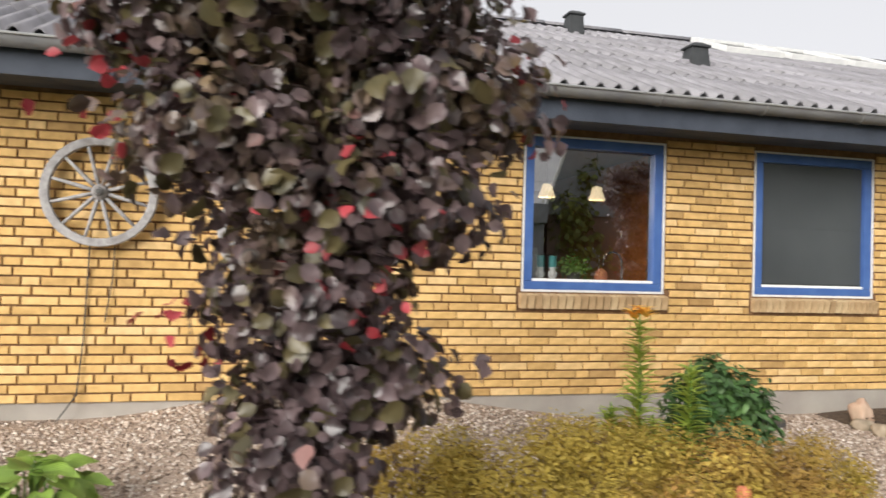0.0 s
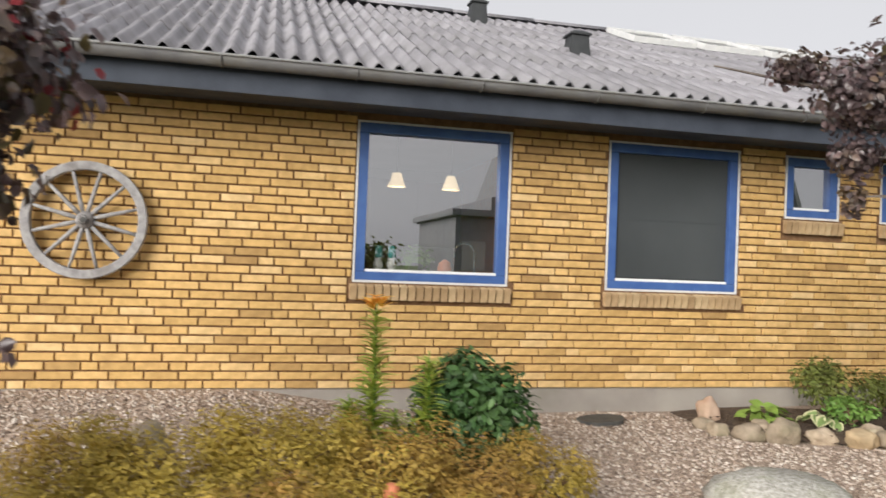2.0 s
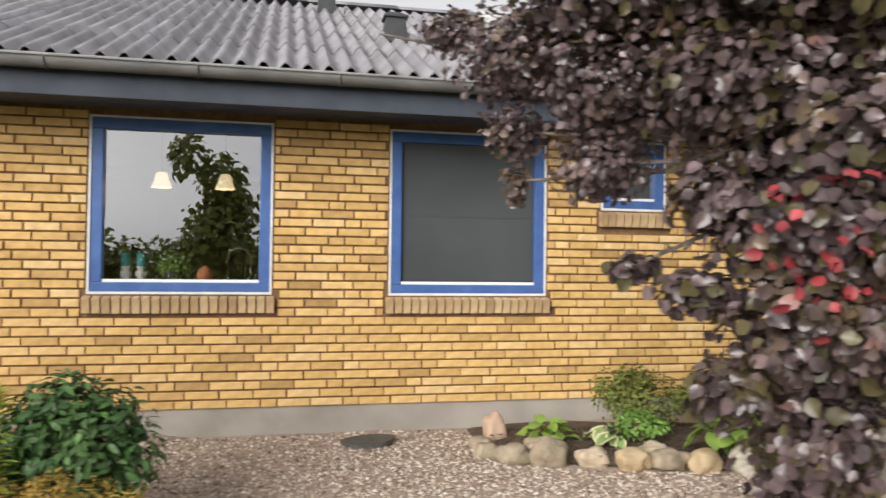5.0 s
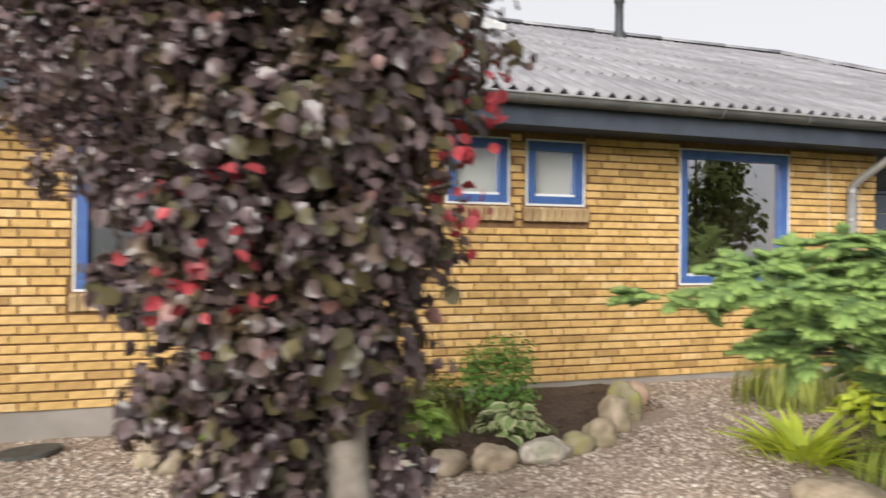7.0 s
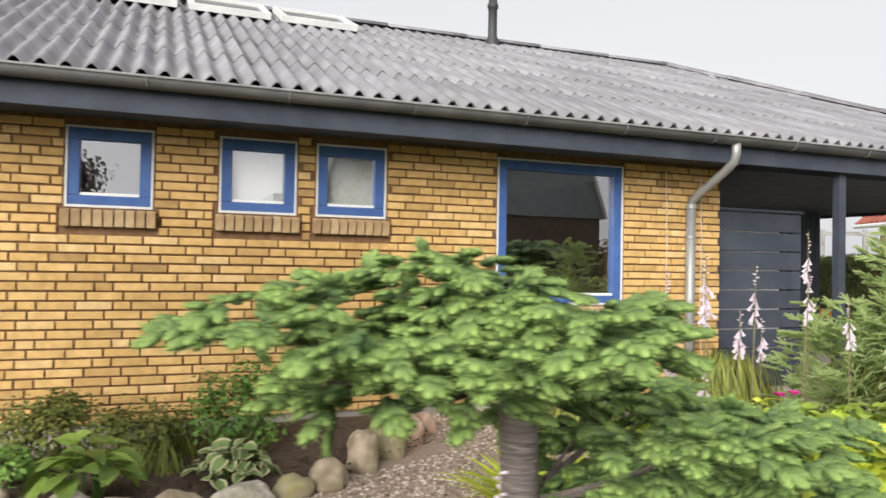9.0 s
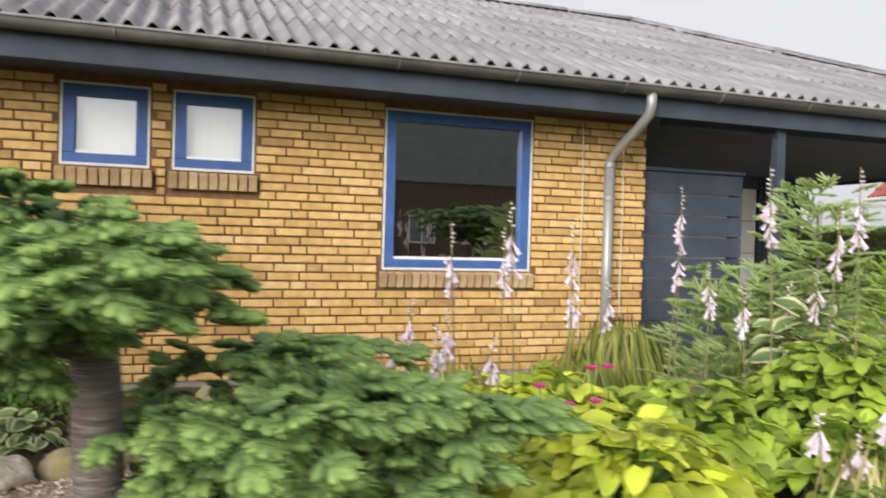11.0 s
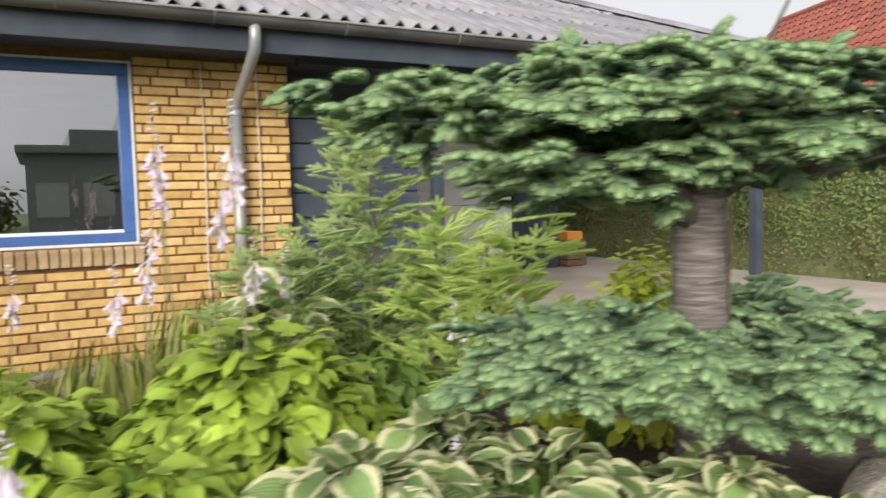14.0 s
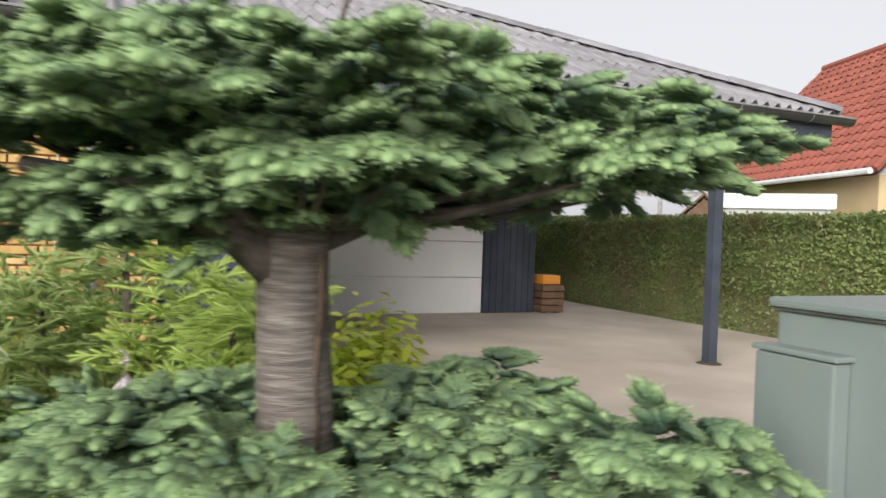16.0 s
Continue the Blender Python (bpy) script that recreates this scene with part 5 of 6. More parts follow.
f2 = thing("clipped_fir", "large fir clipped into two flat storeys on a thick trunk", "fir tree", "clipped firs")
fx2, fy2 = 9.63, -3.98
fir_trunk(f2, fx2, fy2, 0.1, 1.50, 0.086)
reach2 = lambda a: 0.95 if 145 < a < 180 else (0.78 if a > 318 or a < 12 else (0.50 if 200 < a else 0.56))
pads(f2, (fx2, fy2, 1.42), storey(fx2, fy2, 1.565, 81, 70, reach2, 0.165, (0.15, 0.22), 0.045, 0.0, 0.06) + [((8.95 + 0.10 * i, -4.0 + 0.05 * (i % 3), 1.47 - 0.012 * i), (0.15, 0.13, 0.06)) for i in range(5)] + [((fx2 - 0.12 - 0.13 * i, fy2 + 0.10 + 0.06 * i + 0.1 * (i % 3 - 1), 1.40 + 0.03 * (i % 2)), (0.13, 0.12, 0.06)) for i in range(4)] + [((fx2 + 0.15 + 0.13 * i, fy2 - 0.05 * i + 0.1 * (i % 3 - 1), 1.52 + 0.02 * (i % 2)), (0.13, 0.12, 0.045)) for i in range(6)] + [((9.25 - 0.11 * i, -3.86 + 0.05 * i + 0.06 * (i % 2), 1.61 + 0.012 * i + 0.03 * (i % 2)), (0.19, 0.17, 0.055)) for i in range(6)] + [((10.30 + 0.06 * (i % 3), -4.20 - 0.1 * (i % 4), 1.56 + 0.025 * i), (0.12, 0.11, 0.05)) for i in range(6)], FIR, M_FIRBLUE, 82, label="dense blue-green needles with pale tips and top light painted in")
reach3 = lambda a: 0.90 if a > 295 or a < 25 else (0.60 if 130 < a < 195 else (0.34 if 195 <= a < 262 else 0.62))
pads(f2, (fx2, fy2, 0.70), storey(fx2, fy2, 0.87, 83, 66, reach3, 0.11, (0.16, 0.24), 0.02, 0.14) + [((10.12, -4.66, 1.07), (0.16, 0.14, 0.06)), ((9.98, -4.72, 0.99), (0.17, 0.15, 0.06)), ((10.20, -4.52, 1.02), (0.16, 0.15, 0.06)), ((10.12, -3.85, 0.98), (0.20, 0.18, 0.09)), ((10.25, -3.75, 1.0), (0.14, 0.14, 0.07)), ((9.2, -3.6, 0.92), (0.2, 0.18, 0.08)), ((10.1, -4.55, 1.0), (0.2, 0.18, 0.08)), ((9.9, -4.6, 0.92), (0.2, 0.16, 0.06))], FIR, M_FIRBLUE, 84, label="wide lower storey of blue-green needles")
bough(f2, [(fx2, fy2, 1.28), (fx2 - 0.16, fy2 - 0.02, 1.42), (fx2 - 0.34, fy2 + 0.06, 1.49), (fx2 - 0.55, fy2 + 0.12, 1.53)], 0.056)
bough(f2, [(fx2, fy2, 1.37), (fx2 + 0.22, fy2 - 0.02, 1.46), (fx2 + 0.6, fy2, 1.54)], 0.034)
bm = bmesh.new()
tube(bm, [(fx2 + 0.030 + 0.004 * math.sin(k * 1.7), fy2 - 0.084 + 0.0015 * k, 1.36 - 0.09 * k) for k in range(10)], [0.004 + 0.003 * (k % 3) for k in range(10)], 6)
part("bark_crack", bm, M_SOIL, f2, "dark crack down the bark")
for pts in ([(9.62, -4.2, 1.70), (9.65, -4.22, 1.84), (9.68, -4.25, 1.93)], [(9.80, -4.2, 1.68), (9.86, -4.22, 1.80)]):
    bm = bmesh.new()
    tube(bm, pts, [0.008, 0.006, 0.004][:len(pts)], 6)
    part("bare_twig", bm, M_BARKF, f2, "bare upright twig")


def soft_conifer(x, y, z, h, r, seed, label, material, n=34, dens=120):
    c = thing("soft_conifer", label, "conifer", "feathery conifers")
    rng = random.Random(seed)
    lumps = []
    for i in range(n):
        a = i * 2.39996
        t = (i + 0.5) / n
        k = r * rng.uniform(0.25, 1.0) * (1 - 0.55 * t)
        q = rng.uniform(0.11, 0.18) * (1.1 - 0.35 * t)
        lumps.append(((x + k * math.cos(a), y + k * math.sin(a), z + 0.12 + (h - 0.25) * t + rng.uniform(-0.06, 0.06)), (q, q, q * 0.7)))
    for i in range(6):
        a = rng.uniform(0, math.tau)
        for j in range(3):
            lumps.append(((x + r * 0.5 * math.cos(a), y + r * 0.5 * math.sin(a), z + h * (0.72 + 0.11 * j)), (0.055, 0.055, 0.07)))
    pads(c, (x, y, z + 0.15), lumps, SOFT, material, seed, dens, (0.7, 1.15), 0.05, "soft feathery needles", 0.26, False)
    bm = bmesh.new()
    tube(bm, [(x, y, z - 0.1), (x + 0.03, y, z + h * 0.5), (x, y, z + h * 0.9)], [0.03, 0.018, 0.006], 7)
    part("stem", bm, M_BARKF, c)


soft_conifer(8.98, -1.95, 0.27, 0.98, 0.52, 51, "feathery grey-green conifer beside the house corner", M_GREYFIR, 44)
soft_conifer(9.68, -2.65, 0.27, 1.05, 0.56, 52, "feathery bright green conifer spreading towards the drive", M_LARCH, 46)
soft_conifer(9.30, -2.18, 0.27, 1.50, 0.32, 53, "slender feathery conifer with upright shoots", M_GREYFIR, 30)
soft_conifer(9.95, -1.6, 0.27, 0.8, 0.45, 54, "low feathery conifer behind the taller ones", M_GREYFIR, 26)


def hosta(x, y, z, r, h, count, size, seed, material, label, group="hostas"):
    """Arching leaves on stalks in whorls."""
    t = thing("hosta", label, "hosta", group)
    rng = random.Random(seed)
    mm, bm = [], bmesh.new()
    for i in range(count):
        k = (i + 0.5) / count
        a = i * 2.39996 + rng.uniform(-0.3, 0.3)
        rad = r * (0.08 + 0.92 * k ** 0.6) * rng.uniform(0.8, 1.05)
        zz = z + h * (1 - 0.62 * (rad / r) ** 1.6) * rng.uniform(0.74, 1.08)
        p = Vector((x + rad * math.cos(a) * 0.8, y + rad * math.sin(a) * 0.8, zz))
        b_ = a + rng.uniform(-0.95, 0.95)
        out = Vector((math.cos(b_), math.sin(b_), 0.42 - 0.80 * (rad / r) + rng.uniform(-0.5, 0.45)))
        nrm = Vector((-0.2 * math.cos(a) + rng.uniform(-0.5, 0.5), -0.2 * math.sin(a) + rng.uniform(-0.5, 0.5), 1)) + Vector((math.cos(a), math.sin(a), 0)) * (rad / r) * 0.8
        mm.append(turn(out, nrm, p, rng.uniform(*size)))
        if i % 2 == 0:
            tube(bm, [(x + 0.05 * math.cos(a), y + 0.05 * math.sin(a), z - 0.05), tuple(Vector((x, y, z)).lerp(p, 0.55) + Vector((0, 0, h * 0.15))), tuple(p)], [0.006, 0.005, 0.003], 4, False)
    tagged(part("stalk_mass", bm, M_LEAFG, t), kind="stuff")
    tagged(smooth(scatter("foliage", BROAD if material == M_HOSTA_EDGE else HOSTA, np.array(mm), material, t)), kind="stuff")
    return t


GZ = ground_z
BED = [(7.05, -3.70, 0.60, 0.46, 250, (0.07, 0.165), M_HOSTA_LIME, "big yellow-green hosta with broad ribbed leaves"),
       (6.75, -3.05, 0.46, 0.42, 110, (0.10, 0.16), M_HOSTA_GREEN, "green hosta with broad leaves behind the yellow one"),
       (7.25, -2.85, 0.50, 0.46, 130, (0.10, 0.16), M_HOSTA_LIME, "yellow-green hosta towards the house"),
       (7.70, -3.15, 0.48, 0.44, 130, (0.10, 0.16), M_HOSTA_GREEN, "green hosta in the middle of the bed"),
       (7.90, -2.55, 0.50, 0.42, 120, (0.09, 0.15), M_HOSTA_GREEN, "green hosta near the long grass"),
       (7.15, -2.25, 0.46, 0.46, 110, (0.09, 0.15), M_HOSTA_LIME, "yellow-green hosta close to the house wall"),
       (7.62, -1.95, 0.46, 0.44, 110, (0.09, 0.15), M_HOSTA_GREEN, "green hosta close to the house wall"),
       (8.05, -3.60, 0.42, 0.36, 120, (0.08, 0.14), M_HOSTA_GREEN, "green hosta with narrow leaves in front of the dome"),
       (9.28, -4.36, 0.36, 0.36, 90, (0.08, 0.13), M_HOSTA_EDGE, "cream-edged hosta before the fir trunk"),
       (8.98, -4.05, 0.44, 0.36, 110, (0.08, 0.13), M_HOSTA_EDGE, "cream-edged hosta between the dome and the fir"),
       (8.46, -3.18, 0.60, 0.60, 330, (0.07, 0.145), M_HOSTA_GREEN, "tall domed green hosta with pointed leaves"),
       (8.66, -2.80, 0.40, 0.78, 60, (0.11, 0.17), M_HOSTA_EDGE, "hosta with white-edged leaves on top of the dome"),
       (8.50, -4.00, 0.50, 0.42, 170, (0.08, 0.145), M_HOSTA_EDGE, "low hosta with cream-edged green leaves"),
       (8.95, -4.40, 0.46, 0.34, 150, (0.08, 0.135), M_HOSTA_EDGE, "low hosta with cream-edged leaves under the fir"),
       (9.45, -4.62, 0.36, 0.26, 90, (0.07, 0.12), M_HOSTA_EDGE, "low hosta with cream-edged leaves at the foot of the fir"),
       (8.90, -3.65, 0.40, 0.36, 120, (0.08, 0.135), M_HOSTA_EDGE, "hosta with cream-edged leaves beside the fir"),
       (6.72, -3.95, 0.34, 0.26, 130, (0.05, 0.10), M_HOSTA_EDGE, "small hosta with cream-edged leaves under the low fir branches"),
       (6.40, -3.50, 0.40, 0.30, 130, (0.06, 0.11), M_HOSTA_EDGE, "small hosta with narrow cream-edged leaves"),
       (7.72, -4.05, 0.40, 0.30, 130, (0.055, 0.10), M_HOSTA_DEEP, "mid-green hosta at the front of the bed"),
       (6.45, -4.20, 0.40, 0.34, 80, (0.10, 0.15), M_HOSTA_GREEN, "light green hosta at the front of the bed"),
       (8.05, -4.40, 0.36, 0.24, 100, (0.055, 0.10), M_HOSTA_DEEP, "green hosta beside the cream-edged ones"),
       (9.00, -2.85, 0.48, 0.42, 110, (0.09, 0.14), M_HOSTA_DEEP, "mid-green hosta below the conifers"),
       (9.75, -3.35, 0.42, 0.42, 90, (0.08, 0.13), M_HOSTA_LIME, "yellow-green leafy hosta behind the fir trunk")]
for i, (x, y, r, h, n, s, m, lab) in enumerate(BED):
    k = 0.82 if m == M_HOSTA_EDGE else 0.72
    hosta(x, y, GZ(x, y) - 0.02, r, h, int(n / k ** 2), (s[0] * k, s[1] * k), 61 + i, m, lab)
hosta(-3.0, -1.95, GZ(-3, -1.95), 0.36, 0.30, 44, (0.10, 0.17), 73, M_HOSTA_DEEP, "green hosta on the gravel")
hosta(4.17, -1.42, GZ(4.2, -1.4) + 0.04, 0.30, 0.34, 36, (0.11, 0.17), 74, M_HOSTA_DEEP, "bright green hosta in the stone-edged bed")
hosta(4.92, -1.32, GZ(4.9, -1.3) + 0.04, 0.32, 0.20, 50, (0.06, 0.11), 75, M_HOSTA_EDGE, "small white-edged hosta in the stone-edged bed")
hosta(3.15, -0.75, GZ(3.1, -0.7) + 0.03, 0.22, 0.16, 22, (0.07, 0.12), 76, M_HOSTA_DEEP, "small green leafy plant in the bed")
hosta(3.50, -0.95, GZ(3.5, -0.9) + 0.03, 0.16, 0.14, 12, (0.08, 0.12), 77, M_HOSTA_EDGE, "small pale young hosta in the bed")


def blade_clump(name, x, y, z, r, h, count, seed, material, label, category, lean=0.5, size=None):
    t = thing(name, label, category)
    rng = random.Random(seed)
    mm = []
    tmpl = leaf_template(0.028, 0.3, 0.45, False, 5)
    for i in range(count):
        a = rng.uniform(0, math.tau)
        q = r * 0.6 * rng.random() ** 0.5
        f = Vector((math.cos(a) * lean * rng.random(), math.sin(a) * lean * rng.random(), 1))
        mm.append(turn(f, Vector((math.cos(a), math.sin(a), 0.2)), (x + q * math.cos(a), y + q * math.sin(a), z - 0.03), h * rng.uniform(0.55, 1.1)))
    tagged(scatter("blade_mass", tmpl, np.array(mm), material, t), kind="stuff")


blade_clump("grass_clump", 8.75, -0.95, 0.25, 0.75, 0.55, 420, 81, M_GRASS, "clump of long olive-green grass by the downpipe", "grass")
blade_clump("grass_clump", 8.1, -1.6, 0.25, 0.7, 0.45, 300, 82, M_GRASS, "clump of long grass behind the hostas", "grass")
blade_clump("grass_clump", 6.4, -2.9, 0.25, 0.4, 0.26, 120, 83, M_LILYLEAF, "thin yellow-green grass at the bed edge", "grass")
blade_clump("grass_clump", 7.35, -1.15, 0.25, 0.7, 0.36, 260, 88, M_GRASS, "low clump of olive-green grass at the foot of the wall", "grass")
blade_clump("grass_clump", 9.0, -2.2, 0.25, 0.5, 0.55, 160, 84, M_GRASS, "long grass below the conifers", "grass")
blade_clump("grass_clump", 4.55, -1.0, GZ(4.5, -1), 0.4, 0.28, 160, 85, M_GRASS, "dry grassy tuft in the stone-edged bed", "grass")
blade_clump("grass_clump", 7.78, -3.95, 0.22, 0.4, 0.55, 110, 86, M_STRAW, "thin straw-coloured stalks between the hostas", "grass")
blade_clump("grass_clump", 6.62, -3.3, 0.22, 0.5, 0.50, 120, 87, M_STRAW, "thin straw-coloured stalks at the side of the bed", "grass")
# yellow-green plant with arching strap leaves beside the gravel
fern = thing("strap_leaf_plant", "yellow-green plant with arching strap leaves at the edge of the gravel", "plant")
rng = random.Random(90)
STRAP = leaf_template(0.055, 0.4, 0.50, False, 7)
for i in range(110):
    a = rng.uniform(0, math.tau)
    q = 0.20 * rng.random()
    d = Vector((math.cos(a), math.sin(a), rng.uniform(0.5, 2.4)))
    at = (6.34 + q * math.cos(a), -2.30 + q * math.sin(a), GZ(6.3, -2.3) - 0.02)
    scatter("leaf", STRAP, np.array([turn(d, Vector((-math.cos(a), -math.sin(a), 1.2)), at, rng.uniform(0.22, 0.40))]), M_LIME, fern)


def flower_spike(x, y, z, h, seed, bells, lean=(0, 0)):
    """A hosta's flower stalk with hanging lilac bells."""
    t = thing("hosta_flower", "tall stalk with hanging pale lilac bells", "flower", "hosta flower stalks")
    rng = random.Random(seed)
    top = Vector((x + lean[0], y + lean[1], z + h))
    base = Vector((x, y, z))
    bm = bmesh.new()
    tube(bm, [base, base.lerp(top, 0.5) + Vector((lean[0] * -0.15, 0, 0)), top], [0.0042, 0.0036, 0.002], 5)
    part("stalk", bm, M_STEM, t)
    bm = bmesh.new()
    for i in range(max(6, int(bells * 0.8))):
        k = 0.76 + 0.17 * i / bells
        p = base.lerp(top, k)
        a = rng.uniform(0, math.tau)
        d = Vector((math.cos(a) * 0.65, math.sin(a) * 0.65, -rng.uniform(0.7, 1.8))).normalized()
        ln = rng.uniform(0.036, 0.054)
        s = p + Vector((d.x, d.y, 0)) * 0.012
        tube(bm, [s, s + d * ln * 0.45, s + d * ln * 0.8, s + d * ln], [0.002, 0.005, 0.008, 0.0115], 6, False)
    for i in range(6):
        k = 0.91 + 0.09 * i / 6
        p = base.lerp(top, k)
        a = rng.uniform(0, math.tau)
        tube(bm, [p, p + Vector((math.cos(a) * 0.016, math.sin(a) * 0.016, 0.004))], [0.003, 0.004], 4)
    tagged(part("blossom", bm, M_LILAC, t), kind="stuff")


rng = random.Random(100)
for x, y, zt, n in ((7.05, -2.74, 1.56, 18), (7.00, -2.80, 1.45, 14), (7.33, -2.79, 1.50, 12), (6.75, -2.82, 1.46, 16), (6.70, -2.46, 1.12, 14), (6.66, -2.95, 1.05, 16), (6.55, -2.8, 1.0, 14), (6.72, -2.90, 1.12, 18), (6.60, -2.75, 0.95, 14), (6.92, -2.9, 1.0, 12), (7.50, -2.5, 1.25, 20),
                    (8.19, -2.99, 1.75, 24), (8.37, -3.30, 1.73, 20), (8.36, -3.22, 1.58, 20), (8.20, -2.60, 1.30, 18), (8.05, -3.0, 1.22, 14), (8.75, -2.55, 1.22, 22), (8.52, -2.95, 1.30, 14), (8.32, -2.2, 1.72, 20), (8.28, -2.25, 1.45, 16), (7.75, -2.4, 1.2, 12), (6.45, -2.9, 1.0, 14),
                    (7.77, -3.98, 0.98, 26), (7.72, -3.92, 0.82, 20), (7.98, -4.1, 0.72, 18), (7.62, -3.85, 0.88, 16), (7.85, -4.3, 0.68, 16), (8.75, -4.0, 0.80, 12), (8.9, -4.6, 0.72, 22), (8.98, -4.55, 0.70, 20),
                    (5.24, -4.16, 1.0, 30), (5.22, -4.1, 0.85, 20), (5.48, -4.25, 0.90, 30), (5.62, -4.2, 0.86, 26), (5.56, -4.3, 0.82, 22), (9.3, -3.0, 1.0, 10)):
    g = ground_z(x, y)
    lx, ly = rng.uniform(-0.06, 0.06), rng.uniform(-0.05, 0.05)
    flower_spike(x - lx, y - ly, g, zt - g, rng.randint(0, 9999), n, (lx, ly))
for x, y, z in ((7.16, -3.29, 0.80), (7.42, -2.95, 0.86), (7.36, -2.92, 0.85), (7.1, -3.2, 0.77), (7.0, -3.6, 0.76), (7.08, -3.0, 0.80)):
    t = thing("campion_flower", "small bright magenta campion flower on a grey stalk", "flower", "campion flowers")
    bm = bmesh.new()
    tube(bm, [(x + 0.02, y + 0.02, ground_z(x, y)), (x + 0.01, y, z * 0.7), (x, y, z)], 0.003, 5)
    part("stalk", bm, M_LEAFG, t)
    bm = bmesh.new()
    for k in range(5):
        a = math.tau * k / 5
        c, s = math.cos(a), math.sin(a)
        v = [bm.verts.new((x + r * (c * co - s * si), y + r * (s * co + c * si), z + h)) for r, co, si, h in ((0.002, 1, 0, 0.0), (0.025, 0.85, -0.5, 0.022), (0.030, 1, 0, 0.018), (0.025, 0.85, 0.5, 0.022))]
        bm.faces.new(v)
    part("bloom", bm, M_MAGENTA, t)


# golden spirea mounds
def spirea(x, y, r, h, seed, label):
    t = thing("spirea", label, "shrub", "golden spireas")
    z = ground_z(x, y)
    bl = [((x, y, z + h * 0.45), (r, r * 0.85, h * 0.5))]
    rr = random.Random(seed)
    for i in range(9):
        a = rr.uniform(0, math.tau)
        bl.append(((x + r * 0.75 * math.cos(a), y + r * 0.5 * math.sin(a), z + h * rr.uniform(0.4, 0.85)), (r * 0.36, r * 0.34, h * 0.26)))
    shrub_crown("foliage", SMALL, M_SPIREA, t, bl, int(19000 * r * (r + h)), (0.015, 0.027), seed, 0.6, 0.8)
    bm = bmesh.new()
    branch_set(bm, (x, y, z - 0.02), bl, seed, 0.008, 4)
    part("wood", bm, M_BROWN, t)


for i, (x, y, r, h) in enumerate(((-1.45, -2.55, 0.30, 0.36), (-1.0, -2.65, 0.34, 0.40), (-0.55, -2.60, 0.36, 0.42), (-0.1, -2.65, 0.34, 0.40), (0.30, -2.6, 0.30, 0.36), (0.62, -2.55, 0.24, 0.28), (-0.75, -3.1, 0.34, 0.30), (-0.25, -3.1, 0.30, 0.28), (0.2, -3.05, 0.26, 0.24), (-1.25, -3.05, 0.28, 0.28), (-0.35, -2.3, 0.26, 0.42))):
    spirea(x, y, r, h, 200 + i, "low mound of golden-green spirea with rusty tips")

# peony bush
peo = thing("peony_bush", "rounded bush of dark green lobed leaves", "bush")
bl = [((0.44, -1.95, 0.50), (0.27, 0.27, 0.26)), ((0.28, -1.98, 0.62), (0.17, 0.17, 0.16)), ((0.55, -1.95, 0.62), (0.19, 0.18, 0.17)), ((0.66, -1.95, 0.46), (0.15, 0.17, 0.18)), ((0.40, -1.95, 0.74), (0.16, 0.16, 0.12)), ((0.22, -1.95, 0.40), (0.14, 0.16, 0.18)), ((0.45, -2.05, 0.28), (0.16, 0.14, 0.14))]
shrub_crown("foliage", leaf_template(0.22, 0.25, 0.3, False, 3), M_PEONY, peo, bl, 3000, (0.04, 0.075), 230, 0.6, 0.7)
bm = bmesh.new()
branch_set(bm, (0.44, -1.95, 0.12), bl, 231, 0.01, 3)
part("stem_wood", bm, M_LEAFG, peo)


# orange lilies
def lily(x, y, z1, seed, bloom, label):
    t = thing("lily", label, "lily", "lilies")
    z0 = ground_z(x, y)
    bm = bmesh.new()
    tube(bm, [(x, y, z0 - 0.02), (x + 0.01, y, (z0 + z1) / 2), (x, y, z1)], [0.007, 0.006, 0.004], 6)
    part("stem", bm, M_LEAFG, t)
    rr = random.Random(seed)
    mm = []
    n = int(240 * (z1 - z0))
    for i in range(n):
        k = i / n
        a = i * 2.4
        mm.append(turn((math.cos(a), math.sin(a), rr.uniform(0.1, 0.8)), (0, 0, 1), (x, y, z0 + 0.08 + (z1 - z0 - 0.12) * k), rr.uniform(0.12, 0.17) * (1.15 - 0.55 * k)))
    scatter("foliage", leaf_template(0.12, 0.3, 0.2, False, 3), np.array(mm), M_LILYLEAF, t)
    if bloom:
        mm = []
        for c in range(4):
            cx, cy = x + rr.uniform(-0.035, 0.035), y + rr.uniform(-0.035, 0.035)
            for k in range(6):
                a = math.tau * k / 6 + c
                mm.append(turn((math.cos(a), math.sin(a), 0.75), (-math.cos(a), -math.sin(a), 1), (cx, cy, z1 - 0.01 + rr.uniform(-0.02, 0.03)), 0.08))
        scatter("bloom", leaf_template(0.24, 0.3, 0.35, False, 4), np.array(mm), M_LILY, t, "orange petals")


lily(-0.11, -2.07, 1.09, 1, True, "tall lily with orange blooms on top")
lily(0.16, -2.12, 0.86, 2, False, "lily stem with narrow yellow-green leaves")
lily(0.02, -2.0, 0.55, 3, False, "short lily stem with narrow leaves")
lily(-0.22, -1.98, 0.62, 4, False, "short lily stem with narrow leaves")

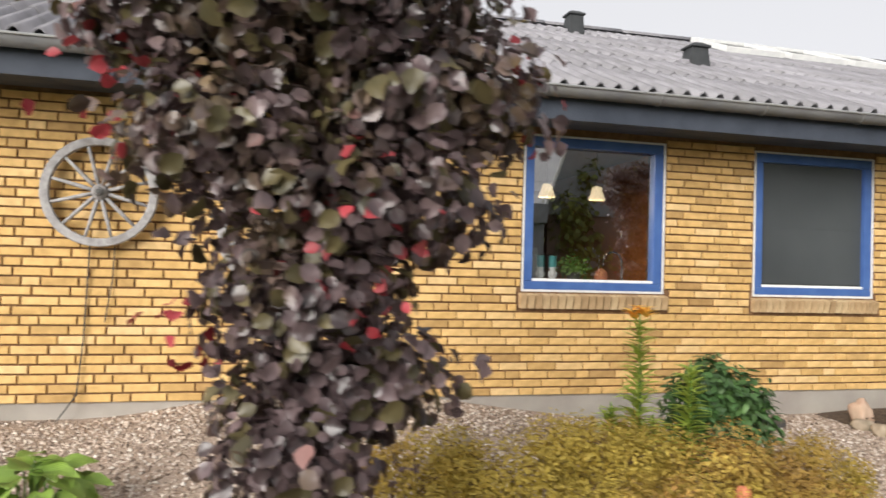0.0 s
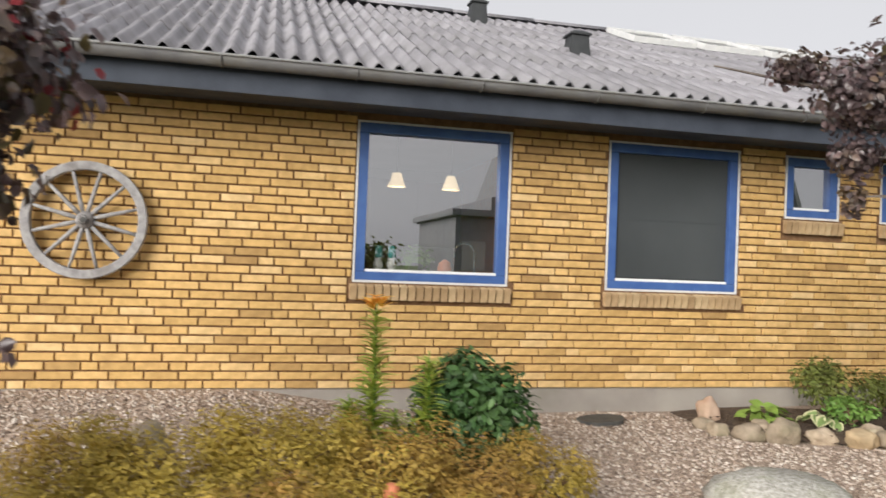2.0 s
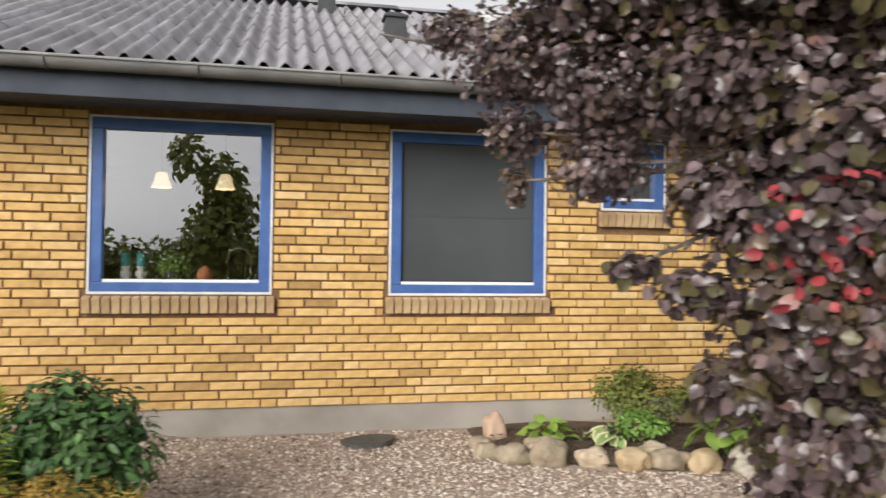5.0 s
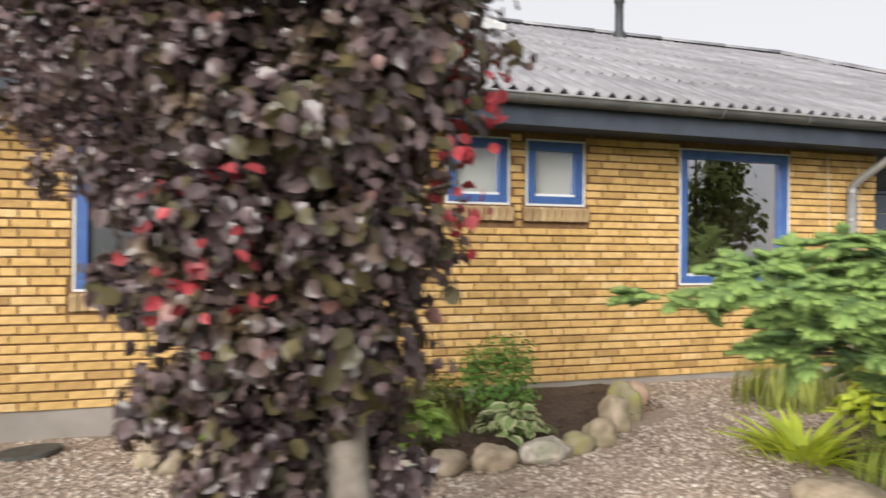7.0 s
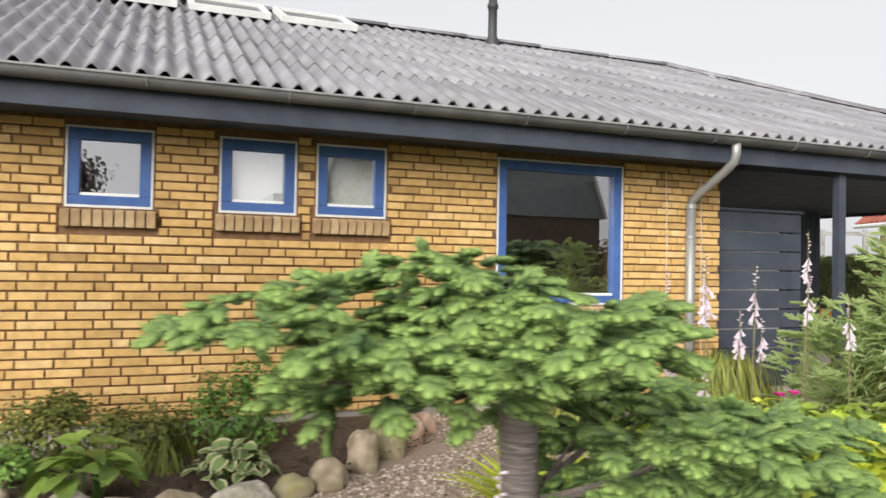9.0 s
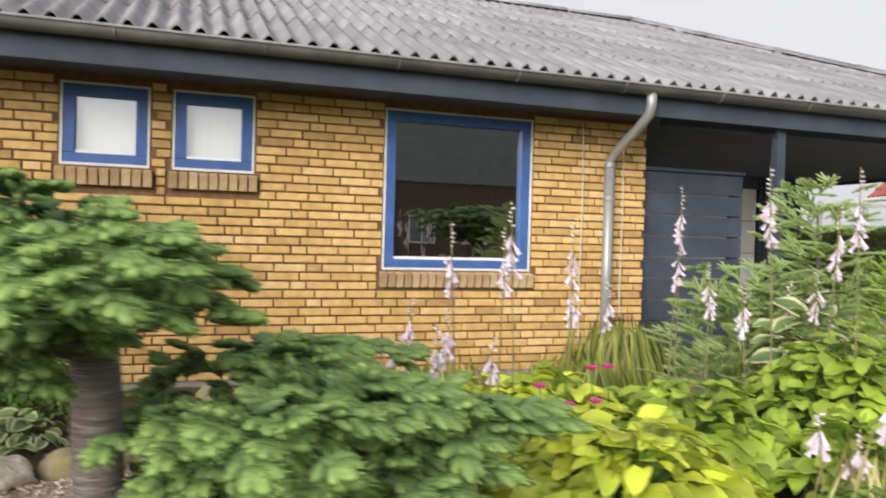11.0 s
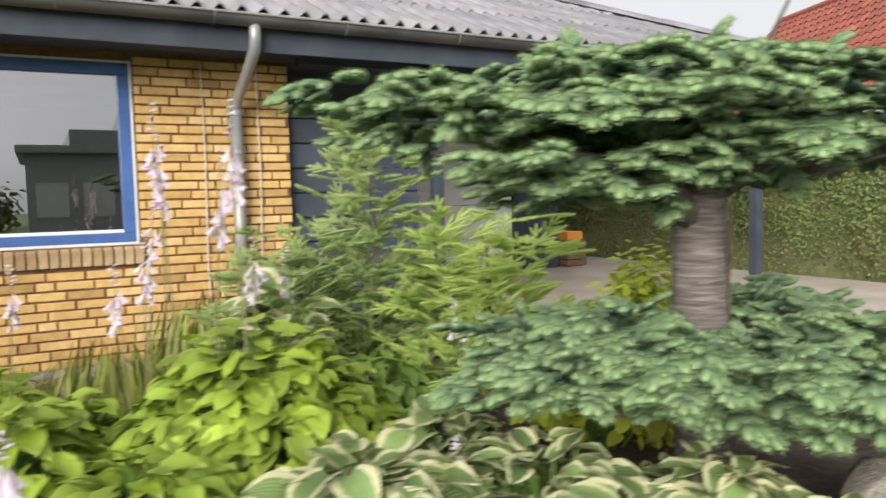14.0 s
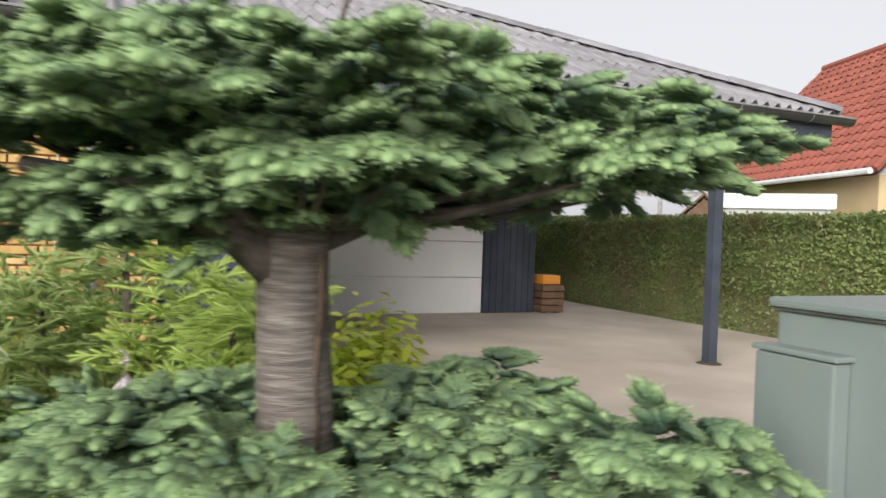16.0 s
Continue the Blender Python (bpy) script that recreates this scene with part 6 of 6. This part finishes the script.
# ---- stone-edged bed ----
bm = bmesh.new()
edge = [(2.75, -0.03), (2.72, -0.55), (2.80, -1.0), (3.2, -1.22), (3.65, -1.45), (4.1, -1.62), (4.6, -1.74), (5.0, -1.74), (5.4, -1.6), (5.75, -1.2), (6.1, -0.85), (6.4, -0.4), (6.5, -0.03)]
cen = (4.6, -0.55)
rings = []
for k in (1.0, 0.9, 0.6, 0.3, 0.0):
    rings.append([bm.verts.new((cen[0] + (x - cen[0]) * k, min(-0.045, cen[1] + (y - cen[1]) * k), GZ(x, y) + 0.015 + 0.075 * (1 - k ** 4) + 0.015 * noise.noise(Vector((x * 5 * k, y * 5 * k, 1))))) for x, y in edge])
for a, b in zip(rings, rings[1:]):
    for i in range(len(edge) - 1):
        bm.faces.new((a[i], a[i + 1], b[i + 1], b[i]))
bmesh.ops.subdivide_edges(bm, edges=bm.edges[:], cuts=2, use_grid_fill=True)
for v in bm.verts:
    v.co.z += 0.012 * noise.noise(v.co * 9)
bmesh.ops.recalc_face_normals(bm, faces=bm.faces)
tagged(smooth(part("soil_bed", bm, M_SOIL)), "dark bare soil of the stone-edged bed", "soil", kind="structure")

STONES = [(2.86, -0.45, 0.10, 0.10, 0.17, M_PINK), (2.72, -0.62, 0.11, 0.10, 0.07, M_STONE), (2.68, -0.85, 0.10, 0.09, 0.08, M_STONE), (2.82, -1.04, 0.15, 0.11, 0.10, M_STONE), (3.02, -1.14, 0.13, 0.13, 0.14, M_STONE), (3.00, -0.92, 0.12, 0.10, 0.09, M_STONE),
          (3.28, -1.20, 0.13, 0.10, 0.09, M_STONE), (3.48, -1.36, 0.13, 0.12, 0.10, M_OCHRE), (3.70, -1.42, 0.14, 0.12, 0.11, M_STONE), (3.68, -1.22, 0.12, 0.10, 0.10, M_STONE), (3.90, -1.50, 0.13, 0.12, 0.10, M_OCHRE), (4.10, -1.66, 0.16, 0.13, 0.14, M_PALE),
          (4.34, -1.70, 0.14, 0.12, 0.11, M_STONE), (4.60, -1.74, 0.17, 0.12, 0.11, M_STONE), (4.93, -1.75, 0.20, 0.13, 0.11, M_PALE), (5.20, -1.65, 0.13, 0.11, 0.10, M_MOSSY), (5.42, -1.58, 0.14, 0.12, 0.14, M_STONE), (5.68, -1.32, 0.12, 0.14, 0.19, M_STONE), (5.92, -1.08, 0.14, 0.13, 0.22, M_MOSSY),
          (6.14, -0.86, 0.13, 0.12, 0.17, M_PINK), (6.32, -0.62, 0.12, 0.11, 0.12, M_PINK)]
for i, (x, y, a, b, c, m) in enumerate(STONES):
    z = ground_z(x, y) + c * 0.50
    s = part("stone", rock(bmesh.new(), (x, y, z), (a * 0.80, b * 0.78, c * 0.72), i + 1, 0.42), m)
    smooth(s)
    tagged(s, "upright pinkish granite stone at the bed's edge" if m == M_PINK else "rounded mossy stone edging the bed" if m == M_MOSSY else "rounded field stone edging the bed", "stone", "stones edging the bed")
for i, (x, y, a, b, c, m, lab) in enumerate(((1.95, -2.45, 0.36, 0.30, 0.14, M_BOULDER, "large flat pale granite boulder in the gravel"), (5.85, -3.05, 0.22, 0.20, 0.10, M_STONE, "mossy brown boulder below the clipped fir"), (-2.95, -3.3, 0.20, 0.18, 0.42, M_STONE, "tall weathered grey stone"), (-1.15, -2.25, 0.14, 0.13, 0.22, M_STONE, "grey stone behind the golden shrubs"), (9.4, -4.75, 0.18, 0.14, 0.12, M_PINK, "pale pinkish stone under the fir"), (10.0, -4.4, 0.16, 0.14, 0.14, M_PALE, "pale stone under the fir"))):
    s = smooth(part("boulder", rock(bmesh.new(), (x, y, ground_z(x, y) + c * 0.45), (a, b, c), 40 + i, 0.3), m))
    tagged(s, lab, "boulder", "boulders")


def leafy_shrub(x, y, z, r, h, seed, material, count, size, label):
    t = thing("shrub", label, "shrub", "shrubs in the bed")
    rr = random.Random(seed)
    bl = [((x, y, z + h * 0.45), (r * 0.8, r * 0.7, h * 0.45))]
    for i in range(5):
        a = rr.uniform(0, math.tau)
        bl.append(((x + r * 0.6 * math.cos(a), y + r * 0.5 * math.sin(a), z + h * rr.uniform(0.3, 0.8)), (r * 0.45, r * 0.4, h * 0.25)))
    shrub_crown("foliage", SMALL, material, t, bl, count, size, seed, 0.5, 0.6)
    bm = bmesh.new()
    branch_set(bm, (x, y, z), bl, seed, 0.012, 4)
    part("wood", bm, M_BROWN, t)


leafy_shrub(3.95, -0.62, 0.2, 0.40, 0.42, 301, M_OLIVE, 1900, (0.025, 0.05), "low olive-green shrub by the brick wall")
leafy_shrub(4.45, -0.72, 0.2, 0.36, 0.44, 302, M_OLIVE, 1700, (0.025, 0.05), "brownish green shrub by the brick wall")
leafy_shrub(4.98, -0.92, 0.2, 0.30, 0.62, 303, M_LEAFG, 1900, (0.025, 0.05), "upright bright green shrub by the brick wall")
leafy_shrub(3.72, -1.0, 0.2, 0.22, 0.22, 304, M_LEAFG, 700, (0.025, 0.05), "low green plant in the bed")
leafy_shrub(9.98, -3.42, 0.33, 0.33, 0.93, 305, M_LIME, 2600, (0.035, 0.065), "bright yellow-green shrub beside the drive")
leafy_shrub(9.9, -3.1, 0.27, 0.30, 0.34, 306, M_LIME, 1200, (0.025, 0.05), "yellow-green leafy plant under the fir")
leafy_shrub(5.9, -4.1, 0.2, 0.34, 0.36, 307, M_OLIVE, 1500, (0.025, 0.045), "low yellow-green shrub at the foot of the fir")

# trees across the street, seen in the panes
def far_tree(x, y, h, r, seed, label):
    t = thing("street_tree", label, "tree", "street trees")
    rr = random.Random(seed)
    bm = bmesh.new()
    tube(bm, [(x, y, 0), (x, y, h * 0.5), (x, y, h * 0.9)], [0.18, 0.12, 0.04], 8)
    part("trunk", bm, M_BARKF, t)
    bl = [((x + rr.uniform(-1, 1) * r * 0.5, y + rr.uniform(-1, 1) * r * 0.5, h * (0.25 + 0.13 * i)), (r * (0.85 - 0.1 * i), r * (0.85 - 0.1 * i), h * 0.15)) for i in range(6)]
    shrub_crown("crown", TRI_LEAF, M_OLIVE, t, bl, 2600, (0.25, 0.45), seed, 0.4, 0.4)


far_tree(-1.6, -24, 6.0, 1.9, 401, "tall dark tree across the street")
far_tree(12.5, -27, 6.5, 2.2, 402, "dark tree beside the house across the street")
far_tree(26.0, -24, 7.0, 2.6, 403, "broad dark tree across the street")
far_tree(-9, -26, 5.0, 2.4, 404, "broad dark tree across the street")
band = thing("street_hedge", "dark hedgerow far across the street", "hedge")
bm = bmesh.new()
rr = random.Random(9)
bl = []
for i in range(46):
    bl.append(((-30 + i * 0.8, -38 + rr.uniform(-1, 1), 1.3 + rr.uniform(-0.2, 0.3)), (1.1, 1.0, rr.uniform(1.3, 1.9))))
bm.free()
shrub_crown("foliage", TRI_LEAF, M_OLIVE, band, bl, 9000, (0.3, 0.55), 410, 0.3, 0.5)

# ---- things on and by the wall ----
wh = thing("wagon_wheel", "old weathered grey wooden wagon wheel hung on the wall", "wagon wheel", "wagon wheels on the wall")
wc = (-1.915, -0.075, 1.512)
bm = bmesh.new()
n = 48
prof = [(0.355, -0.028), (0.362, -0.033), (0.412, -0.033), (0.418, -0.028), (0.418, 0.028), (0.355, 0.028)]
ring = [[bm.verts.new((wc[0] + r * math.cos(math.tau * k / n), wc[1] + d, wc[2] + r * math.sin(math.tau * k / n))) for r, d in prof] for k in range(n)]
for k in range(n):
    a, b = ring[k], ring[(k + 1) % n]
    for i in range(6):
        bm.faces.new((a[i], b[i], b[(i + 1) % 6], a[(i + 1) % 6]))
bmesh.ops.recalc_face_normals(bm, faces=bm.faces)
part("rim", bm, M_WEATHERED, wh)
for k in range(12):
    a = math.tau * (k + 0.5) / 12
    bm = bmesh.new()
    c, s = math.cos(a), math.sin(a)
    tube(bm, [(wc[0] + r * c, wc[1] - 0.01, wc[2] + r * s) for r in (0.045, 0.12, 0.24, 0.36)], [0.014, 0.017, 0.015, 0.012], 8)
    smooth(part("spoke", bm, M_WEATHERED, wh))
bm = lathe(bmesh.new(), [(0.0, 0.085), (0.028, 0.085), (0.03, 0.06), (0.045, 0.055), (0.06, 0.03), (0.06, -0.04), (0.03, -0.06)], (0, 0, 0), 20)
bmesh.ops.transform(bm, matrix=Matrix.Translation(wc) @ Matrix.Rotation(radians(90), 4, "X"), verts=bm.verts)
hub = smooth(part("hub", bm, M_WEATHERED, wh))
bm = lathe(bmesh.new(), [(0.0, 0.09), (0.02, 0.09), (0.022, 0.07), (0.034, 0.07), (0.034, 0.06)], (0, 0, 0), 16)
bmesh.ops.transform(bm, matrix=Matrix.Translation(wc) @ Matrix.Rotation(radians(90), 4, "X"), verts=bm.verts)
part("hub_ring", bm, M_IRON, hub, "rusty iron hub ring")
# a smaller wheel farther along the wall
copy_thing(wh, Matrix.Translation(Vector((-3.11, -0.072, 1.755)) - Vector(wc) * 0.9) @ Matrix.Diagonal((0.9, 0.9, 0.9, 1)))
bm = bmesh.new()
tube(bm, [(-3.17, -0.03, 1.40), (-3.18, -0.02, 1.1), (-3.19, -0.02, 0.75), (-3.22, -0.03, 0.36), (-3.35, -0.1, 0.16), (-3.8, -0.3, 0.13)], 0.006, 6)
tagged(part("cable", bm, M_CABLE), "thin black cable hanging down the brick wall", "cable", "cables on the wall")
bm = bmesh.new()
tube(bm, [(-3.01, -0.03, 1.40), (-3.02, -0.02, 1.15), (-3.06, -0.02, 0.86)], 0.005, 6)
tagged(part("cable", bm, M_CABLE), "short thin dark cable hanging below the smaller wagon wheel", "cable", "cables on the wall")
bm = bmesh.new()
rr = random.Random(3)
v = [bm.verts.new((1.95 + 0.19 * math.cos(a) * (1 + 0.06 * math.sin(3 * a)), -0.40 + 0.15 * math.sin(a), ground_z(1.95, -0.4) + 0.032 + 0.012 * math.cos(a))) for a in [math.tau * k / 28 for k in range(28)]]
w_ = [bm.verts.new((q.co.x, q.co.y, q.co.z - 0.03)) for q in v]
bm.faces.new(v)
for i in range(28):
    bm.faces.new((v[i], w_[i], w_[(i + 1) % 28], v[(i + 1) % 28]))
part_ = part("drain_cover", bm, M_IRON)
tagged(part_, "dark round drain cover lying in the gravel", "drain cover")
bm = lathe(bmesh.new(), [(0.0, 0.0), (0.03, 0.0), (0.032, 0.09), (0.022, 0.115), (0.0, 0.12)], (-0.16, -3.0, ground_z(-0.16, -3.0) + 0.12), 14)
lamp = thing("garden_light", "small garden light with an orange-red cap", "garden light")
part("cap", bm, M_TERRA, lamp, "orange-red cap")
part("stem", lathe(bmesh.new(), [(0.012, -0.02), (0.012, 0.12)], (-0.16, -3.0, ground_z(-0.16, -3.0)), 10), M_IRON, lamp)
bm = bmesh.new()
tube(bm, [(-1.72, -3.1, 0.15), (-1.76, -3.1, 0.62)], 0.012, 7)
tagged(part("garden_stake", bm, M_ROPE), "pale bamboo stake beside the purple tree", "stake")

# ---- kitchen behind the glass ----
tagged(part("countertop", boxes((-1.0, 1.7, 0.302, 0.9, 1.06, 1.10), bevel=0.004), M_WOODIN), "dark kitchen worktop under the window", "worktop")
tagged(part("inner_sill", boxes((0.02, 1.25, 0.122, 0.301, 1.10, 1.205), bevel=0.003), M_WHITE), "white inner window sill", "sill")
cup = thing("kitchen_cabinet", "dark wooden wall cabinet in the kitchen", "cabinet")
part("body", boxes((-0.6, 1.7, 3.2, 3.59, 1.5, 2.3), bevel=0.004), M_WOODIN, cup)
for k in range(4):
    part("door", boxes((-0.58 + k * 0.57, -0.03 + k * 0.57, 3.18, 3.199, 1.52, 2.28), bevel=0.004), M_WOODIN, cup)
for x in (0.41, 0.89):
    pl = thing("pendant_lamp", "lit pendant lamp with a small white bell shade", "lamp", "kitchen pendant lamps")
    bm = lathe(bmesh.new(), [(0.030, 0.12), (0.042, 0.11), (0.055, 0.06), (0.078, 0.0), (0.074, 0.0), (0.052, 0.058), (0.038, 0.105)], (x, 0.52, 1.945), 24)
    smooth(part("shade", bm, M_SHADE, pl, "glowing white shade"))
    bm = bmesh.new()
    tube(bm, [(x, 0.52, 2.06), (x, 0.52, 2.47)], 0.003, 5)
    part("cord", bm, M_CABLE, pl)
    ld = bpy.data.lights.new("lamp_bulb", "POINT")
    ld.energy, ld.color, ld.shadow_soft_size = 0.9, (1.0, 0.70, 0.38), 0.03
    lo_ = new("bulb", ld)
    lo_.location = (x, 0.52, 1.93)
    lo_.parent = pl
for x in (0.225, 0.335):
    ch = thing("candle_holder", "white round candle holder with a teal candle", "candle holder", "candle holders")
    bm = lathe(bmesh.new(), [(0.0, 0.0), (0.030, 0.0), (0.034, 0.01), (0.022, 0.025), (0.042, 0.06), (0.042, 0.075), (0.024, 0.105), (0.036, 0.118), (0.036, 0.124), (0.0, 0.126)], (x, 0.17, 1.205), 20)
    smooth(part("holder", bm, M_CERAMIC, ch))
    part("candle", lathe(bmesh.new(), [(0.0, 0.22), (0.031, 0.22), (0.033, 0.216), (0.033, 0.126)], (x, 0.17, 1.205), 18), M_TEAL, ch, "teal candle")
pp = thing("pot_plant", "leafy green pot plant on the inner sill", "plant")
part("pot", lathe(bmesh.new(), [(0.0, 0.0), (0.05, 0.0), (0.065, 0.09), (0.06, 0.09), (0.0, 0.08)], (0.55, 0.22, 1.205), 18), M_IRON, pp)
shrub_crown("foliage", SMALL, M_LEAFG, pp, [((0.55, 0.22, 1.34), (0.15, 0.07, 0.10))], 320, (0.03, 0.055), 500, 0.4, 0.5)
tp = lathe(bmesh.new(), [(0.0, 0.0), (0.045, 0.0), (0.062, 0.05), (0.05, 0.085), (0.052, 0.095), (0.02, 0.12), (0.0, 0.13)], (0.78, 0.18, 1.205), 18)
tagged(smooth(part("orange_pot", tp, M_TERRA)), "round orange pot with a lid on the sill", "pot")
tap = thing("kitchen_tap", "tall arched chrome kitchen tap", "tap")
bm = bmesh.new()
tube(bm, [(1.10, 0.42, 1.10), (1.10, 0.42, 1.39)] + [(1.01 + 0.09 * math.cos(a), 0.42, 1.39 + 0.09 * math.sin(a)) for a in [k * math.pi / 10 for k in range(1, 11)]] + [(0.92, 0.42, 1.35)], 0.011, 10)
smooth(part("spout", bm, M_CHROME, tap))
part("base", lathe(bmesh.new(), [(0.028, 0.0), (0.028, 0.03), (0.012, 0.04)], (1.10, 0.42, 1.10), 16), M_CHROME, tap)

# ---- gravel stones ----
rng = random.Random(700)
OCT = ([(1, 0, 0), (0.2, 0.9, 0.1), (-0.9, 0.3, 0), (-0.3, -0.85, 0.05), (0.1, 0.05, 0.55), (0, 0, -0.4)], [(0, 1, 4), (1, 2, 4), (2, 3, 4), (3, 0, 4), (1, 0, 5), (2, 1, 5), (3, 2, 5), (0, 3, 5)], [(0, 0)] * 6)
mm = []
for i in range(56000):
    x = rng.uniform(-4.2, 8.3)
    y = -0.02 - 3.3 * rng.random() ** 0.85
    if 2.75 < x < 6.35 and y > -1.7 + 0.55 * abs(x - 4.6) ** 1.5 * 0.45:
        continue
    if y < -2.35 and (x > 6.3 or x < 0.9):
        continue
    s = rng.uniform(0.008, 0.021)
    mm.append(turn((rng.uniform(-1, 1), rng.uniform(-1, 1), rng.uniform(-0.35, 0.35)), (rng.uniform(-0.4, 0.4), rng.uniform(-0.4, 0.4), 1), (x, y, ground_z(x, y) + s * 0.2), s))
tagged(scatter("gravel", OCT, np.array(mm), M_PEBBLE), "loose pale brown and grey gravel stones", "gravel", kind="stuff")
mm = []
for i in range(2500):
    x, y = rng.uniform(2.8, 6.3), rng.uniform(-1.6, -0.42)
    if y < -1.65 + 0.55 * abs(x - 4.6) ** 1.5 * 0.45:
        continue
    s = rng.uniform(0.006, 0.016)
    mm.append(turn((rng.uniform(-1, 1), rng.uniform(-1, 1), 0.1), (0, 0, 1), (x, y, ground_z(x, y) + 0.066 + s * 0.3), s))
tagged(scatter("soil_crumbs", OCT, np.array(mm), M_SOIL), "crumbs of dark soil and bark", "soil", kind="stuff")

# ---- bricks of the front wall ----
cache = {}
verts, faces = [], []
count = 0
for x, z, w in course_bricks():
    h = CO - 0.0138
    if -1.3 < x < 3.1 and z < 0.98 and count < 300:
        key = round(w, 2)
        if key not in cache:
            cache[key] = brick_mesh("brick", key, h)
        b = new("brick", cache[key])
        b.location = (x, -0.004 * random.random(), z)
        b.parent = wall_front
        count += 1
        continue
    k = len(verts)
    c, y0 = 0.004, -0.004 * random.random()
    for a, b_, y in ((c, c, 0.0), (0, 0, c), (0, 0, 0.025)):
        verts += [(x + a, y0 + y, z + b_), (x + w - a, y0 + y, z + b_), (x + w - a, y0 + y, z + h - b_), (x + a, y0 + y, z + h - b_)]
    faces.append((k, k + 1, k + 2, k + 3))
    for q in (0, 4):
        for i in range(4):
            j = (i + 1) % 4
            faces.append((k + q + i, k + q + 4 + i, k + q + 4 + j, k + q + j))
me = bpy.data.meshes.new("brick_field")
me.from_pydata(verts, [], faces)
me.materials.append(M_BRICK)
field = new("brick_field", me)
field.parent = wall_front
tagged(field, kind="stuff")
